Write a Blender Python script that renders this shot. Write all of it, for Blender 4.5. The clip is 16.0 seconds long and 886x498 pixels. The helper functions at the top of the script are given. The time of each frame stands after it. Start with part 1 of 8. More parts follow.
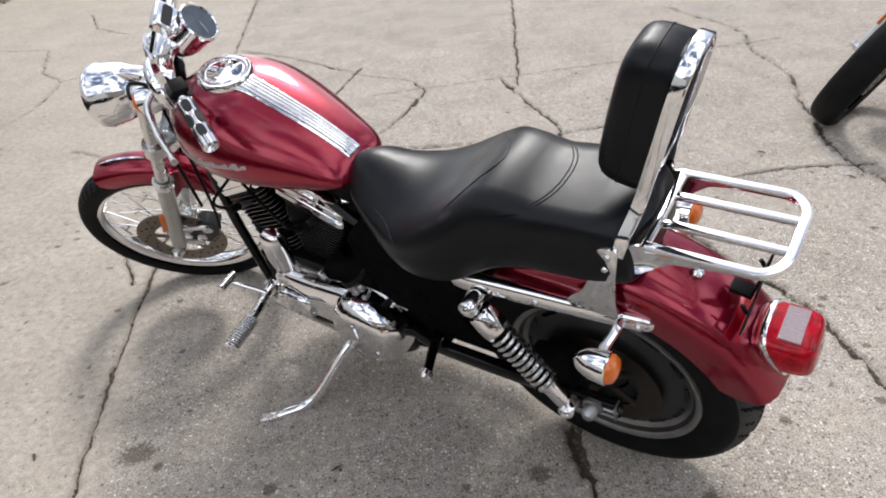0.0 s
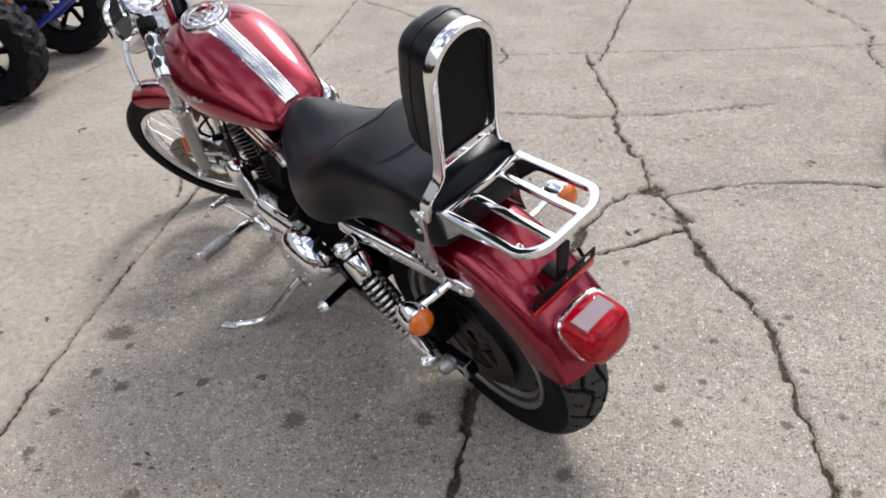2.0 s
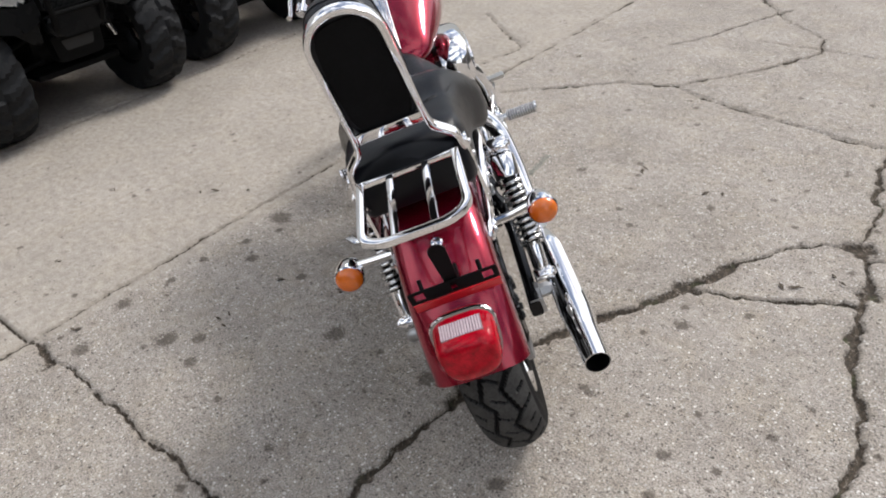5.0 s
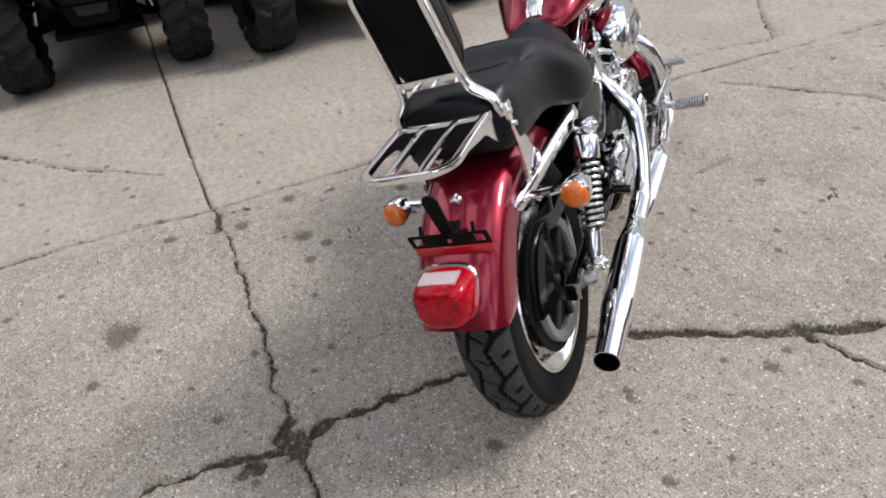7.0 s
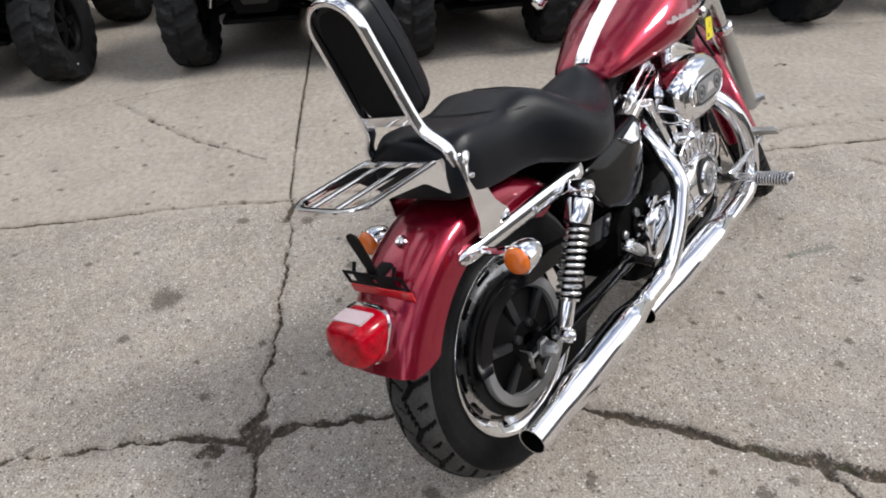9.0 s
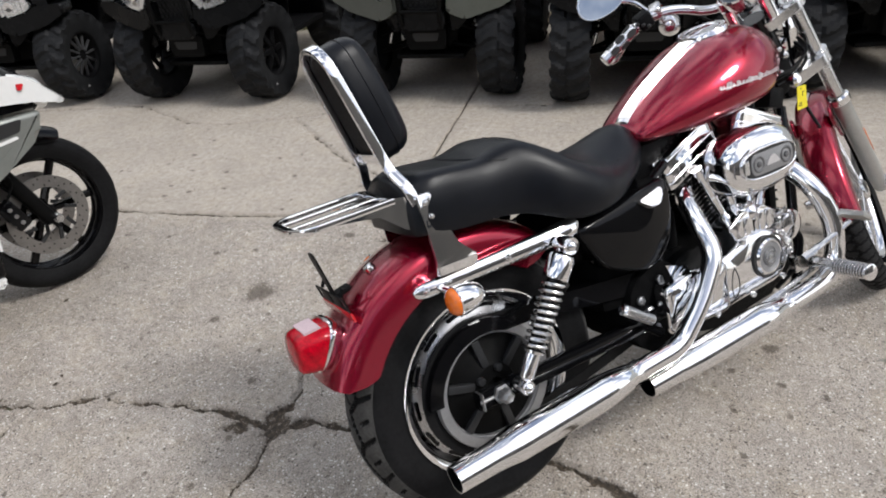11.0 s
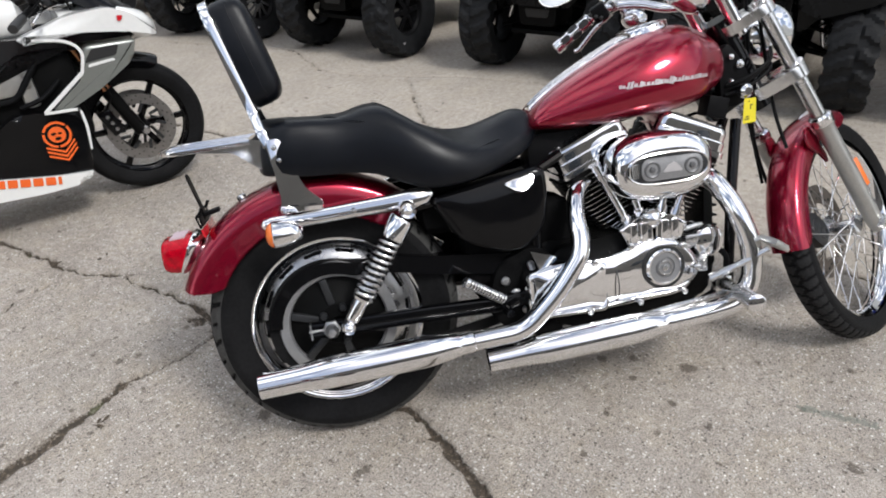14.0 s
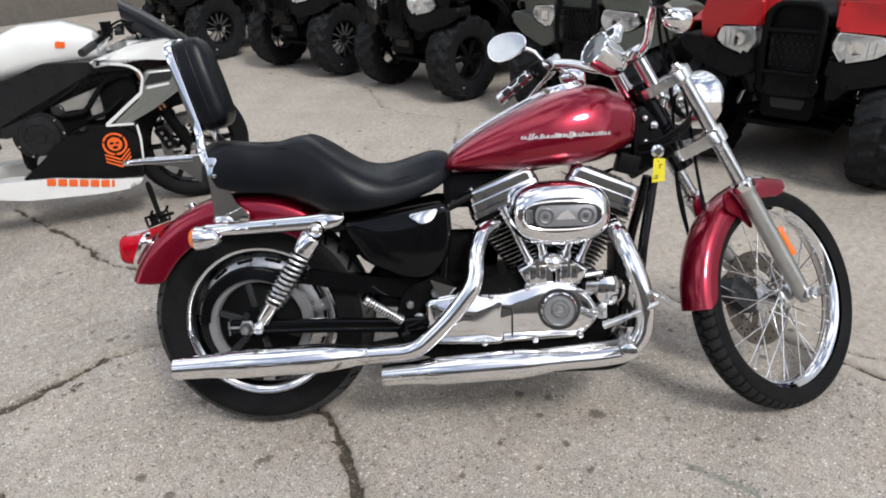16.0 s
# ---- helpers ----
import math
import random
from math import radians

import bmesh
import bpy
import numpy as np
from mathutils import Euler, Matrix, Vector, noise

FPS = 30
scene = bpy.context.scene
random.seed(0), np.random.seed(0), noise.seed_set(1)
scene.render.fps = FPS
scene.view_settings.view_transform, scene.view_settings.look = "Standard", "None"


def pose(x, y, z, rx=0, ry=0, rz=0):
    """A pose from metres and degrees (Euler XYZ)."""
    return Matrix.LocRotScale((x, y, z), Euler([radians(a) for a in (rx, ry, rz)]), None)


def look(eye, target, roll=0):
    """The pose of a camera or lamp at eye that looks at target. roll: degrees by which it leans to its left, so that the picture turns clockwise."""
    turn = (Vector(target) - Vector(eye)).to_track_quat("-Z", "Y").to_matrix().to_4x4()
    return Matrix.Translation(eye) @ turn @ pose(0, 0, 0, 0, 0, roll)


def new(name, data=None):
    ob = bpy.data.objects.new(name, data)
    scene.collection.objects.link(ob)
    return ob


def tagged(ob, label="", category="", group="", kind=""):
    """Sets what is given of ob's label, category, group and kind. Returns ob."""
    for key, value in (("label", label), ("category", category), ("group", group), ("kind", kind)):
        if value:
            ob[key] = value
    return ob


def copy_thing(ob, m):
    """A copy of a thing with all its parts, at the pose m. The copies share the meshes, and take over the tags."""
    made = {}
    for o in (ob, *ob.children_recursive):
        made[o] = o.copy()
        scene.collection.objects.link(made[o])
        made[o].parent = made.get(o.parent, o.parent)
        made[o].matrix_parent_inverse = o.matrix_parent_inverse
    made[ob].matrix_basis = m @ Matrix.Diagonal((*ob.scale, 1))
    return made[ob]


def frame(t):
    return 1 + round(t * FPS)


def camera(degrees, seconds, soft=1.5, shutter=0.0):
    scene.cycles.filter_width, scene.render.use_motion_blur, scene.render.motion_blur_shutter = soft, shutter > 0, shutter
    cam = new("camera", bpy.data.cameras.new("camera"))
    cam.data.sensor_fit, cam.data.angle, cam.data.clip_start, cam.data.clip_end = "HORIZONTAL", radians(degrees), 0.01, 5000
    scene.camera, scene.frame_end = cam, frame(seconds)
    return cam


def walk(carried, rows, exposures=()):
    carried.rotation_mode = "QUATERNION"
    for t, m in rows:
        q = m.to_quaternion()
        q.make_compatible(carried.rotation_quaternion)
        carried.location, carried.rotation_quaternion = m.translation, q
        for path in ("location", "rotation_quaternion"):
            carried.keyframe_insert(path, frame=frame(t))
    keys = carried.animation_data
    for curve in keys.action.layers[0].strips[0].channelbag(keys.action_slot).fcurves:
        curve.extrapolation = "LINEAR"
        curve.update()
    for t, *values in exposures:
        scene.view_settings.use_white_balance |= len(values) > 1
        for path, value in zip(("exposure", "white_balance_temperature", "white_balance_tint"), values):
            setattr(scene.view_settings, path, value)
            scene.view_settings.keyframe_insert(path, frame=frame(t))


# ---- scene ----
cam = camera(65.2, 16.0, soft=1.9)
PATH = [
    (0, (0.234, 0.216, 1.348), (0.154, 1.931, 0.322), -6.1),
    (0.5, (0.409, 0.129, 1.353), (0.219, 1.843, 0.341), -5.5),
    (1, (0.529, 0.13, 1.349), (0.278, 1.83, 0.327), -6.2),
    (1.5, (0.639, 0.175, 1.343), (0.289, 1.837, 0.288), -5.6),
    (2, (0.809, 0.161, 1.354), (0.32, 1.771, 0.274), -4.1),
    (2.5, (0.981, 0.147, 1.359), (0.336, 1.708, 0.286), -4.7),
    (3, (1.073, 0.23, 1.332), (0.297, 1.72, 0.246), -4.3),
    (3.2, (1.107, 0.28, 1.34), (0.287, 1.732, 0.235), -3.6),
    (5.3, (1.537, 0.631, 1.366), (0.165, 1.548, 0.236), -5.8),
    (5.5, (1.582, 0.667, 1.366), (0.158, 1.502, 0.236), -6.2),
    (6, (1.714, 0.752, 1.377), (0.191, 1.392, 0.249), -6.5),
    (6.5, (1.751, 0.839, 1.364), (0.178, 1.333, 0.232), -7.0),
    (7, (1.758, 0.955, 1.366), (0.175, 1.306, 0.196), -4.9),
    (7.5, (1.813, 1.079, 1.376), (0.191, 1.331, 0.234), -4.3),
    (8, (1.886, 1.222, 1.387), (0.218, 1.374, 0.294), -3.4),
    (8.5, (1.84, 1.325, 1.378), (0.169, 1.347, 0.279), -3.8),
    (9, (1.745, 1.416, 1.386), (0.097, 1.276, 0.261), -3.4),
    (9.5, (1.724, 1.523, 1.391), (0.084, 1.238, 0.283), -4.3),
    (9.7, (1.742, 1.59, 1.392), (0.097, 1.226, 0.313), -4.3),
    (11.8, (1.686, 2.168, 1.409), (0.218, 1.282, 0.379), -6.3),
    (12, (1.694, 2.246, 1.402), (0.253, 1.329, 0.362), -6.4),
    (12.5, (1.663, 2.378, 1.384), (0.266, 1.449, 0.295), -6.1),
    (13, (1.562, 2.474, 1.364), (0.227, 1.482, 0.253), -4.7),
    (13.5, (1.464, 2.547, 1.379), (0.167, 1.46, 0.313), -3.9),
    (14, (1.401, 2.692, 1.39), (0.178, 1.487, 0.363), -4.1),
    (14.5, (1.351, 2.818, 1.39), (0.19, 1.528, 0.396), -4.0),
    (15, (1.245, 2.896, 1.378), (0.132, 1.552, 0.4), -3.3),
    (15.5, (1.151, 2.985, 1.395), (0.093, 1.584, 0.438), -2.1),
    (16, (1.112, 3.185, 1.413), (0.087, 1.726, 0.506), -2.8),
]
walk(cam, [(t, look(eye, target, roll)) for t, eye, target, roll in PATH], [(0.0, 0.18, 6200, 10), (2.0, 0.08, 6200, 10), (3.2, -0.06, 6200, 10), (6.5, -0.06, 6250, 10), (9.5, -0.08, 6200, 10), (13.0, -0.02, 6150, 9), (16.0, -0.03, 6100, 9)])

# ---- world, sun, exposure ----
SUN_AZ, SUN_EL = 87.0, 49.0
world = bpy.data.worlds.new("sky")
scene.world = world
world.use_nodes = True
_bg = world.node_tree.nodes["Background"]
_sky = world.node_tree.nodes.new("ShaderNodeTexSky")
_sky.sky_type, _sky.sun_disc = "NISHITA", False
_sky.sun_elevation, _sky.sun_rotation = radians(SUN_EL), radians(90 - SUN_AZ)
_sky.air_density, _sky.dust_density, _sky.ozone_density = 1.0, 3.0, 1.0
# broken bright cloud over the blue
_nt = world.node_tree
_tc = _nt.nodes.new("ShaderNodeTexCoord")
_cl = _nt.nodes.new("ShaderNodeTexNoise")
_cl.inputs["Scale"].default_value, _cl.inputs["Detail"].default_value, _cl.inputs["Roughness"].default_value = 2.6, 6.0, 0.55
_nt.links.new(_tc.outputs["Generated"], _cl.inputs["Vector"])
_cr = _nt.nodes.new("ShaderNodeMapRange")
_cr.inputs["From Min"].default_value, _cr.inputs["From Max"].default_value = 0.43, 0.57
_nt.links.new(_cl.outputs["Fac"], _cr.inputs["Value"])
_mx = _nt.nodes.new("ShaderNodeMix")
_mx.data_type = "RGBA"
_mx.inputs[7].default_value = (13.6, 13.5, 13.5, 1)
_nt.links.new(_cr.outputs["Result"], _mx.inputs[0])
_nt.links.new(_sky.outputs[0], _mx.inputs[6])
_nt.links.new(_mx.outputs[2], _bg.inputs[0])
_bg.inputs[1].default_value = 0.117
_lamp = bpy.data.lights.new("sun", "SUN")
_lamp.energy, _lamp.angle, _lamp.color = 2.35, radians(14), (1.0, 0.955, 0.89)
sun = new("sun", _lamp)
sun.matrix_world = look((0, 0, 0), (-math.cos(radians(SUN_AZ)) * math.cos(radians(SUN_EL)), -math.sin(radians(SUN_AZ)) * math.cos(radians(SUN_EL)), -math.sin(radians(SUN_EL))))

# ---- building tools ----
def vec(*a):
    return Vector(a)


def finish(name, bm, material, sharp=35):
    bmesh.ops.recalc_face_normals(bm, faces=bm.faces)
    me = bpy.data.meshes.new(name)
    bm.to_mesh(me)
    bm.free()
    me.materials.append(material)
    for p in me.polygons:
        p.use_smooth = True
    me.set_sharp_from_angle(angle=radians(sharp))
    return me


def thing(name, m, label, category, group="", kind=""):
    ob = new(name)
    ob.empty_display_size = 0.1
    ob.matrix_world = m
    return tagged(ob, label, category, group, kind)


def part(name, bm, material, parent, label="", sharp=35, m=None):
    """Link a bmesh (or a finished mesh) as one object under a thing or a part."""
    me = bm if isinstance(bm, bpy.types.Mesh) else finish(name, bm, material, sharp)
    ob = new(name, me)
    ob.parent = parent
    if m is not None:
        ob.matrix_basis = m
    return tagged(ob, label)


def spline(pts, k=6):
    """Catmull-Rom through the points, k steps a span."""
    p = [Vector(q) for q in pts]
    p = [2 * p[0] - p[1]] + p + [2 * p[-1] - p[-2]]
    out = []
    for i in range(1, len(p) - 2):
        for j in range(k):
            t = j / k
            a, b, c, d = p[i - 1], p[i], p[i + 1], p[i + 2]
            out.append(0.5 * (2 * b + (c - a) * t + (2 * a - 5 * b + 4 * c - d) * t * t + (3 * b - a - 3 * c + d) * t ** 3))
    out.append(p[-2])
    return out


def fillet(pts, r, k=5):
    """A polyline with its corners rounded."""
    p = [Vector(q) for q in pts]
    out = [p[0]]
    for a, b, c in zip(p, p[1:], p[2:]):
        u, w = (a - b), (c - b)
        d = min(r, u.length * 0.49, w.length * 0.49)
        s, e = b + u.normalized() * d, b + w.normalized() * d
        for j in range(k + 1):
            t = j / k
            out.append((1 - t) ** 2 * s + 2 * t * (1 - t) * b + t * t * e)
    out.append(p[-1])
    return out


def loft(bm, rings, caps=True, ring_closed=True, path_closed=False):
    vs = [[bm.verts.new(q) for q in r] for r in rings]
    n = len(rings[0])
    pairs = list(zip(vs, vs[1:])) + ([(vs[-1], vs[0])] if path_closed else [])
    for a, b in pairs:
        for i in range(n if ring_closed else n - 1):
            j = (i + 1) % n
            bm.faces.new((a[i], a[j], b[j], b[i]))
    if caps and not path_closed:
        bm.faces.new(list(reversed(vs[0])))
        bm.faces.new(vs[-1])
    return vs


def sweep(bm, path, radius, n=10, caps=True, closed=False, section=None, up=None):
    """A tube (or any section of (u, v) points) along a path."""
    p = [Vector(q) for q in path]
    m = len(p)
    rad = radius if isinstance(radius, (list, tuple)) else [radius] * m
    sec = section or [(math.cos(2 * math.pi * i / n), math.sin(2 * math.pi * i / n)) for i in range(n)]
    rings, u = [], None
    for i in range(m):
        if closed:
            t = (p[(i + 1) % m] - p[i - 1]).normalized()
        else:
            t = (p[min(i + 1, m - 1)] - p[max(i - 1, 0)]).normalized()
        if up is not None:
            u = Vector(up)
        elif u is None:
            u = Vector((0, 0, 1)) if abs(t.z) < 0.9 else Vector((1, 0, 0))
        u = (u - t * u.dot(t)).normalized()
        w = t.cross(u)
        rings.append([p[i] + rad[i] * (a * w + b * u) for a, b in sec])
    return loft(bm, rings, caps=caps, path_closed=closed)


def lathe(bm, profile, n=32, m=None, caps=False):
    """Profile of (radius, height) turned about local z, moved by m."""
    m = m or Matrix()
    rings = []
    for i in range(n):
        a = 2 * math.pi * i / n
        rings.append([m @ Vector((r * math.cos(a), r * math.sin(a), h)) for r, h in profile])
    vs = loft(bm, rings, caps=False, ring_closed=False, path_closed=True)
    if caps:
        bm.faces.new([v[0] for v in reversed(vs)])
        bm.faces.new([v[-1] for v in vs])
    return vs


def rod(bm, a, b, r, n=10, r2=None):
    sweep(bm, [a, b], [r, r if r2 is None else r2], n)


def box(bm, size, m=None, bevel=0.0, seg=2):
    m = m or Matrix()
    r = bmesh.ops.create_cube(bm, size=1.0)
    bmesh.ops.transform(bm, matrix=m @ Matrix.Diagonal((*size, 1)), verts=r["verts"])
    if bevel:
        edges = list({e for v in r["verts"] for e in v.link_edges})
        bmesh.ops.bevel(bm, geom=edges, offset=bevel, segments=seg, affect="EDGES", profile=0.6)


def slab(bm, outline, m, depth, bevel=0.0, seg=2):
    """A polygon of (u, v) points in m's xy plane, extruded along m's z from 0 to depth."""
    lo = [bm.verts.new(m @ Vector((u, v, 0))) for u, v in outline]
    hi = [bm.verts.new(m @ Vector((u, v, depth))) for u, v in outline]
    bm.faces.new(list(reversed(lo)))
    top = bm.faces.new(hi)
    n = len(lo)
    for i in range(n):
        bm.faces.new((lo[i], lo[(i + 1) % n], hi[(i + 1) % n], hi[i]))
    if bevel:
        bmesh.ops.bevel(bm, geom=list(top.edges), offset=bevel, segments=seg, affect="EDGES", profile=0.6)


def pillow(bm, outline, m, depth, dome, edge=0.012, k=9):
    """A moulded cover: the outline raised by depth with a soft edge, then domed by a further amount."""
    cu = sum(q[0] for q in outline) / len(outline)
    cv = sum(q[1] for q in outline) / len(outline)
    span = max(max(abs(q[0] - cu) for q in outline), max(abs(q[1] - cv) for q in outline))
    edge = min(edge, depth * 0.9)
    rows = [(1.0, 0.0), (1.0, depth - edge)]
    rows += [(1 - edge / span * (1 - math.cos(t)) * 1.2, depth - edge + edge * math.sin(t)) for t in (0.4, 0.8, 1.2, 1.5)]
    f0 = rows[-1][0]
    rows += [(f0 * (1 - i / k), depth + dome * (1 - (1 - i / k) ** 2)) for i in range(1, k)]
    loft(bm, [[m @ Vector((cu + (u - cu) * f, cv + (v - cv) * f, h)) for u, v in outline] for f, h in rows])


def rounded(outline, r, k=4):
    """Corner-rounded closed outline of (u, v) points."""
    n, out = len(outline), []
    for i in range(n):
        a, b, c = (Vector((*outline[j % n], 0)) for j in (i - 1, i, i + 1))
        u, w = a - b, c - b
        d = min(r, u.length * 0.45, w.length * 0.45)
        s, e = b + u.normalized() * d, b + w.normalized() * d
        for j in range(k + 1):
            t = j / k
            q = (1 - t) ** 2 * s + 2 * t * (1 - t) * b + t * t * e
            out.append((q.x, q.y))
    return out


def oval(a, b, n=32, power=2.0):
    out = []
    for i in range(n):
        t = 2 * math.pi * i / n
        c, s = math.cos(t), math.sin(t)
        out.append((a * math.copysign(abs(c) ** (2 / power), c), b * math.copysign(abs(s) ** (2 / power), s)))
    return out


# a frame whose xy plane is the bike's x-z plane and whose z points to the bike's right (-y) or left (+y)
def side_right(x, y, z):
    return Matrix(((1, 0, 0, x), (0, 0, -1, y), (0, 1, 0, z), (0, 0, 0, 1)))


def side_left(x, y, z):
    return Matrix(((-1, 0, 0, x), (0, 0, 1, y), (0, 1, 0, z), (0, 0, 0, 1)))


def axis_y(x, y, z):
    """Local z along +y, x along +x."""
    return Matrix.Translation((x, y, z)) @ Matrix.Rotation(radians(-90), 4, "X")


def along(a, b):
    """Local z from a towards b."""
    d = Vector(b) - Vector(a)
    return Matrix.Translation(a) @ d.to_track_quat("Z", "Y").to_matrix().to_4x4()


def lerp_table(table, x):
    """Smooth table lookup: rows of (x, a, b, ...)."""
    if x <= table[0][0]:
        return table[0][1:]
    for r, s in zip(table, table[1:]):
        if x <= s[0]:
            t = (x - r[0]) / (s[0] - r[0])
            return tuple(p + (q - p) * t for p, q in zip(r[1:], s[1:]))
    return table[-1][1:]

# ---- materials ----
def material(name, color, rough=0.5, metal=0.0, vary=0.0, scale=20.0, bump=0.0, bump_scale=None, coat=0.0, rough_vary=0.0, dark=None, spec=0.5):
    """A principled surface with colour variation at two scales, uneven gloss and fine relief."""
    mt = bpy.data.materials.new(name)
    mt.use_nodes = True
    nt = mt.node_tree
    bs = nt.nodes["Principled BSDF"]
    bs.inputs["Base Color"].default_value = (*color, 1)
    bs.inputs["Roughness"].default_value = rough
    bs.inputs["Metallic"].default_value = metal
    bs.inputs["Specular IOR Level"].default_value = spec
    if coat:
        bs.inputs["Coat Weight"].default_value = coat
        bs.inputs["Coat Roughness"].default_value = 0.03
    tc = nt.nodes.new("ShaderNodeTexCoord")

    def noise_tex(s, detail=4.0):
        nz = nt.nodes.new("ShaderNodeTexNoise")
        nz.inputs["Scale"].default_value, nz.inputs["Detail"].default_value = s, detail
        nt.links.new(tc.outputs["Object"], nz.inputs["Vector"])
        return nz
    if vary:
        a, b = noise_tex(scale), noise_tex(scale * 7.3)
        mx = nt.nodes.new("ShaderNodeMath")
        mx.operation = "ADD"
        nt.links.new(a.outputs["Fac"], mx.inputs[0])
        nt.links.new(b.outputs["Fac"], mx.inputs[1])
        rp = nt.nodes.new("ShaderNodeValToRGB")
        lo = dark or tuple(c * (1 - vary) for c in color)
        hi = tuple(min(1, c * (1 + vary * 0.7)) for c in color)
        rp.color_ramp.elements[0].position, rp.color_ramp.elements[1].position = 0.35, 0.65
        rp.color_ramp.elements[0].color, rp.color_ramp.elements[1].color = (*lo, 1), (*hi, 1)
        hf = nt.nodes.new("ShaderNodeMath")
        hf.operation, hf.inputs[1].default_value = "MULTIPLY", 0.5
        nt.links.new(mx.outputs[0], hf.inputs[0])
        nt.links.new(hf.outputs[0], rp.inputs["Fac"])
        nt.links.new(rp.outputs["Color"], bs.inputs["Base Color"])
    if rough_vary:
        a = noise_tex(scale * 0.6)
        mr = nt.nodes.new("ShaderNodeMapRange")
        mr.inputs["From Min"].default_value, mr.inputs["From Max"].default_value = 0.3, 0.7
        mr.inputs["To Min"].default_value, mr.inputs["To Max"].default_value = max(0.02, rough - rough_vary), rough + rough_vary
        nt.links.new(a.outputs["Fac"], mr.inputs["Value"])
        nt.links.new(mr.outputs["Result"], bs.inputs["Roughness"])
    if bump:
        a = noise_tex(bump_scale or scale * 10, 3.0)
        bp = nt.nodes.new("ShaderNodeBump")
        bp.inputs["Strength"].default_value, bp.inputs["Distance"].default_value = bump, 0.002
        nt.links.new(a.outputs["Fac"], bp.inputs["Height"])
        nt.links.new(bp.outputs["Normal"], bs.inputs["Normal"])
    return mt


RED = material("red_pearl_paint", (0.285, 0.0026, 0.024), 0.24, 0.72, vary=0.16, scale=1100, coat=0.8)
CHROME = material("chrome", (0.90, 0.90, 0.91), 0.05, 1.0, rough_vary=0.03, scale=14)
SATIN = material("polished_aluminium", (0.72, 0.72, 0.72), 0.24, 1.0, vary=0.08, scale=40, rough_vary=0.06)
SLIDER = material("silver_painted_aluminium", (0.50, 0.50, 0.48), 0.38, 0.85, vary=0.10, scale=30, rough_vary=0.06)
STEEL = material("dull_steel", (0.42, 0.42, 0.42), 0.38, 1.0, vary=0.2, scale=30)
BLACK_GLOSS = material("gloss_black_paint", (0.003, 0.003, 0.0035), 0.09, 0.0, rough_vary=0.04, scale=12, spec=0.24)
BLACK_CRINKLE = material("black_engine_paint", (0.0045, 0.0045, 0.0045), 0.45, 0.0, vary=0.3, scale=40, bump=0.3, bump_scale=900, spec=0.06)
BLACK_PLASTIC = material("black_plastic", (0.006, 0.006, 0.0065), 0.45, 0.0, vary=0.25, scale=18, bump=0.15, bump_scale=600, spec=0.07)
RUBBER = material("tyre_rubber", (0.010, 0.010, 0.0105), 0.62, 0.0, vary=0.35, scale=14, bump=0.2, bump_scale=400, spec=0.08)
GRIP_RUBBER = material("ribbed_rubber", (0.02, 0.02, 0.02), 0.6, vary=0.2, scale=60)
LEATHER = material("black_vinyl", (0.0032, 0.0040, 0.0062), 0.35, 0.0, vary=0.2, scale=25, bump=0.14, bump_scale=700, rough_vary=0.05, spec=0.25)
ORANGE = material("amber_lens", (0.75, 0.16, 0.01), 0.18, vary=0.12, scale=120, coat=0.8)
RED_LENS = material("red_lens", (0.42, 0.0010, 0.012), 0.09, vary=0.55, scale=60, spec=0.30, bump=0.08, bump_scale=160)
RED_REFLECTOR = material("red_reflector", (0.55, 0.012, 0.02), 0.25, vary=0.15, scale=300, coat=0.5)
DISH = material("brushed_wheel_disc", (0.46, 0.46, 0.465), 0.28, 1.0, vary=0.08, scale=40, rough_vary=0.05)
PULLEY = material("machined_grey_metal", (0.27, 0.27, 0.275), 0.42, 0.5, vary=0.12, scale=30)
BLACK_ALLOY = material("satin_black_alloy", (0.013, 0.013, 0.014), 0.30, 0.0, vary=0.2, scale=30, rough_vary=0.06, spec=0.35)
GUNMETAL = material("dark_gunmetal", (0.035, 0.036, 0.038), 0.42, 0.5, vary=0.2, scale=30)
CLEAR_LENS = material("clear_ribbed_lens", (0.78, 0.74, 0.77), 0.2, vary=0.08, scale=200, coat=0.6)
WINDOW_LENS = material("pinkish_ribbed_lens", (0.50, 0.40, 0.43), 0.22, vary=0.15, scale=200, coat=0.5)
DISC = material("brushed_disc_steel", (0.075, 0.064, 0.055), 0.34, 1.0, vary=0.2, scale=60)
FRONT_DISC = material("brown_tinged_disc_steel", (0.21, 0.18, 0.15), 0.36, 1.0, vary=0.2, scale=60)
# black with reflection taken out, so inner parts stay as deep as shade
INNER_BLACK = material("reflectionless_black_metal", (0.007, 0.007, 0.0072), 0.6, 0.0, vary=0.4, scale=30, spec=0.0)
GREY_METAL = material("grey_painted_casting", (0.15, 0.15, 0.155), 0.40, 0.7, vary=0.15, scale=30)
DIAL = material("dial_glass", (0.070, 0.085, 0.10), 0.08, 0.0, vary=0.25, scale=60, coat=0.8)
YELLOW = material("yellow_tag_card", (0.78, 0.66, 0.02), 0.6, vary=0.08, scale=60)
WHITE_PRINT = material("silver_badge_print", (0.52, 0.50, 0.50), 0.3, 0.3, vary=0.05, scale=80)
BLACK_PRINT = material("black_print", (0.012, 0.012, 0.012), 0.6)
MIRROR = material("mirror_glass", (0.60, 0.61, 0.63), 0.02, 1.0)
TREAD = material("dusty_tread_rubber", (0.050, 0.049, 0.047), 0.75, 0.0, vary=0.4, scale=22, bump=0.2, bump_scale=300, spec=0.25)
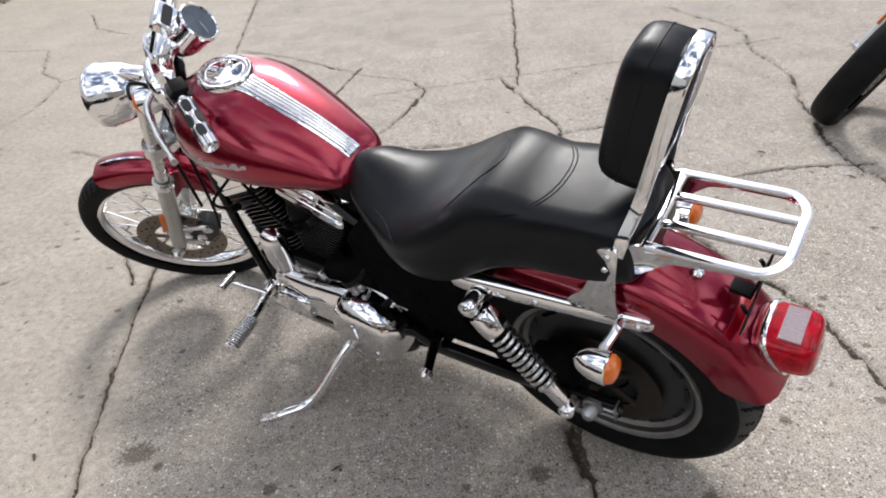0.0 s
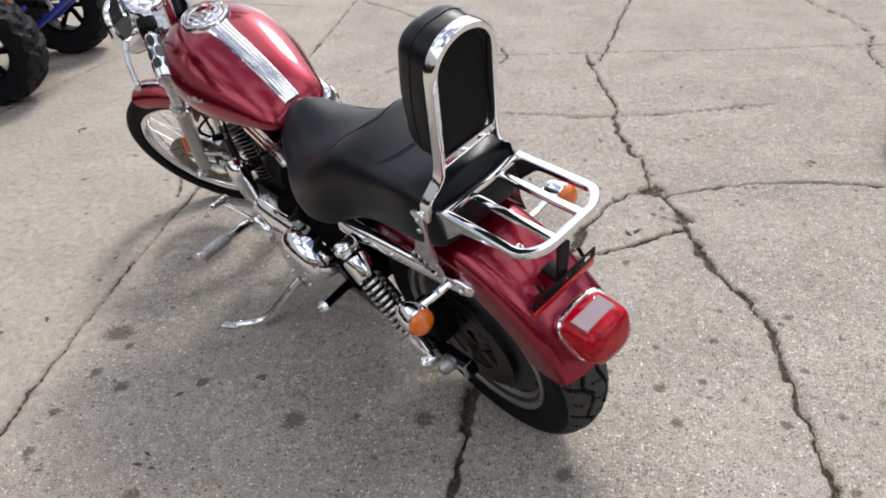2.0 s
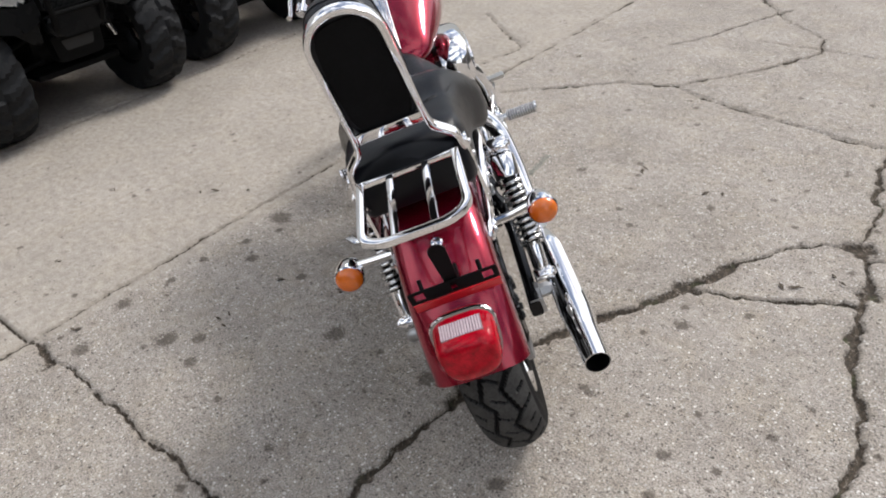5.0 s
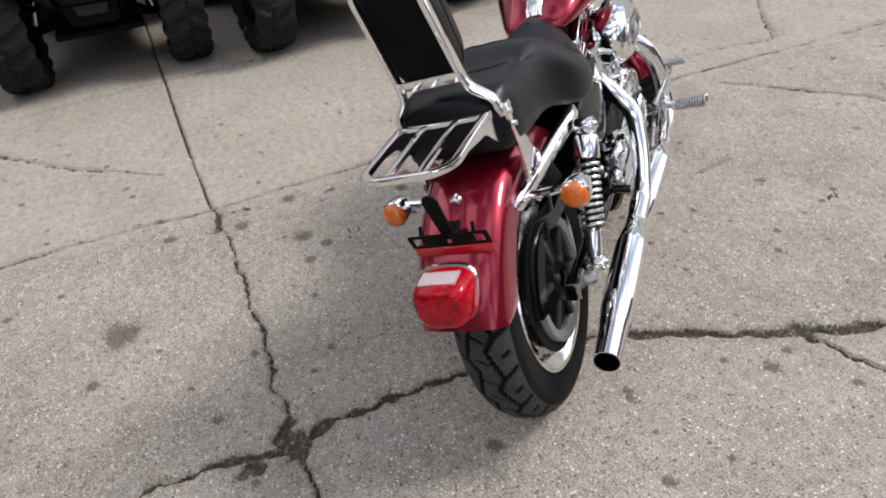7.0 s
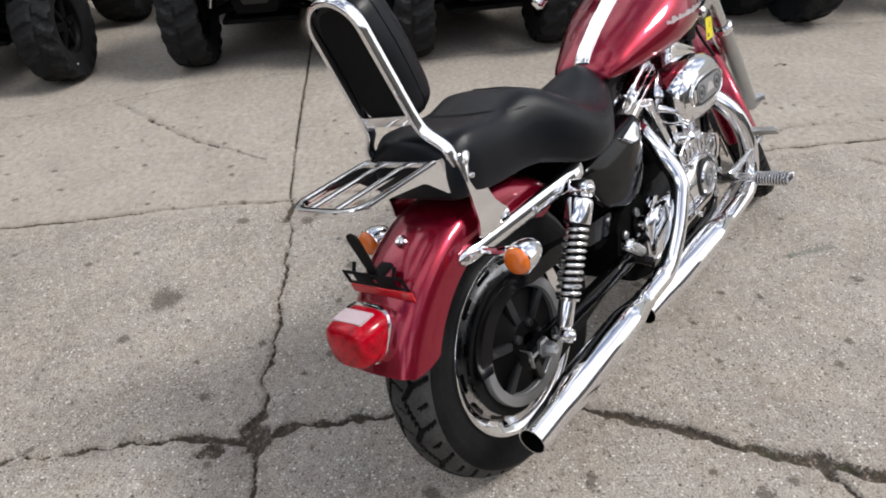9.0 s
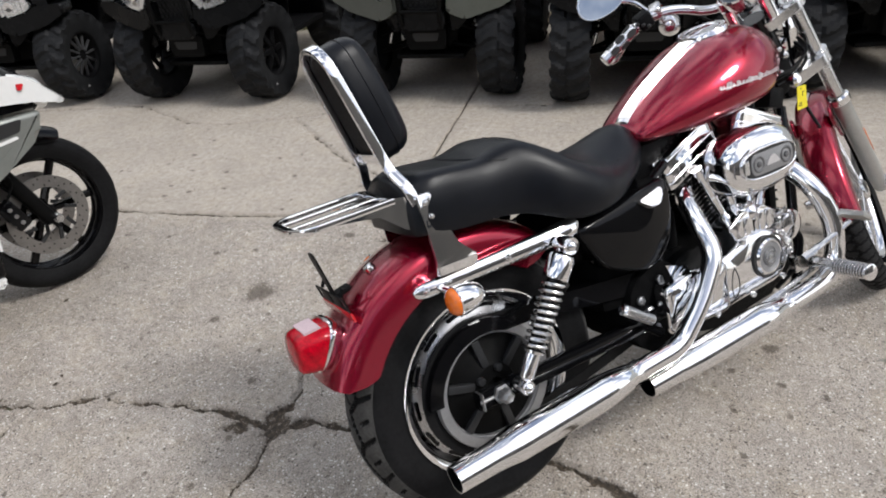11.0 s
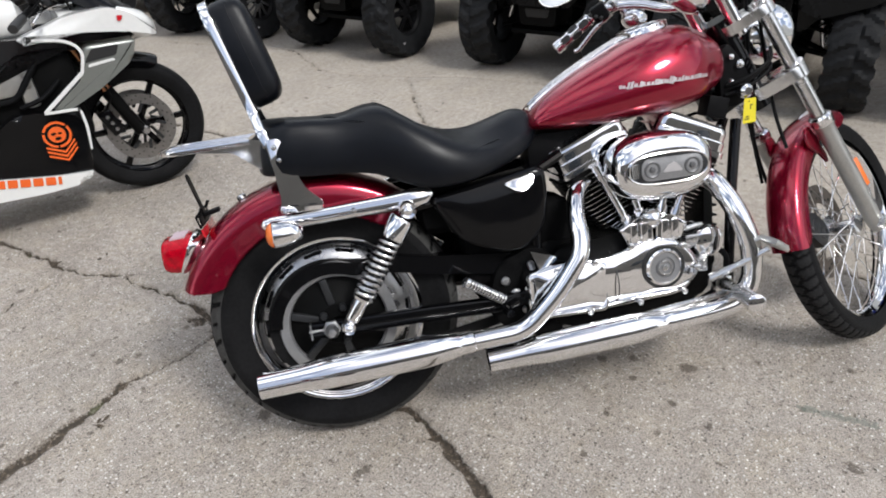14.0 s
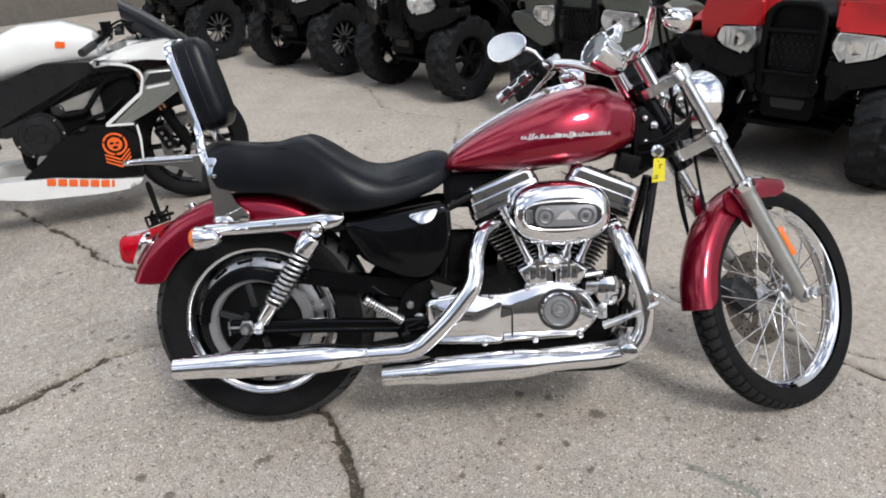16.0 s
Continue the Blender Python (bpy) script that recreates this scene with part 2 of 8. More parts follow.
TREAD_DARK = material("black_tread_rubber", (0.019, 0.019, 0.0195), 0.7, 0.0, vary=0.4, scale=22, bump=0.2, bump_scale=300, spec=0.2)

# ---- ground: one concrete sheet, fine near the motorcycle, with recessed cracks and joints ----
# each crack: half width in metres, meander, points
CRACKS = [
    (0.0068, 0.007, [(-0.22, -2.2), (-0.51, -0.26), (-0.60, 0.14), (-0.65, 0.60), (-0.73, 0.95), (-0.79, 1.22), (-0.92, 1.89), (-0.99, 2.44), (-1.51, 5.75), (-1.83, 7.98)]),
    (0.0042, 0.002, [(-4.0, 0.04), (-2.88, 0.23), (-1.26, 0.49), (-0.65, 0.60)]),
    (0.006, 0.014, [(-0.65, 0.60), (-0.47, 0.64), (-0.35, 0.67), (-0.09, 0.71), (0.16, 0.75), (0.38, 0.77), (0.47, 0.79)]),
    (0.016, 0.014, [(0.47, 0.785), (0.60, 0.81)]),
    (0.006, 0.012, [(0.60, 0.81), (0.75, 0.83), (0.94, 0.81)]),
    (0.014, 0.010, [(0.94, 0.81), (1.02, 0.835), (1.10, 0.86)]),
    (0.018, 0.010, [(1.10, 0.86), (1.26, 0.89), (1.6, 0.95), (2.2, 1.02)]),
    (0.008, 0.014, [(0.98, -1.0), (0.83, -0.43), (0.74, 0.01), (0.64, 0.20), (0.62, 0.33), (0.575, 0.56), (0.575, 0.74)]),
    (0.012, 0.014, [(0.56, 0.60), (0.575, 0.74), (0.55, 0.84), (0.53, 0.90)]),
    (0.0095, 0.012, [(0.53, 0.90), (0.50, 1.04), (0.49, 1.22), (0.46, 1.40)]),
    (0.0155, 0.013, [(0.46, 1.36), (0.46, 1.50), (0.47, 1.65), (0.49, 1.76), (0.53, 1.89)]),
    (0.0145, 0.013, [(0.53, 1.89), (0.60, 2.08), (0.65, 2.20)]),
    (0.017, 0.014, [(0.62, 2.12), (0.65, 2.24), (0.67, 2.40)]),
    (0.009, 0.014, [(0.67, 2.40), (0.79, 2.64), (0.92, 2.75)]),
    (0.007, 0.010, [(0.66, 2.19), (0.78, 2.27), (0.86, 2.32), (1.0, 2.43), (1.05, 2.45)]),
    (0.007, 0.014, [(0.50, 4.51), (0.64, 3.93), (0.72, 3.71), (0.76, 3.30), (0.87, 2.99), (0.92, 2.76)]),
    (0.010, 0.014, [(0.92, 2.76), (1.02, 2.58), (1.05, 2.44), (1.12, 2.20), (1.22, 2.04), (1.26, 1.90), (1.27, 1.75), (1.30, 1.55), (1.34, 1.25), (1.46, 0.9)]),
    (0.004, 0.010, [(0.96, 2.69), (1.20, 2.81), (1.47, 2.89), (1.80, 2.90), (1.95, 2.88)]),
    (0.0065, 0.012, [(-0.92, 2.95), (-0.52, 3.43), (-0.30, 3.54), (-0.17, 3.51), (0.15, 3.48), (0.48, 3.47), (0.72, 3.49)]),
    (0.0045, 0.010, [(0.72, 3.49), (1.09, 3.59), (1.47, 3.73)]),
    (0.006, 0.014, [(-0.30, 3.54), (-0.10, 3.95), (0.04, 4.37), (-0.05, 4.60), (-0.36, 4.80), (-0.95, 5.41), (-1.46, 5.82)]),
    (0.0055, 0.004, [(-0.30, 4.37), (0.06, 4.43), (0.68, 4.52), (1.26, 4.60), (2.4, 4.80)]),
    (0.005, 0.012, [(0.60, 4.35), (0.63, 4.68), (0.70, 5.55), (0.79, 6.75), (0.9, 8.5)]),
    (0.007, 0.014, [(2.10, 4.6), (2.13, 4.09), (1.99, 3.64), (1.89, 3.13), (1.87, 2.89), (1.95, 2.60), (2.2, 2.2)]),
    (0.005, 0.012, [(-1.4, -3.2), (-1.80, -1.95), (-1.56, -1.34), (-1.60, -1.04), (-1.79, -0.66), (-1.97, -0.36), (-2.08, 0.06), (-2.15, 0.36), (-2.26, 0.83), (-2.5, 1.9), (-2.75, 3.0)]),
    (0.002, 0.010, [(-1.78, -0.67), (-1.28, -0.05), (-1.02, 0.40)]),
    (0.003, 0.012, [(0.74, 0.01), (0.98, 0.02), (1.15, 0.16), (1.3, 0.14)]),
    (0.005, 0.012, [(-3.93, 6.64), (-3.40, 6.50), (-3.06, 5.71), (-2.75, 5.39), (-2.63, 4.74), (-2.70, 4.44), (-2.75, 3.0)]),
    (0.003, 0.010, [(-2.75, 5.39), (-2.4, 5.7), (-1.9, 5.6)]),
    (0.004, 0.010, [(-3.67, 8.04), (-3.28, 7.27), (-2.83, 6.87)]),
    (0.004, 0.010, [(-0.43, 5.01), (-0.53, 4.5), (-0.58, 4.18), (-0.66, 4.05)]),
    (0.006, 0.014, [(1.95, 5.92), (2.03, 5.65), (2.14, 5.34), (2.21, 4.99), (2.10, 4.6)]),
    (0.003, 0.010, [(-1.05, 2.40), (-1.26, 2.80), (-1.29, 3.11), (-1.31, 3.52), (-1.62, 3.68), (-1.95, 3.87)]),
]
HOLES = [(0.55, 0.795, 0.062, 0.030), (0.64, 2.20, 0.045, 0.028), (0.60, 0.70, 0.02, 0.03), (-0.56, 0.615, 0.05, 0.02), (1.02, 2.52, 0.03, 0.03), (0.93, 2.75, 0.04, 0.03)]
STAINS = [(-0.70, 1.53, 0.045), (-0.54, 1.32, 0.025), (-0.65, 1.36, 0.02), (-0.34, 0.92, 0.035), (-0.19, 0.93, 0.02), (-0.63, 1.06, 0.02), (0.01, 1.30, 0.035), (0.35, 1.38, 0.03), (0.73, 1.27, 0.022), (-0.62, 0.89, 0.025), (-0.31, 1.38, 0.018), (-0.015, 0.335, 0.058), (0.425, 0.615, 0.017), (0.19, 0.28, 0.02), (0.72, 2.04, 0.025), (0.84, 2.20, 0.018), (-0.49, 0.45, 0.025), (-0.50, 0.71, 0.028), (-0.09, 2.58, 0.02), (0.44, 2.65, 0.018), (0.95, 1.61, 0.018), (0.99, 1.49, 0.016), (-0.184, 2.106, 0.025), (-0.27, 1.0, 0.024)]

SCRAPE = ((-0.22, 2.41), (-0.27, 2.575))


def axis_steps(lo, hi, core_lo, core_hi, fine, mid):
    a = list(np.arange(core_lo, core_hi, fine))
    b = list(np.arange(core_hi, hi, mid)) + [hi]
    c = list(np.arange(core_lo - mid, lo, -mid)) + [lo]
    far = [hi + d for d in (1, 3, 8, 20, 60, 160, 400)]
    near = [lo - d for d in (1, 3, 8, 20, 60, 160, 400)]
    return np.array(sorted(near + c + a + b + far))


def value_noise(x, y, seed):
    """Smooth lattice noise in -1..1."""
    xi, yi = np.floor(x), np.floor(y)
    fx, fy = x - xi, y - yi
    fx, fy = fx * fx * (3 - 2 * fx), fy * fy * (3 - 2 * fy)

    def h(a, b):
        v = np.sin(a * 127.1 + b * 311.7 + seed * 74.7) * 43758.5453
        return 2 * (v - np.floor(v)) - 1
    return (h(xi, yi) * (1 - fx) + h(xi + 1, yi) * fx) * (1 - fy) + (h(xi, yi + 1) * (1 - fx) + h(xi + 1, yi + 1) * fx) * fy


def build_ground():
    gx = axis_steps(-4.2, 2.6, -1.15, 1.45, 0.0075, 0.016)
    gy = axis_steps(-3.4, 8.3, -0.2, 2.95, 0.0075, 0.016)
    X, Y = np.meshgrid(gx, gy)
    wx = value_noise(X * 17, Y * 17, 1) + 0.6 * value_noise(X * 45, Y * 45, 2)
    wy = value_noise(X * 17, Y * 17, 3) + 0.6 * value_noise(X * 45, Y * 45, 4)
    core = (X > -1.15) & (X < 1.45) & (Y > -0.2) & (Y < 2.95)
    least = np.where(core, 0.0046, 0.0066)
    near = np.full(X.shape, 9.0)
    for half, wob, pts in CRACKS:
        PX, PY = X + wob * wx, Y + wob * wy
        hw = np.maximum(np.where(core, 1.05 if half > 0.011 else 0.80, 1.15 if wob > 0.005 else 0.7) * half * (1 + 0.5 * value_noise(X * 9, Y * 9, 7)), least if wob > 0.005 else 0.75 * least)
        for (x0, y0), (x1, y1) in zip(pts, pts[1:]):
            dx, dy = x1 - x0, y1 - y0
            t = np.clip(((PX - x0) * dx + (PY - y0) * dy) / (dx * dx + dy * dy), 0, 1)
            d = np.hypot(PX - x0 - t * dx, PY - y0 - t * dy)
            near = np.minimum(near, d / hw)
    for hx, hy, rx, ry in HOLES:
        d = np.hypot((X + 0.026 * wx - hx) / rx, (Y + 0.026 * wy - hy) / ry)
        near = np.minimum(near, d * 1.0)
    depth = np.clip(1.35 - near, 0, 1) ** 0.8
    Z = -0.020 * depth + 0.0012 * value_noise(X * 2.2, Y * 2.2, 5) + 0.0006 * value_noise(X * 40, Y * 40, 6)
    # chipped, slightly lower lips beside the cracks
    Z -= 0.003 * np.clip(1.0 - (near - 1.0) / 2.5, 0, 1) * (value_noise(X * 30, Y * 30, 8) > 0.2)
    stain = np.zeros(X.shape)
    rng = np.random.RandomState(5)
    spots = STAINS + [(rng.uniform(-1.6, 2.0), rng.uniform(-1.2, 4.2), rng.uniform(0.004, 0.016)) for _ in range(380)]
    for sx, sy, r in spots:
        d = np.hypot(X + 0.25 * r * wx - sx, Y + 0.25 * r * wy - sy) / r
        stain = np.maximum(stain, np.clip(1.5 - d, 0, 1))
    # a long grey-green scrape
    (ax, ay), (bx, by) = SCRAPE
    t = np.clip(((X - ax) * (bx - ax) + (Y - ay) * (by - ay)) / ((bx - ax) ** 2 + (by - ay) ** 2), 0, 1)
    scrape = np.clip(1.2 - np.hypot(X - ax - t * (bx - ax), Y - ay - t * (by - ay)) / 0.022, 0, 1)
    far = np.maximum(np.abs(X), np.abs(Y)) > 8.4
    Z[far] = 0.0
    near[far] = 9.0
    # which pour of concrete: beyond the long joint it is smoother and warmer
    side = np.clip(((-0.62 - 0.167 * (Y - 0.6)) - X) * 25 + 0.5, 0, 1)
    ny, nx = X.shape
    co = np.stack([X, Y, Z], -1).reshape(-1, 3)
    idx = np.arange(nx * ny).reshape(ny, nx)
    quads = np.stack([idx[:-1, :-1], idx[:-1, 1:], idx[1:, 1:], idx[1:, :-1]], -1).reshape(-1, 4)
    me = bpy.data.meshes.new("ground")
    me.vertices.add(len(co))
    me.vertices.foreach_set("co", co.astype(np.float32).ravel())
    me.loops.add(quads.size)
    me.loops.foreach_set("vertex_index", quads.astype(np.int32).ravel())
    me.polygons.add(len(quads))
    me.polygons.foreach_set("loop_start", np.arange(0, quads.size, 4, dtype=np.int32))
    me.update(calc_edges=True)
    me.polygons.foreach_set("use_smooth", np.ones(len(quads), dtype=bool))
    for name, arr in (("crack", np.minimum(near, 6)), ("stain", stain), ("pour", side), ("scrape", scrape)):
        at = me.attributes.new(name, "FLOAT", "POINT")
        at.data.foreach_set("value", arr.astype(np.float32).ravel())
    me.update()
    return me


def concrete():
    mt = bpy.data.materials.new("worn_exposed_concrete")
    mt.use_nodes = True
    nt = mt.node_tree
    L = nt.links.new
    bs = nt.nodes["Principled BSDF"]
    bs.inputs["Roughness"].default_value = 0.9
    bs.inputs["Specular IOR Level"].default_value = 0.25
    tc = nt.nodes.new("ShaderNodeTexCoord")

    def N(kind, **kw):
        n = nt.nodes.new(kind)
        for k, v in kw.items():
            n.inputs[k].default_value = v
        return n

    def noise_tex(s, detail=3.0, rough=0.5):
        n = N("ShaderNodeTexNoise", Scale=s, Detail=detail, Roughness=rough)
        L(tc.outputs["Object"], n.inputs["Vector"])
        return n.outputs["Fac"]

    def ramp(fac, stops):
        r = nt.nodes.new("ShaderNodeValToRGB")
        while len(r.color_ramp.elements) < len(stops):
            r.color_ramp.elements.new(0.5)
        for e, (p, c) in zip(r.color_ramp.elements, stops):
            e.position, e.color = p, (*c, 1)
        L(fac, r.inputs["Fac"])
        return r.outputs["Color"]

    def mix(fac, a, b, mode="MIX"):
        m = nt.nodes.new("ShaderNodeMix")
        m.data_type, m.blend_type = "RGBA", mode
        for s, v in ((0, fac), (6, a), (7, b)):
            if isinstance(v, bpy.types.NodeSocket):
                L(v, m.inputs[s])
            else:
                m.inputs[s].default_value = v if s == 0 else (*v, 1)
        return m.outputs[2]

    def rng(v, a, b, c=0.0, d=1.0):
        m = N("ShaderNodeMapRange", **{"From Min": a, "From Max": b, "To Min": c, "To Max": d})
        L(v, m.inputs["Value"])
        return m.outputs["Result"]

    def math_(op, a, b):
        m = nt.nodes.new("ShaderNodeMath")
        m.operation = op
        for i, v in enumerate((a, b)):
            if isinstance(v, bpy.types.NodeSocket):
                L(v, m.inputs[i])
            else:
                m.inputs[i].default_value = v
        return m.outputs[0]

    def attr(name):
        a = nt.nodes.new("ShaderNodeAttribute")
        a.attribute_name = name
        return a.outputs["Fac"]
    crack, stain, pour = attr("crack"), attr("stain"), attr("pour")
    # pebbles of the aggregate
    vor = N("ShaderNodeTexVoronoi", Scale=110.0)
    L(tc.outputs["Object"], vor.inputs["Vector"])
    sep = nt.nodes.new("ShaderNodeSeparateColor")
    L(vor.outputs["Color"], sep.inputs["Color"])
    vor2 = N("ShaderNodeTexVoronoi", Scale=60.0)
    L(tc.outputs["Object"], vor2.inputs["Vector"])
    sep2 = nt.nodes.new("ShaderNodeSeparateColor")
    L(vor2.outputs["Color"], sep2.inputs["Color"])
    paste = ramp(noise_tex(3.0, 6.0, 0.62), [(0.30, (0.310, 0.275, 0.240)), (0.5, (0.385, 0.345, 0.304)), (0.72, (0.460, 0.416, 0.370))])
    grain = ramp(noise_tex(230.0, 3.0, 0.65), [(0.32, (0.42, 0.42, 0.42)), (0.5, (0.97, 0.97, 0.97)), (0.70, (1.42, 1.42, 1.42))])
    paste = mix(rng(noise_tex(6.5, 5.0, 0.7), 0.46, 0.66, 0.0, 0.55), paste, (0.43, 0.375, 0.30))
    paste = mix(rng(noise_tex(1.1, 4.0, 0.6), 0.50, 0.68, 0.0, 0.35), paste, (0.27, 0.245, 0.215))
    base = mix(1.0, paste, grain, "MULTIPLY")
    smooth = mix(1.0, mix(0.45, paste, (0.47, 0.425, 0.36)), ramp(noise_tex(260.0, 3.0), [(0.3, (0.8, 0.8, 0.8)), (0.7, (1.15, 1.15, 1.15))]), "MULTIPLY")
    peb = ramp(sep.outputs[0], [(0.0, (0.075, 0.066, 0.058)), (0.32, (0.22, 0.20, 0.175)), (0.68, (0.48, 0.455, 0.42)), (1.0, (0.86, 0.83, 0.78))])
    inside = rng(vor.outputs["Distance"], 0.36, 0.26)
    shown = math_("MULTIPLY", inside, rng(sep.outputs[1], 0.18, 0.26))
    shown = math_("MULTIPLY", shown, rng(noise_tex(9.0, 3.0), 0.30, 0.48))
    rough_slab = mix(shown, base, peb)
    inside2 = rng(vor2.outputs["Distance"], 0.30, 0.22)
    shown2 = math_("MULTIPLY", inside2, rng(sep2.outputs[1], 0.70, 0.74))
    rough_slab = mix(shown2, rough_slab, ramp(sep2.outputs[0], [(0.0, (0.10, 0.09, 0.075)), (0.5, (0.33, 0.30, 0.27)), (1.0, (0.60, 0.57, 0.53))]))
    col = mix(math_("MULTIPLY", pour, 0.75), rough_slab, smooth)
    col = mix(1.0, col, ramp(noise_tex(34.0, 4.0, 0.65), [(0.34, (0.80, 0.785, 0.76)), (0.50, (0.97, 0.965, 0.96)), (0.66, (1.13, 1.13, 1.125))]), "MULTIPLY")
    # worn dark patches and pale chips
    worn = rng(noise_tex(17.0, 7.0, 0.78), 0.55, 0.67, 0.0, 0.5)
    col = mix(math_("MULTIPLY", worn, rng(pour, 0.0, 1.0, 1.0, 0.45)), col, (0.165, 0.14, 0.115))
    chip = rng(noise_tex(120.0, 3.0, 0.6), 0.630, 0.660, 0.0, 0.85)
    col = mix(math_("MULTIPLY", chip, rng(pour, 0.0, 1.0, 1.0, 0.3)), col, (0.64, 0.60, 0.55))
    # pits
    pit = math_("MAXIMUM", rng(noise_tex(52.0, 3.0, 0.6), 0.352, 0.306), math_("MULTIPLY", rng(noise_tex(125.0, 2.0, 0.5), 0.355, 0.315), rng(pour, 0.0, 1.0, 1.0, 0.35)))
    col = mix(math_("MULTIPLY", pit, 0.75), col, (0.095, 0.080, 0.064))
    # stains
    sm = rng(math_("ADD", stain, math_("MULTIPLY", math_("SUBTRACT", noise_tex(95.0, 4.0, 0.7), 0.5), 2.4)), 0.35, 0.80)
    col = mix(math_("MULTIPLY", sm, 0.72), col, (0.075, 0.060, 0.047))
    scr = math_("MULTIPLY", rng(math_("ADD", attr("scrape"), math_("MULTIPLY", math_("SUBTRACT", noise_tex(70.0, 4.0), 0.5), 2.2)), 0.5, 0.9), 0.6)
    col = mix(scr, col, (0.15, 0.175, 0.15))
    # dirt and moss in the cracks
    cw = math_("ADD", crack, math_("MULTIPLY", math_("SUBTRACT", noise_tex(160.0, 3.0), 0.5), 1.1))
    dirt = rng(cw, 1.15, 0.85)
    soil = ramp(noise_tex(75.0, 6.0, 0.7), [(0.38, (0.010, 0.009, 0.007)), (0.48, (0.034, 0.026, 0.019)), (0.58, (0.095, 0.070, 0.050)), (0.65, (0.34, 0.31, 0.27))])
    soil = mix(rng(noise_tex(9.0, 3.0), 0.60, 0.68, 0.0, 0.6), soil, (0.05, 0.075, 0.022))
    col = mix(dirt, col, soil)
    halo = math_("MULTIPLY", rng(crack, 4.0, 1.0), 0.22)
    col = mix(halo, col, (0.20, 0.17, 0.135))
    L(col, bs.inputs["Base Color"])
    hgt = math_("ADD", math_("MULTIPLY", noise_tex(300.0, 3.0), 0.6), math_("MULTIPLY", rng(vor.outputs["Distance"], 0.0, 0.5, 1.0, 0.0), 0.5))
    hgt = math_("SUBTRACT", hgt, math_("MULTIPLY", pit, 0.8))
    hgt = math_("SUBTRACT", hgt, math_("MULTIPLY", dirt, 2.0))
    bp = N("ShaderNodeBump", Strength=0.75, Distance=0.0026)
    L(hgt, bp.inputs["Height"])
    L(bp.outputs["Normal"], bs.inputs["Normal"])
    return mt


_gm = build_ground()
_gm.materials.append(concrete())
ground = tagged(new("ground", _gm), "worn grey-tan concrete yard with weedy cracks and oil spots", "ground", kind="structure")

# ---- red cruiser motorcycle: x ahead, y to its left, z up, origin under the rear wheel; it leans on its stand ----
LEAN = 16.0
BIKE = Matrix.Translation((0.601, 1.486, 0.002)) @ Matrix.Rotation(radians(144.4), 4, "Z") @ Matrix.Rotation(radians(0.5), 4, "Y") @ Matrix.Rotation(radians(-LEAN), 4, "X")
bike = thing("motorcycle", BIKE, "red pearl cruiser motorcycle leaning on its side stand on concrete", "motorcycle")


def tread_rear(u, v):
    """Depth of the tread's groove at u (turns times blocks) and v (-1..1 across)."""
    side = 1 if v > 0 else -1
    w = abs(v)
    k = (u + 0.5 * (side > 0)) % 1.0
    # stepped zigzag grooves on both sides of the crown
    zig = 0.16 + (0.26 * k / 0.72 if k < 0.72 else 0.26 * (1 - k) / 0.28)
    if abs(w - zig) < (0.046 if k < 0.72 else 0.085):
        return 1.0
    # slanted grooves from each kink out to the shoulder
    q = (k + 0.38 * (w - 0.42)) % 1.0
    if 0.40 < w < 0.90 and min(abs(q - 0.72), 1 - abs(q - 0.72)) < 0.055:
        return 1.0
    # short sipes between them
    if 0.50 < w < 0.78 and abs(q - 0.24) < 0.045:
        return 0.9
    if w < 0.15 and abs(((u + 0.5 * v) % 0.5) - 0.25) < 0.026:
        return 0.9
    return 0.0


def tread_front(u, v):
    z = 0.22 * abs(((u * 2) % 2) - 1) - 0.11
    if abs(v - z) < 0.07:
        return 1.0
    s = 1 if v > 0 else -1
    q = (u + 0.25 * s + 0.4 * abs(v)) % 1.0
    return 1.0 if abs(v) > 0.22 and abs(q - 0.5) < 0.09 else 0.0


def tyre(R, half_w, rim_r, tread, blocks, depth, n=320, across=36, crown=1.0, top=None):
    """A motorcycle tyre about local y: sidewalls and a grooved, rounded tread."""
    bm = bmesh.new()
    rings, low = [], []
    hgt = R - rim_r
    for i in range(n):
        a = 2 * math.pi * i / n
        ring = []
        for j in range(across + 1):
            v = 2 * j / across - 1
            low.append(abs(v) >= 0.58 or tread(a / (2 * math.pi) * blocks, v / 0.58) > 0.3)
            ang = v * radians(118)
            y = half_w * math.sin(ang) / 1.0
            r = R - hgt * 0.5 * crown + hgt * 0.5 * crown * math.cos(ang)
            if abs(v) > 0.76:
                k = (abs(v) - 0.76) / 0.24
                y = math.copysign(half_w * (0.98 - 0.20 * k * k), v)
                r = R - hgt * (0.5 + 0.5 * k)
            elif abs(v) < 0.58:
                g = tread(a / (2 * math.pi) * blocks, v / 0.58)
                r -= depth * g * math.cos(ang * 0.7)
                y -= math.copysign(depth * g * abs(math.sin(ang)) * 0.6, v)
            ring.append(Vector((r * math.cos(a), y, r * math.sin(a))))
        rings.append(ring)
    vs = loft(bm, rings, caps=False, ring_closed=False, path_closed=True)
    flag = {v: low[i * (across + 1) + j] for i, r in enumerate(vs) for j, v in enumerate(r)}
    for f in bm.faces:
        f.material_index = 1 if sum(flag[v] for v in f.verts) < 2 else 0
    me = finish("tyre", bm, RUBBER)
    me.materials.append(top or TREAD)
    return me


YAX = Matrix.Rotation(radians(-90), 4, "X")  # local z to +y

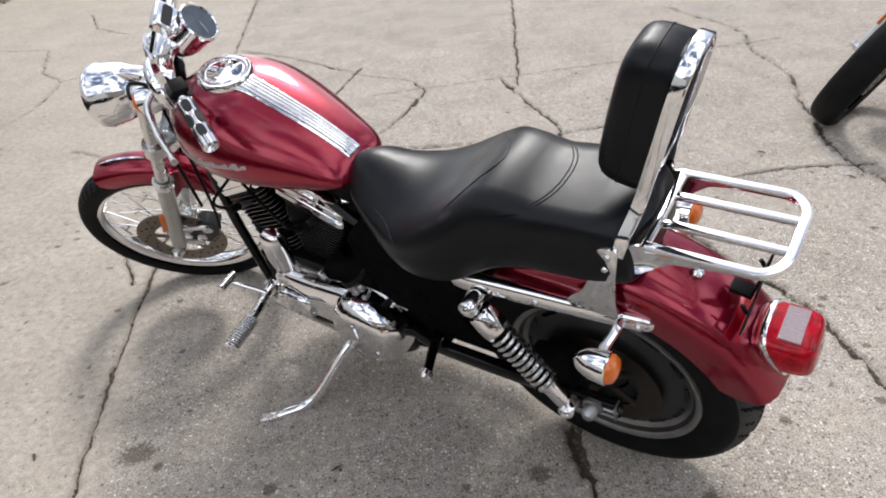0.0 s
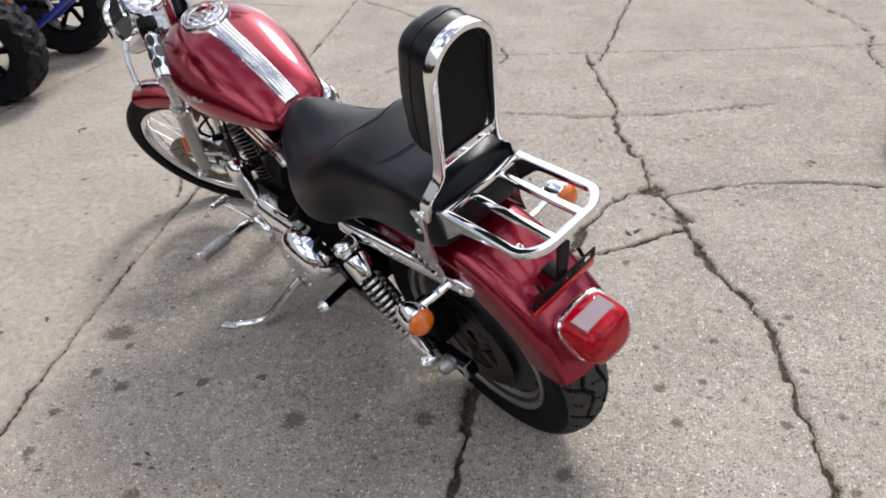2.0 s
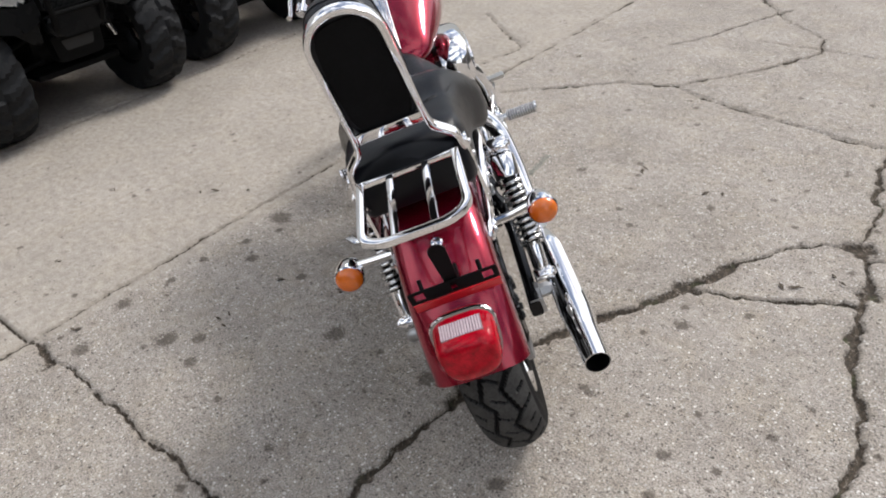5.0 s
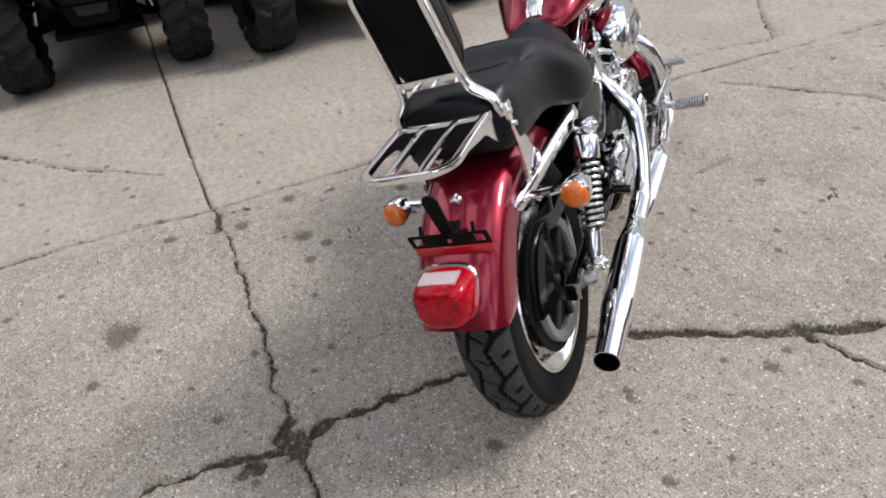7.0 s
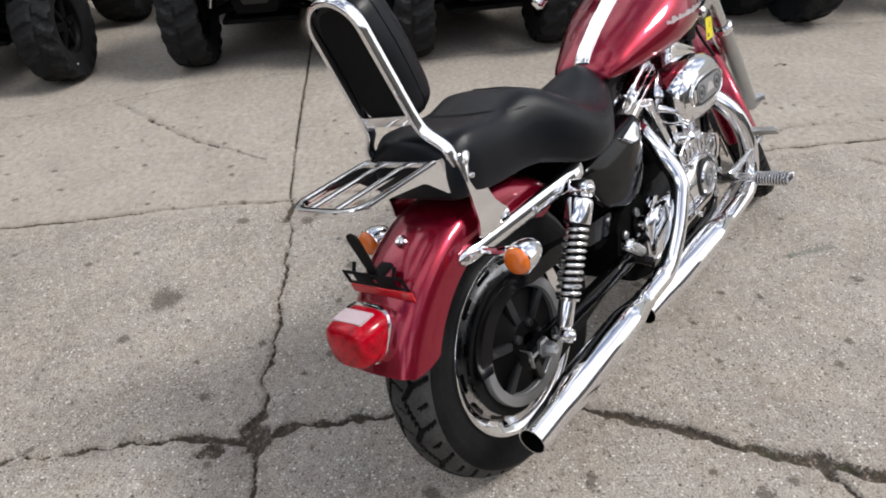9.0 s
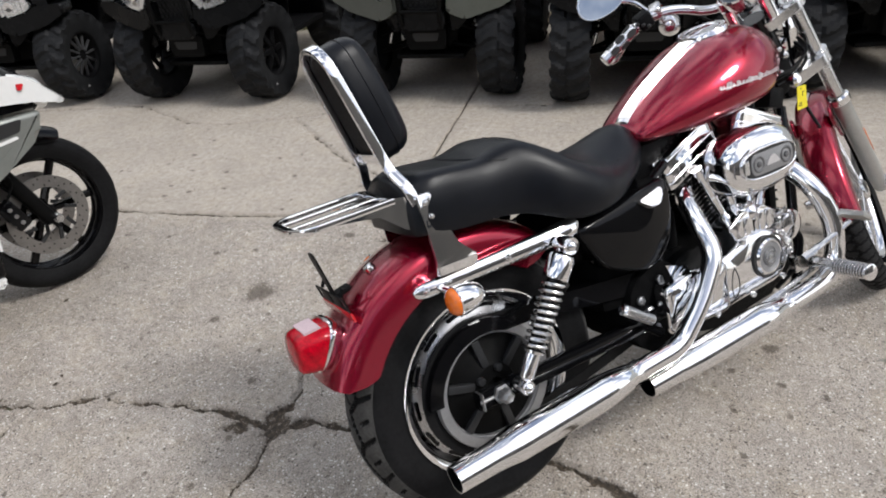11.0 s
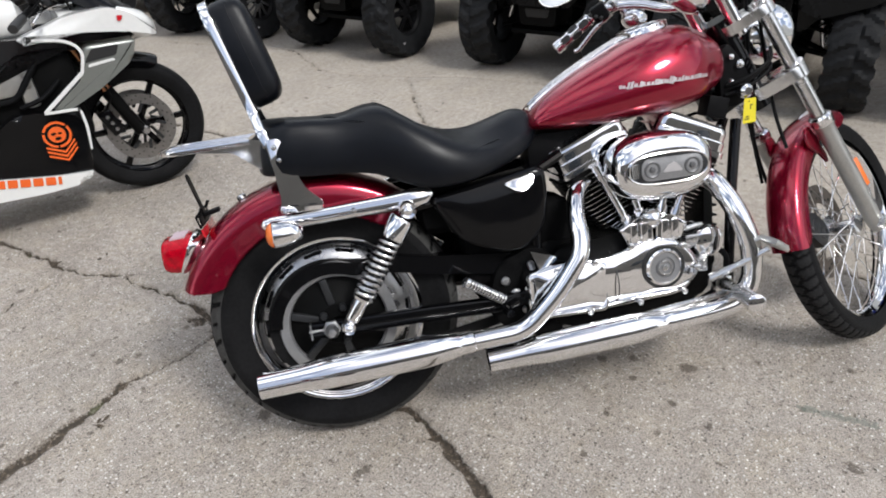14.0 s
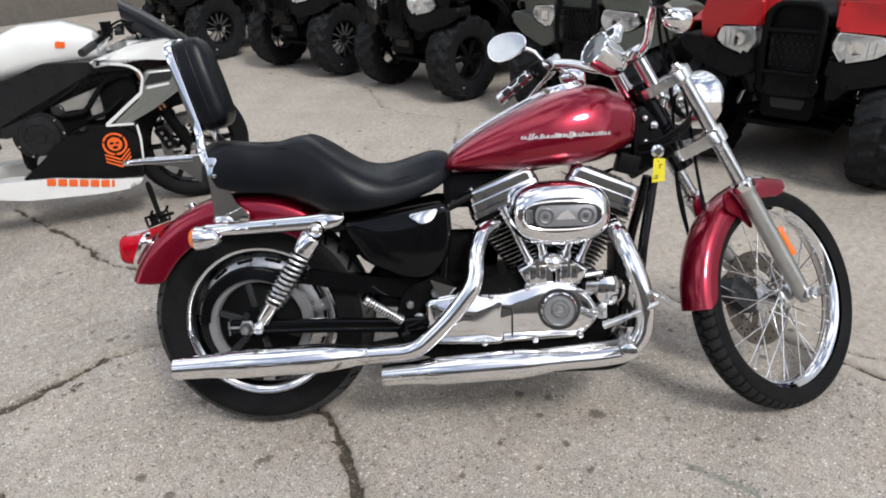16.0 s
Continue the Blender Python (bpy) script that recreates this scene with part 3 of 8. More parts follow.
# rear wheel
RW = Matrix.Translation((0.020, 0, 0.326))
bm = bmesh.new()
lathe(bm, [(0.196, -0.046), (0.203, -0.056), (0.211, -0.060), (0.215, -0.057), (0.212, -0.050), (0.205, -0.046), (0.198, -0.038), (0.194, 0.0)], 72, YAX)
rear_wheel = part("rear_wheel", bm, CHROME, bike, "chrome rim with slotted disc centre", m=RW)
# left half of the same chrome rim, coloured dark for the fender's shade
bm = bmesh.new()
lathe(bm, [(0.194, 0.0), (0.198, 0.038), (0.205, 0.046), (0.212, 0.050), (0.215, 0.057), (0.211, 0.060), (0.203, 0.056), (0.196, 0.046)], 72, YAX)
part("shaded_rim_half", bm, GUNMETAL, rear_wheel, "left half of the chrome rim, its shade put in as dark grey")
part("tyre", tyre(0.325, 0.070, 0.217, tread_rear, 19, 0.008, n=690, across=72), RUBBER, rear_wheel, "worn black rubber rear tyre")
for sgn, dish in ((-1, DISH), (1, GUNMETAL)):
    bm = bmesh.new()
    lathe(bm, [(0.060, 0.050 * sgn), (0.140, 0.053 * sgn), (0.156, 0.0515 * sgn), (0.172, 0.0465 * sgn), (0.184, 0.0405 * sgn), (0.192, 0.041 * sgn), (0.199, 0.050 * sgn)], 72, YAX)
    part("wheel_disc", bm, dish, rear_wheel, "polished disc centre" if sgn < 0 else "dark disc centre")
bm = bmesh.new()
lathe(bm, [(0.02, 0.06), (0.045, 0.058), (0.058, 0.045), (0.058, -0.045), (0.045, -0.058), (0.02, -0.06)], 32, YAX)
part("hub", bm, GUNMETAL, rear_wheel)
# chrome lips; the left one gets grey steel in place of shade
for sgn, mat in ((-1, CHROME), (1, STEEL)):
    bm = bmesh.new()
    lathe(bm, [(0.188, 0.0405 * sgn), (0.198, 0.0490 * sgn), (0.208, 0.0595 * sgn), (0.215, 0.0640 * sgn), (0.220, 0.0640 * sgn), (0.222, 0.058 * sgn)], 72, YAX)
    part("rim_lip", bm, mat, rear_wheel, "chrome rim lip" if sgn < 0 else "left chrome rim lip, its shade put in as grey")
slot = rounded([(-0.024, -0.005), (0.024, -0.005), (0.024, 0.005), (-0.024, 0.005)], 0.0045)
slot_mesh = None
for sgn in (-1, 1):
    for i in range(14):
        a = 2 * math.pi * i / 14
        if slot_mesh is None:
            b2 = bmesh.new()
            slab(b2, slot, Matrix(), 0.003, 0.001, 1)
            slot_mesh = finish("slot", b2, BLACK_GLOSS)
        m = YAX @ Matrix.Rotation(a, 4, "Z") @ Matrix.Translation((0.181, 0, 0.0410 * sgn)) @ Matrix.Rotation(radians(90), 4, "Z") @ Matrix.Rotation(0 if sgn > 0 else math.pi, 4, "X")
        part("slot", slot_mesh, None, rear_wheel, m=m)

# drive pulley with its spokes, on the right
bm = bmesh.new()
lathe(bm, [(0.124, -0.080), (0.126, -0.085), (0.147, -0.087), (0.149, -0.084), (0.149, -0.052), (0.122, -0.052), (0.122, -0.078), (0.124, -0.080)], 64, YAX)
pulley = part("drive_pulley", bm, PULLEY, rear_wheel, "grey belt pulley with dark spokes")
bm = bmesh.new()
lathe(bm, [(0.020, -0.088), (0.052, -0.086), (0.060, -0.078), (0.124, -0.066), (0.124, -0.058), (0.020, -0.058)], 48, YAX)
part("pulley_centre", bm, BLACK_CRINKLE, rear_wheel)
b = bmesh.new()
box(b, (0.075, 0.020, 0.016), Matrix(), 0.005)
spoke_me = finish("pulley_spoke", b, GUNMETAL)
b = bmesh.new()
lathe(b, [(0.0, -0.012), (0.008, -0.012), (0.010, -0.009), (0.010, 0.0)], 12)
bolt_me = finish("pulley_bolt", b, GUNMETAL)
for i in range(6):
    part("pulley_spoke", spoke_me, None, rear_wheel, m=YAX @ Matrix.Rotation(2 * math.pi * i / 6 + 0.3, 4, "Z") @ Matrix.Translation((0.085, 0, -0.077)))
for i in range(5):
    a = 2 * math.pi * i / 5
    part("pulley_bolt", bolt_me, None, rear_wheel, m=YAX @ Matrix.Translation((0.045 * math.cos(a), 0.045 * math.sin(a), -0.086)))
bm = bmesh.new()
lathe(bm, [(0.090, 0.066), (0.140, 0.066), (0.140, 0.071), (0.090, 0.071), (0.090, 0.066)], 64, YAX)
for i in range(5):
    a = 2 * math.pi * i / 5
    box(bm, (0.06, 0.02, 0.005), YAX @ Matrix.Rotation(a, 4, "Z") @ Matrix.Translation((0.07, 0, 0.069)), 0.002)
part("brake_disc", bm, DISC, rear_wheel, "worn steel brake disc")

# belt: round the pulley to the gearbox
bm = bmesh.new()
bp = [Vector((0.153 * math.cos(a) + 0.01, -0.068, 0.328 + 0.153 * math.sin(a))) for a in [radians(q) for q in range(95, 266, 9)]]
bp += [Vector((0.50, -0.068, 0.33 - 0.062)), Vector((0.54, -0.068, 0.33 - 0.045)), Vector((0.56, -0.068, 0.345)), Vector((0.54, -0.068, 0.39)), Vector((0.50, -0.068, 0.41))]
sweep(bm, bp, 1.0, closed=True, section=[(-0.014, -0.003), (0.014, -0.003), (0.014, 0.003), (-0.014, 0.003)], up=(0, 1, 0))
part("drive_belt", bm, RUBBER, bike, "black toothed rubber belt")

# belt guard
bm = bmesh.new()
arc = [(0.162 * math.cos(radians(q)) + 0.012, 0.328 + 0.162 * math.sin(radians(q))) for q in range(176, 60, -8)]
rings = []
top = arc + [(0.16, 0.482), (0.30, 0.462), (0.50, 0.440)]
for x, z in top:
    k = Vector((x, 0, z - 0.33))
    inner = k - k.normalized() * 0.030 if x < 0.12 else k - Vector((0, 0, 0.032 + 0.05 * x))
    rings.append([Vector((x, -0.050, z)), Vector((x, -0.092, z)), Vector((inner.x, -0.097, 0.33 + inner.z)), Vector((inner.x, -0.092, 0.33 + inner.z)), Vector((x, -0.088, z - 0.004)), Vector((x, -0.050, z - 0.004))])
loft(bm, rings)
part("belt_guard", bm, BLACK_GLOSS, bike, "gloss black belt guard")

# rear fender: a crowned arc round the wheel
FR, FC = 0.367, 0.33


def fender(bm, c, R, half, drop, a0, a1, n, thick=0.004, flare=0.0, tip=0.0):
    """A crowned mudguard about an axle at c along y, from angle a0 to a1, with side skirts."""
    outer = [(-1.0, -drop), (-1.0, -drop * 0.55), (-0.985, -0.022), (-0.90, -0.008), (-0.72, 0.002), (-0.40, 0.007), (0, 0.009), (0.40, 0.007), (0.72, 0.002), (0.90, -0.008), (0.985, -0.022), (1.0, -drop * 0.55), (1.0, -drop)]
    rings = []
    for i in range(n + 1):
        t = i / n
        a = radians(a0 + (a1 - a0) * t)
        ring = []
        for k, (y, h) in enumerate(outer):
            e = min(1.0, t / 0.06, (1 - t) / 0.06) ** 0.5
            hh = -0.022 + (h + 0.022) * e if h < -0.022 else h
            ring.append((R + hh, y * half))
        full = ring + [(r - thick, y * (half - thick) / half) for r, y in reversed(ring)]
        rings.append([Vector((c[0] + r * math.cos(a), y, c[1] + r * math.sin(a))) for r, y in full])
    loft(bm, rings)


bm = bmesh.new()
fender(bm, (0.006, FC), FR, 0.094, 0.085, 158, 50, 48)
rear_fender = part("rear_fender", bm, RED, bike, "red pearl rear fender")
bm = bmesh.new()
lathe(bm, [(0.0, 0.007), (0.009, 0.006), (0.012, 0.003), (0.013, -0.004)], 20, Matrix.Translation((-0.172, 0, 0.667)) @ Matrix.Rotation(radians(-28), 4, "Y"))
part("fender_screw", bm, CHROME, rear_fender, "chrome seat screw")

# fender struts: half-round chrome bars spreading forwards
def strut(side):
    bm = bmesh.new()
    pts = [(-0.126, 0.604), (-0.119, 0.605), (-0.10, 0.606), (0.0, 0.611), (0.10, 0.617), (0.19, 0.622), (0.235, 0.625), (0.27, 0.632), (0.287, 0.638)]
    rad = [0.006, 0.014, 0.0180, 0.0190, 0.0200, 0.0215, 0.025, 0.022, 0.008]
    path = [Vector((x, side * (0.094 + (x + 0.126) * 0.095), z)) for x, z in pts]
    sweep(bm, path, rad, 24, section=oval(0.72, 1.0, 24, 2.5), up=(0, -0.14 * side, 1))
    s = part("fender_strut", bm, CHROME, bike, "chrome fender strut")
    for x, z, r in ((0.095, 0.616, 0.009), (-0.102, 0.606, 0.008)):
        b = bmesh.new()
        y = 0.106 + (x + 0.126) * 0.095
        lathe(b, [(0.0, 0.006), (r * 0.7, 0.005), (r, 0.0)], 14, (side_right(x, -y, z) if side < 0 else side_left(x, y, z)))
        part("bolt", b, SATIN, s)


strut(-1), strut(1)


# shock absorbers
def shock(side):
    a, b = Vector((0.218, 0.170 * side, 0.611)), Vector((0.042, 0.170 * side, 0.345))
    m = along(b, a)
    L = (a - b).length
    bm = bmesh.new()
    lathe(bm, [(0.010, 0.012), (0.0165, 0.016), (0.0185, 0.022), (0.0185, 0.072), (0.0245, 0.074), (0.0260, 0.080), (0.012, 0.082), (0.012, L - 0.078), (0.0290, L - 0.078), (0.0300, L - 0.074), (0.0300, L - 0.030), (0.0270, L - 0.024), (0.012, L - 0.022)], 28, m)
    body = part("shock_absorber", bm, CHROME, bike, "chrome shock absorber")
    bm = bmesh.new()
    coils, path = 10, []
    for i in range(int(coils * 16) + 1):
        t = i / (coils * 16)
        q = 2 * math.pi * coils * t
        path.append(m @ Vector((0.0240 * math.cos(q), 0.0240 * math.sin(q), 0.084 + (L - 0.166) * t)))
    sweep(bm, path, 0.0046, 8)
    part("spring", bm, SATIN, body, "polished coil spring")
    bm = bmesh.new()
    lathe(bm, [(0.0165, 0.081), (0.0165, L - 0.076)], 16, m)
    part("damper", bm, BLACK_GLOSS, body)
    for p, r in ((a, 0.021), (b, 0.017)):
        bm = bmesh.new()
        mm = Matrix.Translation(p) @ YAX
        lathe(bm, [(r * 0.55, -0.020), (r * 0.9, -0.022), (r, -0.018), (r, 0.018), (r * 0.9, 0.022), (r * 0.55, 0.020), (r * 0.55, -0.020)], 24, mm)
        part("eye", bm, CHROME, body)
        bm = bmesh.new()
        s = side
        lathe(bm, [(0.0, 0.031 * s), (0.006, 0.030 * s), (0.0105, 0.026 * s), (0.011, 0.012 * s)], 16, mm)
        part("cap_nut", bm, CHROME, body, "domed chrome nut")


shock(-1), shock(1)

# swingarm and axle
for side in (-1, 1):
    bm = bmesh.new()
    sweep(bm, [(-0.055, 0.128 * side, 0.333), (0.05, 0.130 * side, 0.332), (0.25, 0.134 * side, 0.330), (0.42, 0.130 * side, 0.322), (0.52, 0.11 * side, 0.325)], 1.0, section=rounded([(-0.014, -0.020), (0.014, -0.020), (0.014, 0.020), (-0.014, 0.020)], 0.008, 2), up=(0, 0, 1))
    arm = part("swingarm", bm, BLACK_GLOSS, bike, "gloss black swingarm")
    bm = bmesh.new()
    mm = axis_y(0.0, 0.14 * side, 0.335)
    lathe(bm, [(0.0, 0.040 * side), (0.010, 0.038 * side), (0.016, 0.030 * side), (0.017, 0.010 * side), (0.023, 0.008 * side), (0.023, 0.0)], 6 if side < 0 else 20, mm)
    rod(bm, (-0.02, 0.142 * side, 0.335), (-0.055, 0.142 * side, 0.335), 0.004, 8)
    box(bm, (0.004, 0.03, 0.04), Matrix.Translation((-0.05, 0.135 * side, 0.335)), 0.001)
    part("axle_nut", bm, STEEL, arm, "steel axle nut and adjuster")
# plate added to fill a bright gap with dark; no known part
bm = bmesh.new()
slab(bm, rounded([(0.255, 0.335), (0.46, 0.335), (0.47, 0.46), (0.36, 0.47), (0.325, 0.43), (0.295, 0.37)], 0.014), side_right(0, 0.105, 0), 0.022, 0.004, 2)
part("dark_gap_plate", bm, INNER_BLACK, bike, "added black plate that darkens the gap above the swingarm")
bm = bmesh.new()
box(bm, (0.10, 0.06, 0.09), Matrix.Translation((0.10, 0.10, 0.375)) @ Matrix.Rotation(radians(15), 4, "Y"), 0.012)
part("brake_caliper", bm, BLACK_CRINKLE, bike, "black rear brake caliper")

# tail light: a thin chrome ring following the fender's slope, a red lens with an upright end
def pill(x, hw, hh, shear, power=3.2, n=28, zc=0.548):
    return [Vector((x + 0.008 + shear * v, u * 1.15 * (0.94 + 0.08 * v / hh), zc + v)) for u, v in oval(hw, hh, n, power)]


bm = bmesh.new()
loft(bm, [pill(-0.299, 0.046, 0.036, 0.45), pill(-0.316, 0.055, 0.049, 0.45), pill(-0.326, 0.0575, 0.052, 0.45), pill(-0.330, 0.0565, 0.051, 0.45), pill(-0.330, 0.053, 0.048, 0.45)])
tail_light = part("tail_light", bm, CHROME, bike, "chrome-ringed tail light with red lens")
bm = bmesh.new()
loft(bm, [pill(-0.327, 0.053, 0.047, 0.45), pill(-0.343, 0.053, 0.0465, 0.35, 3.4), pill(-0.368, 0.051, 0.044, 0.12, 3.4), pill(-0.381, 0.047, 0.041, 0.06, 3.2), pill(-0.386, 0.041, 0.036, 0.05, 3.0), pill(-0.389, 0.028, 0.024, 0.03, 2.6)])
lens = part("lens", bm, RED_LENS, tail_light, "red plastic lens")
bm = bmesh.new()
rings = []
for i in range(61):
    y = -0.038 + 0.076 * i / 60
    h = 0.001 * math.cos(i * math.pi / 2)
    rings.append([Vector((-0.316, y, 0.586)), Vector((-0.318, y, 0.5958 + h)), Vector((-0.354, y, 0.5930 + h)), Vector((-0.356, y, 0.580))])
loft(bm, rings)
part("licence_window", bm, WINDOW_LENS, tail_light, "clear ribbed window in the lens")

# plate bracket
bm = bmesh.new()
PB = Matrix.Translation((-0.262, -0.010, 0.622)) @ Matrix.Rotation(radians(-14), 4, "Y")
for z in (0.0, 0.026):
    box(bm, (0.003, 0.165, 0.007), PB @ Matrix.Translation((-0.004, 0, z)), 0.001)
for y in (-0.079, -0.03, 0.03, 0.079):
    box(bm, (0.003, 0.010 if abs(y) > 0.05 else 0.05, 0.030), PB @ Matrix.Translation((-0.0045, y, 0.013)), 0.001)
slab(bm, rounded([(-0.012, 0.0), (0.012, 0.0), (0.016, 0.10), (0.008, 0.112), (-0.008, 0.112), (-0.016, 0.10)], 0.006), PB @ Matrix(((0, 0, 1, 0.0), (1, 0, 0, 0), (0, 1, 0, 0.01), (0, 0, 0, 1))), 0.004, 0.001, 1)
box(bm, (0.040, 0.030, 0.010), PB @ Matrix.Translation((0.020, 0, 0.016)), 0.003)
for y in (-0.055, 0.055):
    rod(bm, PB @ Vector((0.0, y, 0.026)), PB @ Vector((0.012, y, 0.040)), 0.004, 8)
bracket = part("plate_bracket", bm, BLACK_PLASTIC, bike, "black pressed steel rear bracket")
bm = bmesh.new()
box(bm, (0.005, 0.166, 0.020), PB @ Matrix.Translation((-0.004, 0, -0.016)), 0.002)
part("reflector", bm, RED_REFLECTOR, bracket, "long red reflector strip")


# turn signals
def signal(x, y, z, sgn, arm_from, name="turn_signal", tail=1):
    bm = bmesh.new()
    m = Matrix.Translation((x, y, z)) @ Matrix.Rotation(radians(90), 4, "Y")
    lathe(bm, [(0.0, 0.062), (0.010, 0.060), (0.020, 0.050), (0.027, 0.034), (0.031, 0.012), (0.0315, -0.004), (0.029, -0.006)], 28, m)
    path = fillet([arm_from, (arm_from[0], arm_from[1] + 0.03 * sgn, arm_from[2]), (x + 0.02, y, z + 0.01)], 0.02)
    sweep(bm, path, 0.0095, 10)
    s = part(name, bm, CHROME, bike, "chrome turn signal with amber lens")
    bm = bmesh.new()
    lathe(bm, [(0.0285, -0.003), (0.028, -0.010), (0.022, -0.018), (0.010, -0.022), (0.0, -0.023)], 28, m)
    part("lens", bm, ORANGE, s, "amber lens")


signal(-0.084, 0.207, 0.603, 1, (-0.07, 0.105, 0.612))
signal(-0.088, -0.210, 0.603, -1, (-0.07, -0.110, 0.602))

# backrest: side plates, loop, pad
for s in (-1, 1):
    bm = bmesh.new()
    o = rounded([(-0.086, 0.808), (-0.050, 0.808), (-0.030, 0.735), (-0.008, 0.685), (0.028, 0.650), (0.024, 0.630), (-0.078, 0.630), (-0.068, 0.66), (-0.074, 0.73)], 0.012)
    if s < 0:
        slab(bm, o, side_right(0, -0.114, 0), 0.006, 0.002, 2)
    else:
        slab(bm, [(-u, v) for u, v in o], side_left(0, 0.114, 0), 0.006, 0.002, 2)
    pl = part("side_plate", bm, CHROME, bike, "chrome backrest side plate")
    for x, z in ((-0.066, 0.788), (-0.058, 0.758)):
        b = bmesh.new()
        lathe(b, [(0.0, 0.005), (0.005, 0.004), (0.007, 0.0)], 12, (side_right(x, -0.120, z) if s < 0 else side_left(x, 0.120, z)))
        part("bolt", b, SATIN, pl)
bm = bmesh.new()
half = [(-0.080, 0.110, 0.790), (-0.090, 0.106, 0.826), (-0.102, 0.070, 0.862), (-0.112, 0.066, 0.895), (-0.163, 0.062, 1.068)]
arch = [(-0.163 - 0.016 * math.sin(radians(q)), 0.062 * math.cos(radians(q)), 1.068 + 0.056 * math.sin(radians(q))) for q in range(15, 166, 15)]
loop = half + arch + [(x, -y, z) for x, y, z in reversed(half)]
loop = fillet(loop, 0.012, 3)
sweep(bm, loop, 1.0, section=rounded([(-0.0055, -0.011), (0.0055, -0.011), (0.0055, 0.011), (-0.0055, 0.011)], 0.003, 2), up=(-0.957, 0, -0.29))
backrest = part("backrest_loop", bm, CHROME, bike, "chrome square-bar backrest loop")
bm = bmesh.new()
box(bm, (0.006, 0.14, 0.022), Matrix.Translation((-0.110, 0, 0.888)) @ Matrix.Rotation(radians(-16.5), 4, "Y"), 0.002)
part("crossbar", bm, CHROME, backrest)
bm = bmesh.new()
PD = Matrix.Translation((-0.134, 0, 1.01)) @ Matrix.Rotation(radians(-16.5), 4, "Y")
po = rounded([(-0.062, -0.136), (0.062, -0.136), (0.068, 0.0), (0.054, 0.112), (-0.054, 0.112), (-0.068, 0.0)], 0.042, 7)
secs = [(-0.004, 0.93), (0.0, 0.97), (0.008, 1.0), (0.034, 1.0), (0.052, 0.985), (0.064, 0.945), (0.072, 0.87), (0.077, 0.74), (0.079, 0.5)]
loft(bm, [[PD @ Vector((d, u * k * 1.02, v * k * 1.03)) for u, v in po] for d, k in secs])
pad = part("backrest_pad", bm, LEATHER, backrest, "black vinyl backrest pad")
bm = bmesh.new()
sweep(bm, [PD @ Vector((0.036, u * 1.022, v * 1.032)) for u, v in po], 0.0012, 6, closed=True)
part("seam", bm, LEATHER, backrest)
bm = bmesh.new()
slab(bm, [(u * 0.86, v * 0.9) for u, v in po], PD @ Matrix(((0, 0, -1, -0.003), (1, 0, 0, 0), (0, 1, 0, 0), (0, 0, 0, 1))), 0.004, 0.001, 1)
part("back_panel", bm, BLACK_PLASTIC, backrest, "black pad back panel")

# luggage rack
bm = bmesh.new()
flat = rounded([(-0.007, -0.005), (0.007, -0.005), (0.007, 0.005), (-0.007, 0.005)], 0.002, 2)
loop = fillet([(-0.120, 0.092, 0.806), (-0.300, 0.092, 0.800), (-0.325, 0.060, 0.799), (-0.325, -0.060, 0.799), (-0.300, -0.092, 0.800), (-0.120, -0.092, 0.806)], 0.035, 6)
sweep(bm, loop, 1.0, section=[(u * 1.1, v * 1.3) for u, v in flat], up=(0, 0, 1))
sweep(bm, [(-0.120, 0.098, 0.806), (-0.120, -0.098, 0.806)], 1.0, section=flat, up=(0, 0, 1))
rack = part("luggage_rack", bm, CHROME, bike, "chrome luggage rack")
for y in (-0.034, 0.034):
    bm = bmesh.new()
    sweep(bm, fillet([(-0.085, y, 0.785), (-0.125, y, 0.808), (-0.322, y, 0.800)], 0.02), 1.0, section=flat, up=(0, 0, 1))
    part("rack_bar", bm, CHROME, rack)
for s in (-1, 1):
    bm = bmesh.new()
    o = rounded([(-0.055, 0.800), (-0.120, 0.812), (-0.26, 0.804), (-0.26, 0.797), (-0.16, 0.785), (-0.105, 0.740), (-0.06, 0.735)], 0.01)
    if s < 0:
        slab(bm, o, side_right(0, -0.094, 0), 0.005, 0.001, 1)
    else:
        slab(bm, [(-u, v) for u, v in o], side_left(0, 0.094, 0), 0.005, 0.001, 1)
    part("rack_plate", bm, CHROME, rack)

# ---- seat, tank, side covers, frame ----
bm = bmesh.new()
# x, half width at the waist, top at the middle, top at the edge, edge half width, bottom
SEAT = [(-0.11, 0.071, 0.824, 0.784, 0.05, 0.729), (-0.098, 0.106, 0.844, 0.811, 0.082, 0.723), (-0.05, 0.123, 0.848, 0.836, 0.103, 0.719), (0, 0.125, 0.843, 0.838, 0.107, 0.712), (0.05, 0.126, 0.84, 0.835, 0.103, 0.709), (0.1, 0.128, 0.842, 0.835, 0.1, 0.707), (0.16, 0.137, 0.856, 0.849, 0.102, 0.697), (0.2, 0.15, 0.854, 0.845, 0.11, 0.681), (0.25, 0.17, 0.822, 0.816, 0.125, 0.66), (0.3, 0.18, 0.79, 0.783, 0.138, 0.652), (0.36, 0.178, 0.77, 0.751, 0.136, 0.655), (0.42, 0.158, 0.771, 0.733, 0.122, 0.663), (0.48, 0.126, 0.787, 0.735, 0.102, 0.676), (0.53, 0.098, 0.8, 0.748, 0.082, 0.693), (0.565, 0.074, 0.796, 0.757, 0.058, 0.715), (0.585, 0.052, 0.78, 0.755, 0.04, 0.736), (0.592, 0.034, 0.766, 0.751, 0.026, 0.745)]
rings = []
xs = [SEAT[0][0] + (SEAT[-1][0] - SEAT[0][0]) * (0.5 - 0.5 * math.cos(math.pi * i / 56)) for i in range(57)]


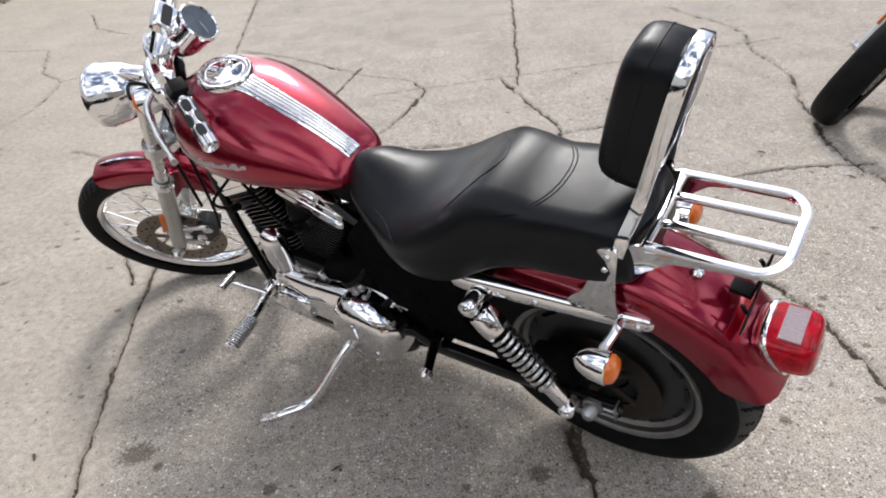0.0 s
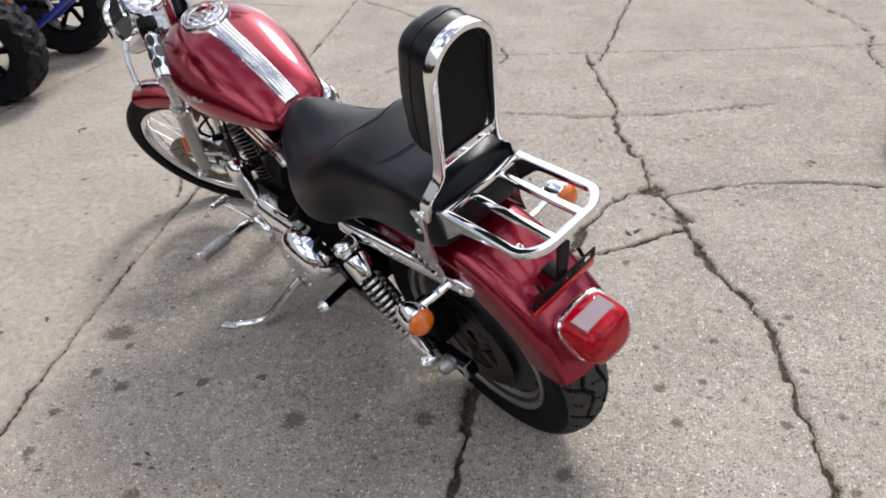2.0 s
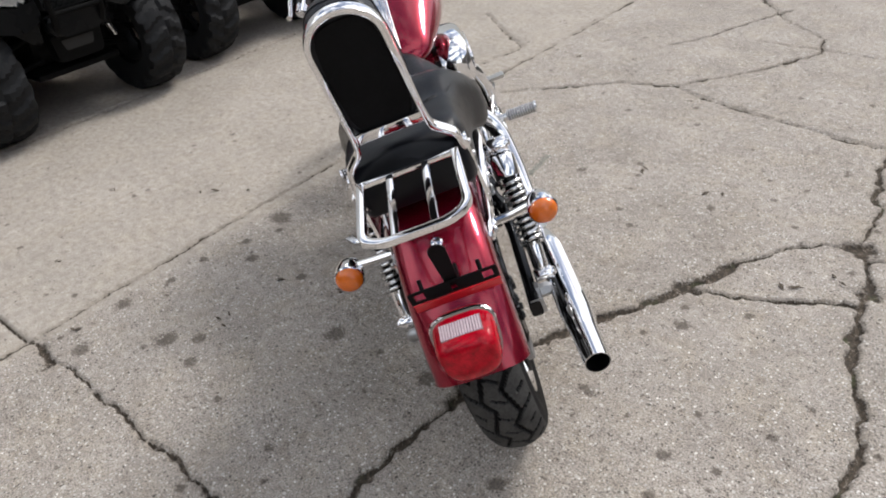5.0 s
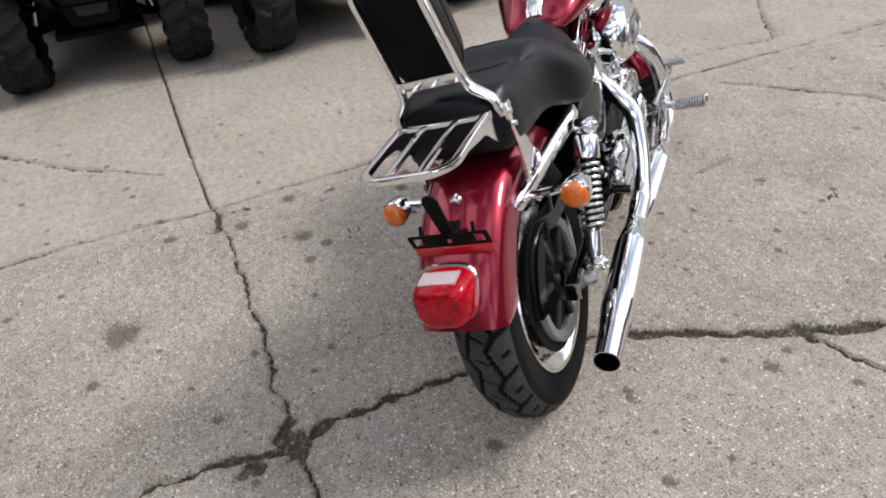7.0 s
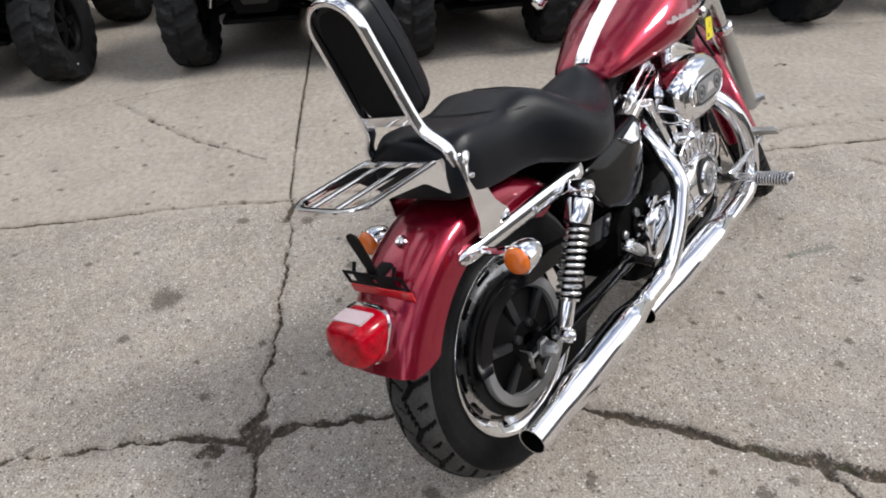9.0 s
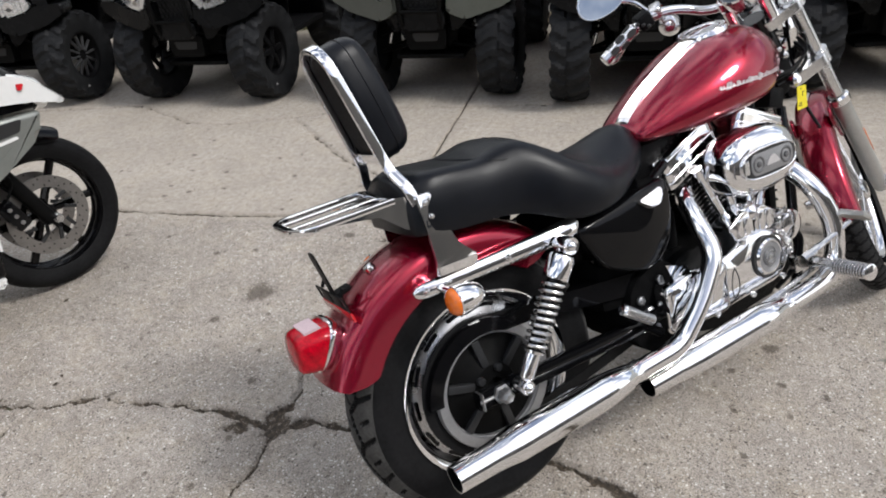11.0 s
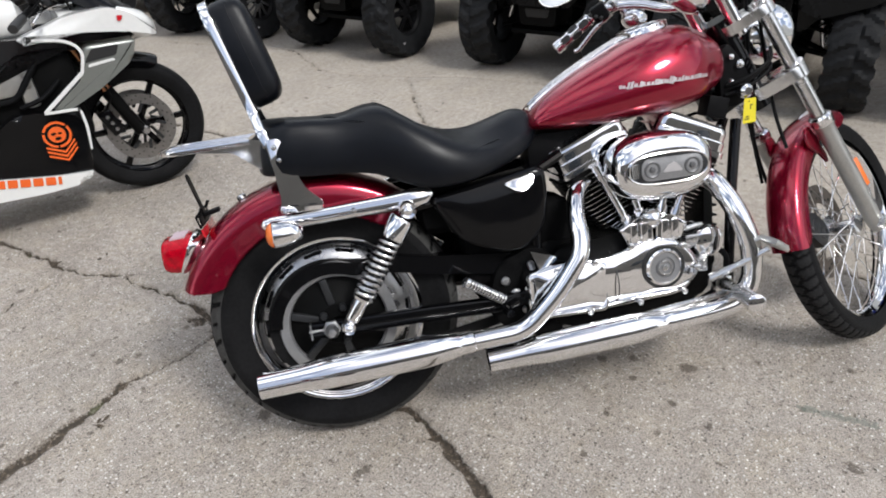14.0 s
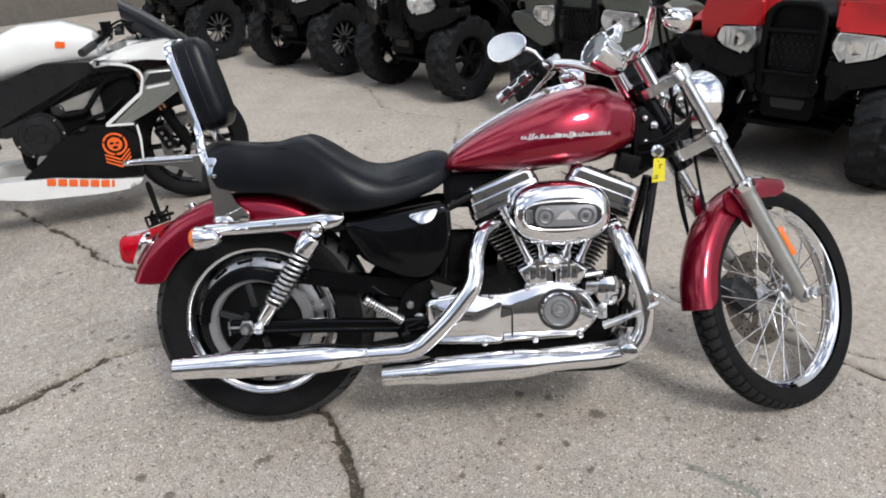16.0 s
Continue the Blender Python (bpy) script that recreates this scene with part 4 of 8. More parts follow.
def smooth_row(table, x):
    """Cubic lookup through the rows of a table."""
    n = len(table)
    i = max(0, min(n - 2, sum(1 for r in table[1:-1] if r[0] <= x)))
    r0, r1, r2, r3 = table[max(i - 1, 0)], table[i], table[i + 1], table[min(i + 2, n - 1)]
    h = r2[0] - r1[0]
    t = min(1, max(0, (x - r1[0]) / h))
    out = []
    for k in range(1, len(r1)):
        d1 = (r2[k] - r0[k]) / max(1e-6, r2[0] - r0[0]) * h
        d2 = (r3[k] - r1[k]) / max(1e-6, r3[0] - r1[0]) * h
        out.append((2 * t ** 3 - 3 * t * t + 1) * r1[k] + (t ** 3 - 2 * t * t + t) * d1 + (3 * t * t - 2 * t ** 3) * r2[k] + (t ** 3 - t * t) * d2)
    return out


for x in xs:
    w, zt, ze, we, zb = smooth_row(SEAT, x)
    mid = zb + (ze - zb) * 0.45
    half_ring = [(0, zt), (we * 0.35, zt - (zt - ze) * 0.12), (we * 0.7, zt - (zt - ze) * 0.45), (we, ze), (we + (w - we) * 0.45, ze - (ze - mid) * 0.18), (we + (w - we) * 0.8, ze - (ze - mid) * 0.48), (w * 0.99, mid + (ze - mid) * 0.15), (w, mid - (mid - zb) * 0.35), (w * 0.985, zb + (mid - zb) * 0.15), (w * 0.95, zb)]
    ring = [(-y, z) for y, z in half_ring] + [(y, z) for y, z in reversed(half_ring[1:])]
    rings.append([Vector((x, y, z)) for y, z in ring])
loft(bm, rings)
seat = part("seat", bm, LEATHER, bike, "black vinyl stepped two-up seat", sharp=60)


def seat_point(x, k):
    """A point on the seat's skin: k from 0 (middle) to 1 (edge) to 2 (waist)."""
    w, zt, ze, we, zb = smooth_row(SEAT, x)
    mid = zb + (ze - zb) * 0.45
    side = 1 if k >= 0 else -1
    rows = [(0.0, 0.0, zt), (0.35, we * 0.35, zt - (zt - ze) * 0.12), (0.7, we * 0.7, zt - (zt - ze) * 0.45), (1.0, we, ze), (1.3, we + (w - we) * 0.45, ze - (ze - mid) * 0.18), (1.65, we + (w - we) * 0.8, ze - (ze - mid) * 0.48), (2.0, w * 0.99, mid + (ze - mid) * 0.15)]
    y, z = lerp_table(rows, abs(k))
    return Vector((x, side * y, z))


# stitched lines: a double row across the pillion, one behind the bucket, one at each side of the nose
for shift in (0.0, 0.008):
    bm = bmesh.new()
    sweep(bm, spline([seat_point(x - shift, k) for x, k in ((0.150, -1.45), (0.115, -1.2), (0.085, -0.8), (0.066, -0.45), (0.060, 0.0), (0.066, 0.45), (0.085, 0.8), (0.115, 1.2), (0.150, 1.45))], 6), 0.0015, 6)
    part("seam", bm, LEATHER, seat)
for s in (-1, 1):
    bm = bmesh.new()
    sweep(bm, spline([seat_point(x, s * k) for x, k in ((0.180, 0.0), (0.190, 0.3), (0.215, 0.6), (0.26, 0.95))], 6), 0.0014, 6)
    part("seam", bm, LEATHER, seat)
    bm = bmesh.new()
    sweep(bm, spline([seat_point(x, s * k) for x, k in ((0.475, 0.95), (0.43, 1.05), (0.395, 1.45), (0.375, 1.75))], 6), 0.0014, 6)
    part("seam", bm, LEATHER, seat)

# fuel tank
TANK = [(0.565, 0.051, 0.761, 0.750), (0.575, 0.077, 0.783, 0.744), (0.60, 0.097, 0.809, 0.740), (0.65, 0.116, 0.844, 0.736), (0.70, 0.134, 0.873, 0.735), (0.78, 0.158, 0.913, 0.738), (0.86, 0.170, 0.948, 0.743), (0.94, 0.165, 0.967, 0.747), (1.00, 0.148, 0.963, 0.757), (1.05, 0.116, 0.945, 0.778), (1.078, 0.100, 0.928, 0.794), (1.094, 0.080, 0.912, 0.808), (1.102, 0.052, 0.893, 0.826)]
bm = bmesh.new()
rings = []
txs = [0.565 + 0.537 * (0.5 - 0.5 * math.cos(math.pi * i / 48)) for i in range(49)]


def tank_half(x):
    w, zt, zb = smooth_row(TANK, x)
    zm = zb + (zt - zb) * 0.40
    out = []
    for i in range(15):
        a = math.pi / 2 - math.pi * i / 14
        c, s = math.cos(a), math.sin(a)
        if s >= 0:
            out.append((w * abs(c) ** 0.80, zm + (zt - zm) * s ** 0.92))
        else:
            out.append((w * abs(c) ** 0.62, zm - (zm - zb) * abs(s) ** 0.80))
    return out


for x in txs:
    h = tank_half(x)
    rings.append([Vector((x, -y, z)) for y, z in h] + [Vector((x, y, z)) for y, z in reversed(h[1:-1])])
loft(bm, rings)
tank = part("fuel_tank", bm, RED, bike, "red pearl teardrop fuel tank", sharp=60)
# chrome console strip
bm = bmesh.new()
rings = []
for i in range(30):
    x = 0.582 + 0.295 * i / 29
    w, zt, zb = smooth_row(TANK, x)
    hw = 0.022 + 0.006 * i / 29 + 0.016 * max(0.0, (i - 24) / 5) ** 2
    dz = lambda y: -(y / w) ** 2 * (zt - zb) * 0.26
    ring = [Vector((x, y, zt + dz(y) + h)) for y, h in ((-hw, -0.003), (-hw, 0.003), (-hw * 0.9, 0.0055), (-hw * 0.4, 0.0065), (hw * 0.4, 0.0065), (hw * 0.9, 0.0055), (hw, 0.003), (hw, -0.003))]
    rings.append(ring)
loft(bm, rings)
console = part("tank_console", bm, CHROME, bike, "ribbed chrome tank strip")
for k in range(5):
    y = -0.0144 + 0.0072 * k
    bm = bmesh.new()
    path = []
    for i in range(26):
        x = 0.588 + 0.255 * i / 25
        w, zt, zb = smooth_row(TANK, x)
        path.append((x, y * (1 + 0.3 * i / 25), zt + 0.0065 - (y / w) ** 2 * (zt - zb) * 0.26))
    sweep(bm, path, 0.0022, 6)
    part("rib", bm, SATIN, console)
bm = bmesh.new()
CAPX = 0.908
slope = (smooth_row(TANK, CAPX + 0.05)[1] - smooth_row(TANK, CAPX - 0.05)[1]) / 0.1
CAP = Matrix.Translation((CAPX, 0, smooth_row(TANK, CAPX)[1] + 0.003)) @ Matrix.Rotation(-math.atan(slope), 4, "Y")
lathe(bm, [(0.066, -0.012), (0.065, 0.002), (0.062, 0.0060), (0.055, 0.0070), (0.0490, 0.0050), (0.0485, 0.001)], 48, CAP)
part("cap_ring", bm, CHROME, console)
bm = bmesh.new()
lathe(bm, [(0.0480, 0.0), (0.0472, 0.0040), (0.0440, 0.0056), (0.0425, 0.0046), (0.020, 0.0058), (0.0, 0.0062)], 48, CAP)
part("fuel_cap", bm, CHROME, console, "flush mirror-bright fuel cap")

# raised silver emblem on each side of the tank
def tank_side(x, z, s, off=0.0016):
    h = tank_half(x)
    for (y0, z0), (y1, z1) in zip(h, h[1:]):
        if z1 <= z <= z0:
            t = (z0 - z) / max(1e-6, z0 - z1)
            return Vector((x, s * (y0 + (y1 - y0) * t + off), z))
    return Vector((x, s * (h[7][0] + off), z))


for s in (-1, 1):
    badge = None
    rb = random.Random(9)
    x = 0.770
    while x < 1.006:
        tall = rb.choice((0.007, 0.009, 0.011, 0.015)) if 0.79 < x < 0.995 else 0.006
        if abs(x - 0.792) < 0.008 or abs(x - 0.895) < 0.008:
            tall = 0.020
        wd = rb.choice((0.0045, 0.006, 0.0075))
        bm = bmesh.new()
        zc = 0.832 + (x - 0.78) * 0.02 + rb.uniform(-0.001, 0.001)
        lo = [tank_side(x + wd * q, zc - tall * 0.42, s) for q in (0, 1)]
        hi = [tank_side(x + wd * q + 0.30 * tall, zc + tall * 0.42, s) for q in (0, 1)]
        off = Vector((0, -0.003 * s, 0))
        loft(bm, [[lo[i], hi[i], hi[i] + off, lo[i] + off] for i in range(2)])
        if badge is None:
            badge = part("tank_badge", bm, WHITE_PRINT, bike, "raised silver tank emblem")
        else:
            part("stroke", bm, WHITE_PRINT, badge)
        x += wd + rb.choice((0.0015, 0.0025, 0.0045))
    bm = bmesh.new()
    path = [tank_side(0.770 + 0.24 * i / 20, 0.8275 + 0.24 * i / 20 * 0.02, s) for i in range(21)]
    sweep(bm, path, 0.0014, 6)
    part("stroke", bm, WHITE_PRINT, badge)

# side cover (oil tank) on the right and battery cover on the left
bm = bmesh.new()
o = rounded([(0.272, 0.622), (0.40, 0.640), (0.575, 0.668), (0.580, 0.60), (0.570, 0.515), (0.520, 0.458), (0.46, 0.452), (0.345, 0.500)], 0.03)
pillow(bm, o, side_right(0, -0.080, 0), 0.062, 0.010, 0.02)
side_cover = part("side_cover", bm, BLACK_GLOSS, bike, "gloss black oil tank cover")
bm = bmesh.new()
slab(bm, rounded([(-0.043, 0.008), (0.043, 0.026), (0.026, -0.010), (-0.006, -0.020)], 0.01), side_right(0.503, -0.144, 0.622) @ Matrix.Rotation(radians(-28), 4, "X"), 0.014, 0.004, 2)
part("badge", bm, CHROME, side_cover, "small chrome shield badge")
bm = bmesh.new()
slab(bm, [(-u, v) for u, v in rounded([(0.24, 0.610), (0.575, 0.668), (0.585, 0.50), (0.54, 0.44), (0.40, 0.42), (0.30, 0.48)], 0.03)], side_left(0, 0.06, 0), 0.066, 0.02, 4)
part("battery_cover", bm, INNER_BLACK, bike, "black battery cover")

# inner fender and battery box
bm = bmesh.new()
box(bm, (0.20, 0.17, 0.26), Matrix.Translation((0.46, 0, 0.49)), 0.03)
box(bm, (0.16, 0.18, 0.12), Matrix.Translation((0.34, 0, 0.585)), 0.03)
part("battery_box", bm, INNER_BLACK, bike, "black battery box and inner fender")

bm = bmesh.new()
box(bm, (0.20, 0.09, 0.10), Matrix.Translation((0.66, 0, 0.685)), 0.02)
part("wiring_tray", bm, BLACK_PLASTIC, bike)
bm = bmesh.new()
box(bm, (0.03, 0.11, 0.18), Matrix.Translation((1.062, 0.0, 0.46)), 0.01)
regulator = part("voltage_regulator", bm, BLACK_CRINKLE, bike, "black finned voltage regulator")
for i in range(6):
    bm = bmesh.new()
    box(bm, (0.014, 0.10, 0.006), Matrix.Translation((1.083, 0, 0.39 + 0.028 * i)), 0.001, 1)
    part("fin", bm, BLACK_CRINKLE, regulator)

# frame tubes
bm = bmesh.new()
for s in (-1, 1):
    sweep(bm, fillet([(1.16, 0.03 * s, 0.70), (1.12, 0.07 * s, 0.50), (1.10, 0.085 * s, 0.20), (1.04, 0.09 * s, 0.165), (0.60, 0.09 * s, 0.165), (0.54, 0.09 * s, 0.22), (0.56, 0.09 * s, 0.60)], 0.05), 0.0145, 12)
    sweep(bm, [(1.15, 0.03 * s, 0.80), (0.80, 0.04 * s, 0.745), (0.56, 0.08 * s, 0.64), (0.25, 0.105 * s, 0.60)], 0.014, 10)
rod(bm, (1.118, 0, 0.962), (1.218, 0, 0.789), 0.034, 20)
rod(bm, (1.218, 0, 0.789), (1.255, 0, 0.725), 0.03, 20)
box(bm, (0.14, 0.05, 0.14), Matrix.Translation((1.13, 0, 0.79)) @ Matrix.Rotation(radians(-30), 4, "Y"), 0.01)
frame_ob = part("frame", bm, BLACK_GLOSS, bike, "gloss black tubular frame")
bm = bmesh.new()
box(bm, (0.06, 0.05, 0.055), Matrix.Translation((1.075, -0.06, 0.745)) @ Matrix.Rotation(radians(15), 4, "Y"), 0.006)
part("coil_box", bm, BLACK_PLASTIC, frame_ob)
bm = bmesh.new()
slab(bm, rounded([(1.100, 0.735), (1.168, 0.745), (1.188, 0.80), (1.152, 0.865), (1.118, 0.905), (1.092, 0.880)], 0.012), side_right(0, -0.038, 0), 0.022, 0.005, 2)
neck = part("neck_cover", bm, BLACK_PLASTIC, frame_ob)
for x, z, r in ((1.148, 0.848, 0.011), (1.124, 0.805, 0.007), (1.122, 0.868, 0.008)):
    bm = bmesh.new()
    lathe(bm, [(r, 0.0), (r, 0.012), (r * 0.7, 0.015), (0.0, 0.016)], 14, side_right(x, -0.058, z))
    part("bolt", bm, SATIN, neck)
for dz, dy in ((0.0, 0.0), (-0.014, -0.006), (0.012, -0.010)):
    bm = bmesh.new()
    sweep(bm, spline([(1.108, -0.058 + dy, 0.785 + dz), (1.16, -0.074 + dy, 0.800 + dz), (1.225, -0.070 + dy, 0.838 + dz), (1.262, -0.02 + dy, 0.868 + dz)], 8), 0.0048, 8)
    part("cable", bm, BLACK_PLASTIC, bike, "black control cable")
# ignition switch and yellow price tag
bm = bmesh.new()
lathe(bm, [(0.0, 0.034), (0.010, 0.034), (0.018, 0.028), (0.020, 0.012), (0.016, 0.010), (0.016, 0.0)], 20, side_right(1.150, -0.068, 0.778))
part("ignition_switch", bm, CHROME, frame_ob, "chrome ignition lock")
TG = side_right(1.150, -0.104, 0.772) @ Matrix.Rotation(radians(-12), 4, "Y")
bm = bmesh.new()
slab(bm, rounded([(-0.016, -0.078), (0.018, -0.074), (0.018, -0.012), (-0.012, -0.012)], 0.003), TG, 0.0012)
tag = tagged(new("price_tag", finish("price_tag", bm, YELLOW)), "yellow card price tag hanging from the ignition lock", "tag")
tag.matrix_world = BIKE
bm = bmesh.new()
for u, v, w, h in ((-0.006, -0.066, 0.012, 0.003), (-0.004, -0.060, 0.008, 0.003), (0.004, -0.035, 0.002, 0.012), (0.007, -0.029, 0.008, 0.002), (0.0, -0.02, 0.003, 0.003)):
    box(bm, (w, h, 0.0006), TG @ Matrix.Translation((u, v, 0.0015)))
part("print", bm, BLACK_PRINT, tag)

# ---- V-twin engine ----
CX, CZ = 0.865, 0.345
bm = bmesh.new()
slab(bm, rounded([(0.56, 0.24), (0.70, 0.20), (0.98, 0.22), (1.05, 0.30), (1.03, 0.42), (0.90, 0.46), (0.80, 0.46), (0.60, 0.44), (0.53, 0.36)], 0.04), side_right(0, 0.10, 0), 0.215, 0.02, 3)
slab(bm, rounded([(0.52, 0.30), (0.66, 0.24), (0.70, 0.44), (0.56, 0.46)], 0.03), side_right(0, 0.08, 0), 0.16, 0.015, 2)
crankcase = part("crankcase", bm, BLACK_CRINKLE, bike, "black V-twin crankcase")


def fin_outline(z, out):
    """Fins reach further out the higher they sit; towards the other cylinder they end at the middle plane."""
    far, near = 0.078 + 0.235 * (z - 0.176), min(0.088, 0.414 * z - 0.005)
    lo, hi = (-far, near) if out < 0 else (-near, far)
    return rounded([(lo, -0.078), (hi, -0.078), (hi, 0.078), (lo, 0.078)], min(0.026, near * 0.6), 4)


def cylinder(deg):
    m = Matrix.Translation((CX, 0, CZ)) @ Matrix.Rotation(radians(deg), 4, "Y")
    bm = bmesh.new()
    lathe(bm, [(0.055, 0.07), (0.055, 0.30)], 32, m)
    cyl = part("cylinder", bm, BLACK_CRINKLE, bike, "black finned cylinder")
    right, left = bmesh.new(), bmesh.new()
    for i in range(17):
        z = 0.100 + 0.0128 * i
        o = fin_outline(z, deg)
        bm = bmesh.new()
        slab(bm, o, m @ Matrix.Translation((0, 0, z)), 0.004, 0.0012, 1)
        part("fin", bm, BLACK_CRINKLE, cyl)
        # bright machined fin edges; left ones thinner and duller, standing in for shade
        n = len(o)
        for e, h0, h1, keep in ((right, 0.0012, 0.0030, lambda v: v < 0.01), (left, 0.0018, 0.0026, lambda v: v > 0.04)):
            q = [(u * 1.006, v * 1.006) for u, v in o]
            lo = [e.verts.new(m @ Vector((*p, z + h0))) for p in q]
            hi = [e.verts.new(m @ Vector((*p, z + h1))) for p in q]
            for j in range(n):
                if keep(q[j][1]):
                    e.faces.new((lo[j], lo[(j + 1) % n], hi[(j + 1) % n], hi[j]))
    part("fin_edges", right, SATIN, cyl, "machined fin edges")
    part("fin_edges", left, STEEL, cyl, "machined fin edges")
    # head
    bm = bmesh.new()
    slab(bm, rounded([(-0.104, -0.080), (0.104, -0.080), (0.104, 0.078), (-0.104, 0.078)], 0.025, 3), m @ Matrix.Translation((0, 0, 0.312)), 0.010, 0.002, 1)
    box(bm, (0.15, 0.13, 0.05), m @ Matrix.Translation((0, 0, 0.300)), 0.01)
    head = part("cylinder_head", bm, BLACK_CRINKLE, bike, "black finned cylinder head")
    bm = bmesh.new()
    slab(bm, rounded([(-0.110, -0.086), (0.110, -0.086), (0.110, 0.082), (-0.110, 0.082)], 0.022, 4), m @ Matrix.Translation((0, 0, 0.324)), 0.016, 0.003, 2)
    slab(bm, rounded([(-0.106, -0.082), (0.106, -0.082), (0.106, 0.078), (-0.106, 0.078)], 0.024, 4), m @ Matrix.Translation((0, 0, 0.341)), 0.026, 0.005, 3)
    slab(bm, rounded([(-0.103, -0.080), (0.103, -0.080), (0.103, 0.076), (-0.103, 0.076)], 0.026, 5), m @ Matrix.Translation((0, 0, 0.366)), 0.038, 0.020, 5)
    part("rocker_cover", bm, CHROME, head, "chrome rocker cover")
    bm = bmesh.new()
    slab(bm, rounded([(-0.056, -0.020), (0.056, -0.020), (0.056, 0.020), (-0.056, 0.020)], 0.008, 3), m @ Matrix.Translation((0, -0.034, 0.402)), 0.004, 0.001, 1)
    part("rocker_slot", bm, BLACK_PLASTIC, head, "black slotted rocker insert")
    for i in range(7):
        bm = bmesh.new()
        box(bm, (0.005, 0.036, 0.006), m @ Matrix.Translation((-0.045 + 0.015 * i, -0.034, 0.407)), 0.002, 1)
        part("rocker_rib", bm, GUNMETAL, head)
    for u in (-0.078, 0.078):
        for v in (-0.06, 0.06):
            bm = bmesh.new()
            rod(bm, m @ Vector((u, v, 0.390)), m @ Vector((u, v, 0.409)), 0.006, 8)
            part("bolt", bm, SATIN, head)
    return m


m_rear = cylinder(-22.5)
m_front = cylinder(22.5)

# pushrod tubes and tappet blocks on the right
for m, xs in ((m_rear, (-0.012, 0.034)), (m_front, (-0.034, 0.012))):
    for x in xs:
        bm = bmesh.new()
        a, b = m @ Vector((x * 0.9, -0.104, 0.150)), m @ Vector((x * 1.5, -0.092, 0.325))
        rod(bm, a, b, 0.0115, 14)
        rod(bm, a, a + (b - a) * 0.10, 0.016, 14)
        rod(bm, b - (b - a) * 0.08, b, 0.015, 14)
        rod(bm, a + (b - a) * 0.42, a + (b - a) * 0.47, 0.0135, 14)
        part("pushrod_tube", bm, CHROME, bike, "chrome pushrod tube")
for outline in ([(0.758, 0.470), (0.784, 0.426), (0.856, 0.426), (0.850, 0.492), (0.818, 0.500)], [(0.862, 0.492), (0.860, 0.426), (0.926, 0.424), (0.952, 0.466), (0.896, 0.496)]):
    bm = bmesh.new()
    slab(bm, rounded(outline, 0.006, 3), side_right(0, -0.060, 0), 0.086, 0.007, 3)
    tb = part("tappet_cover", bm, CHROME, bike, "chrome tappet cover")
    x0 = sum(q[0] for q in outline) / len(outline)
    for dx in (-0.016, 0.012):
        b = bmesh.new()
        box(b, (0.020, 0.012, 0.052), Matrix.Translation((x0 + dx, -0.1460, 0.456)), 0.005, 3)
        part("flute", b, CHROME, tb)
bm = bmesh.new()
lathe(bm, [(0.0, 0.022), (0.012, 0.019), (0.022, 0.012), (0.030, 0.0), (0.030, -0.06)], 28, side_right(0.856, -0.132, 0.486))
part("tappet_dome", bm, CHROME, bike, "domed chrome cap between the tappet covers")

# cam (gear case) cover on the right
bm = bmesh.new()
o = rounded([(0.545, 0.280), (0.60, 0.262), (0.93, 0.275), (0.985, 0.33), (0.965, 0.385), (0.91, 0.43), (0.83, 0.438), (0.72, 0.408), (0.60, 0.412), (0.545, 0.395)], 0.03)
pillow(bm, rounded(o, 0.004, 1), side_right(0, -0.112, 0), 0.046, 0.010, 0.016)
gear = part("gear_cover", bm, CHROME, bike, "chrome gear case cover")
for x, z in ((0.575, 0.395), (0.68, 0.402), (0.78, 0.43), (0.925, 0.41), (0.965, 0.345), (0.925, 0.285), (0.80, 0.275), (0.66, 0.272), (0.57, 0.29)):
    b = bmesh.new()
    lathe(b, [(0.0, 0.007), (0.004, 0.007), (0.0045, 0.009), (0.008, 0.008), (0.009, 0.0)], 12, side_right(x, -0.162, z))
    part("bolt", b, SATIN, gear)
bm = bmesh.new()
lathe(bm, [(0.050, -0.004), (0.050, 0.010), (0.046, 0.015), (0.042, 0.015), (0.041, 0.011)], 48, side_right(0.866, -0.163, 0.362))
pc = part("timer_cover", bm, CHROME, bike, "round chrome timer cover")
bm = bmesh.new()
lathe(bm, [(0.041, 0.011), (0.028, 0.012), (0.027, 0.009), (0.023, 0.009), (0.022, 0.013), (0.0, 0.015)], 40, side_right(0.866, -0.163, 0.362))
part("timer_face", bm, PULLEY, pc, "grey recessed face")
bm = bmesh.new()
lathe(bm, [(0.0190, 0.0142), (0.0190, 0.017), (0.017, 0.017), (0.017, 0.0142)], 32, side_right(0.866, -0.163, 0.362))
lathe(bm, [(0.008, 0.0148), (0.008, 0.017), (0.0, 0.018)], 24, side_right(0.866, -0.163, 0.362))
part("timer_ring", bm, SATIN, pc)
bm = bmesh.new()
lathe(bm, [(0.0505, 0.0), (0.058, 0.0), (0.058, 0.006), (0.0505, 0.006), (0.0505, 0.0)], 48, side_right(0.866, -0.166, 0.362))
part("timer_gap", bm, BLACK_PRINT, pc, "black recess round the cover")
# second horizontal body line of the gear cover (gearbox sprocket cover)
bm = bmesh.new()
pillow(bm, rounded([(0.50, 0.27), (0.72, 0.262), (0.725, 0.40), (0.60, 0.416), (0.50, 0.40)], 0.02), side_right(0, -0.118, 0), 0.050, 0.014, 0.020)
part("sprocket_cover", bm, CHROME, bike, "chrome sprocket cover")
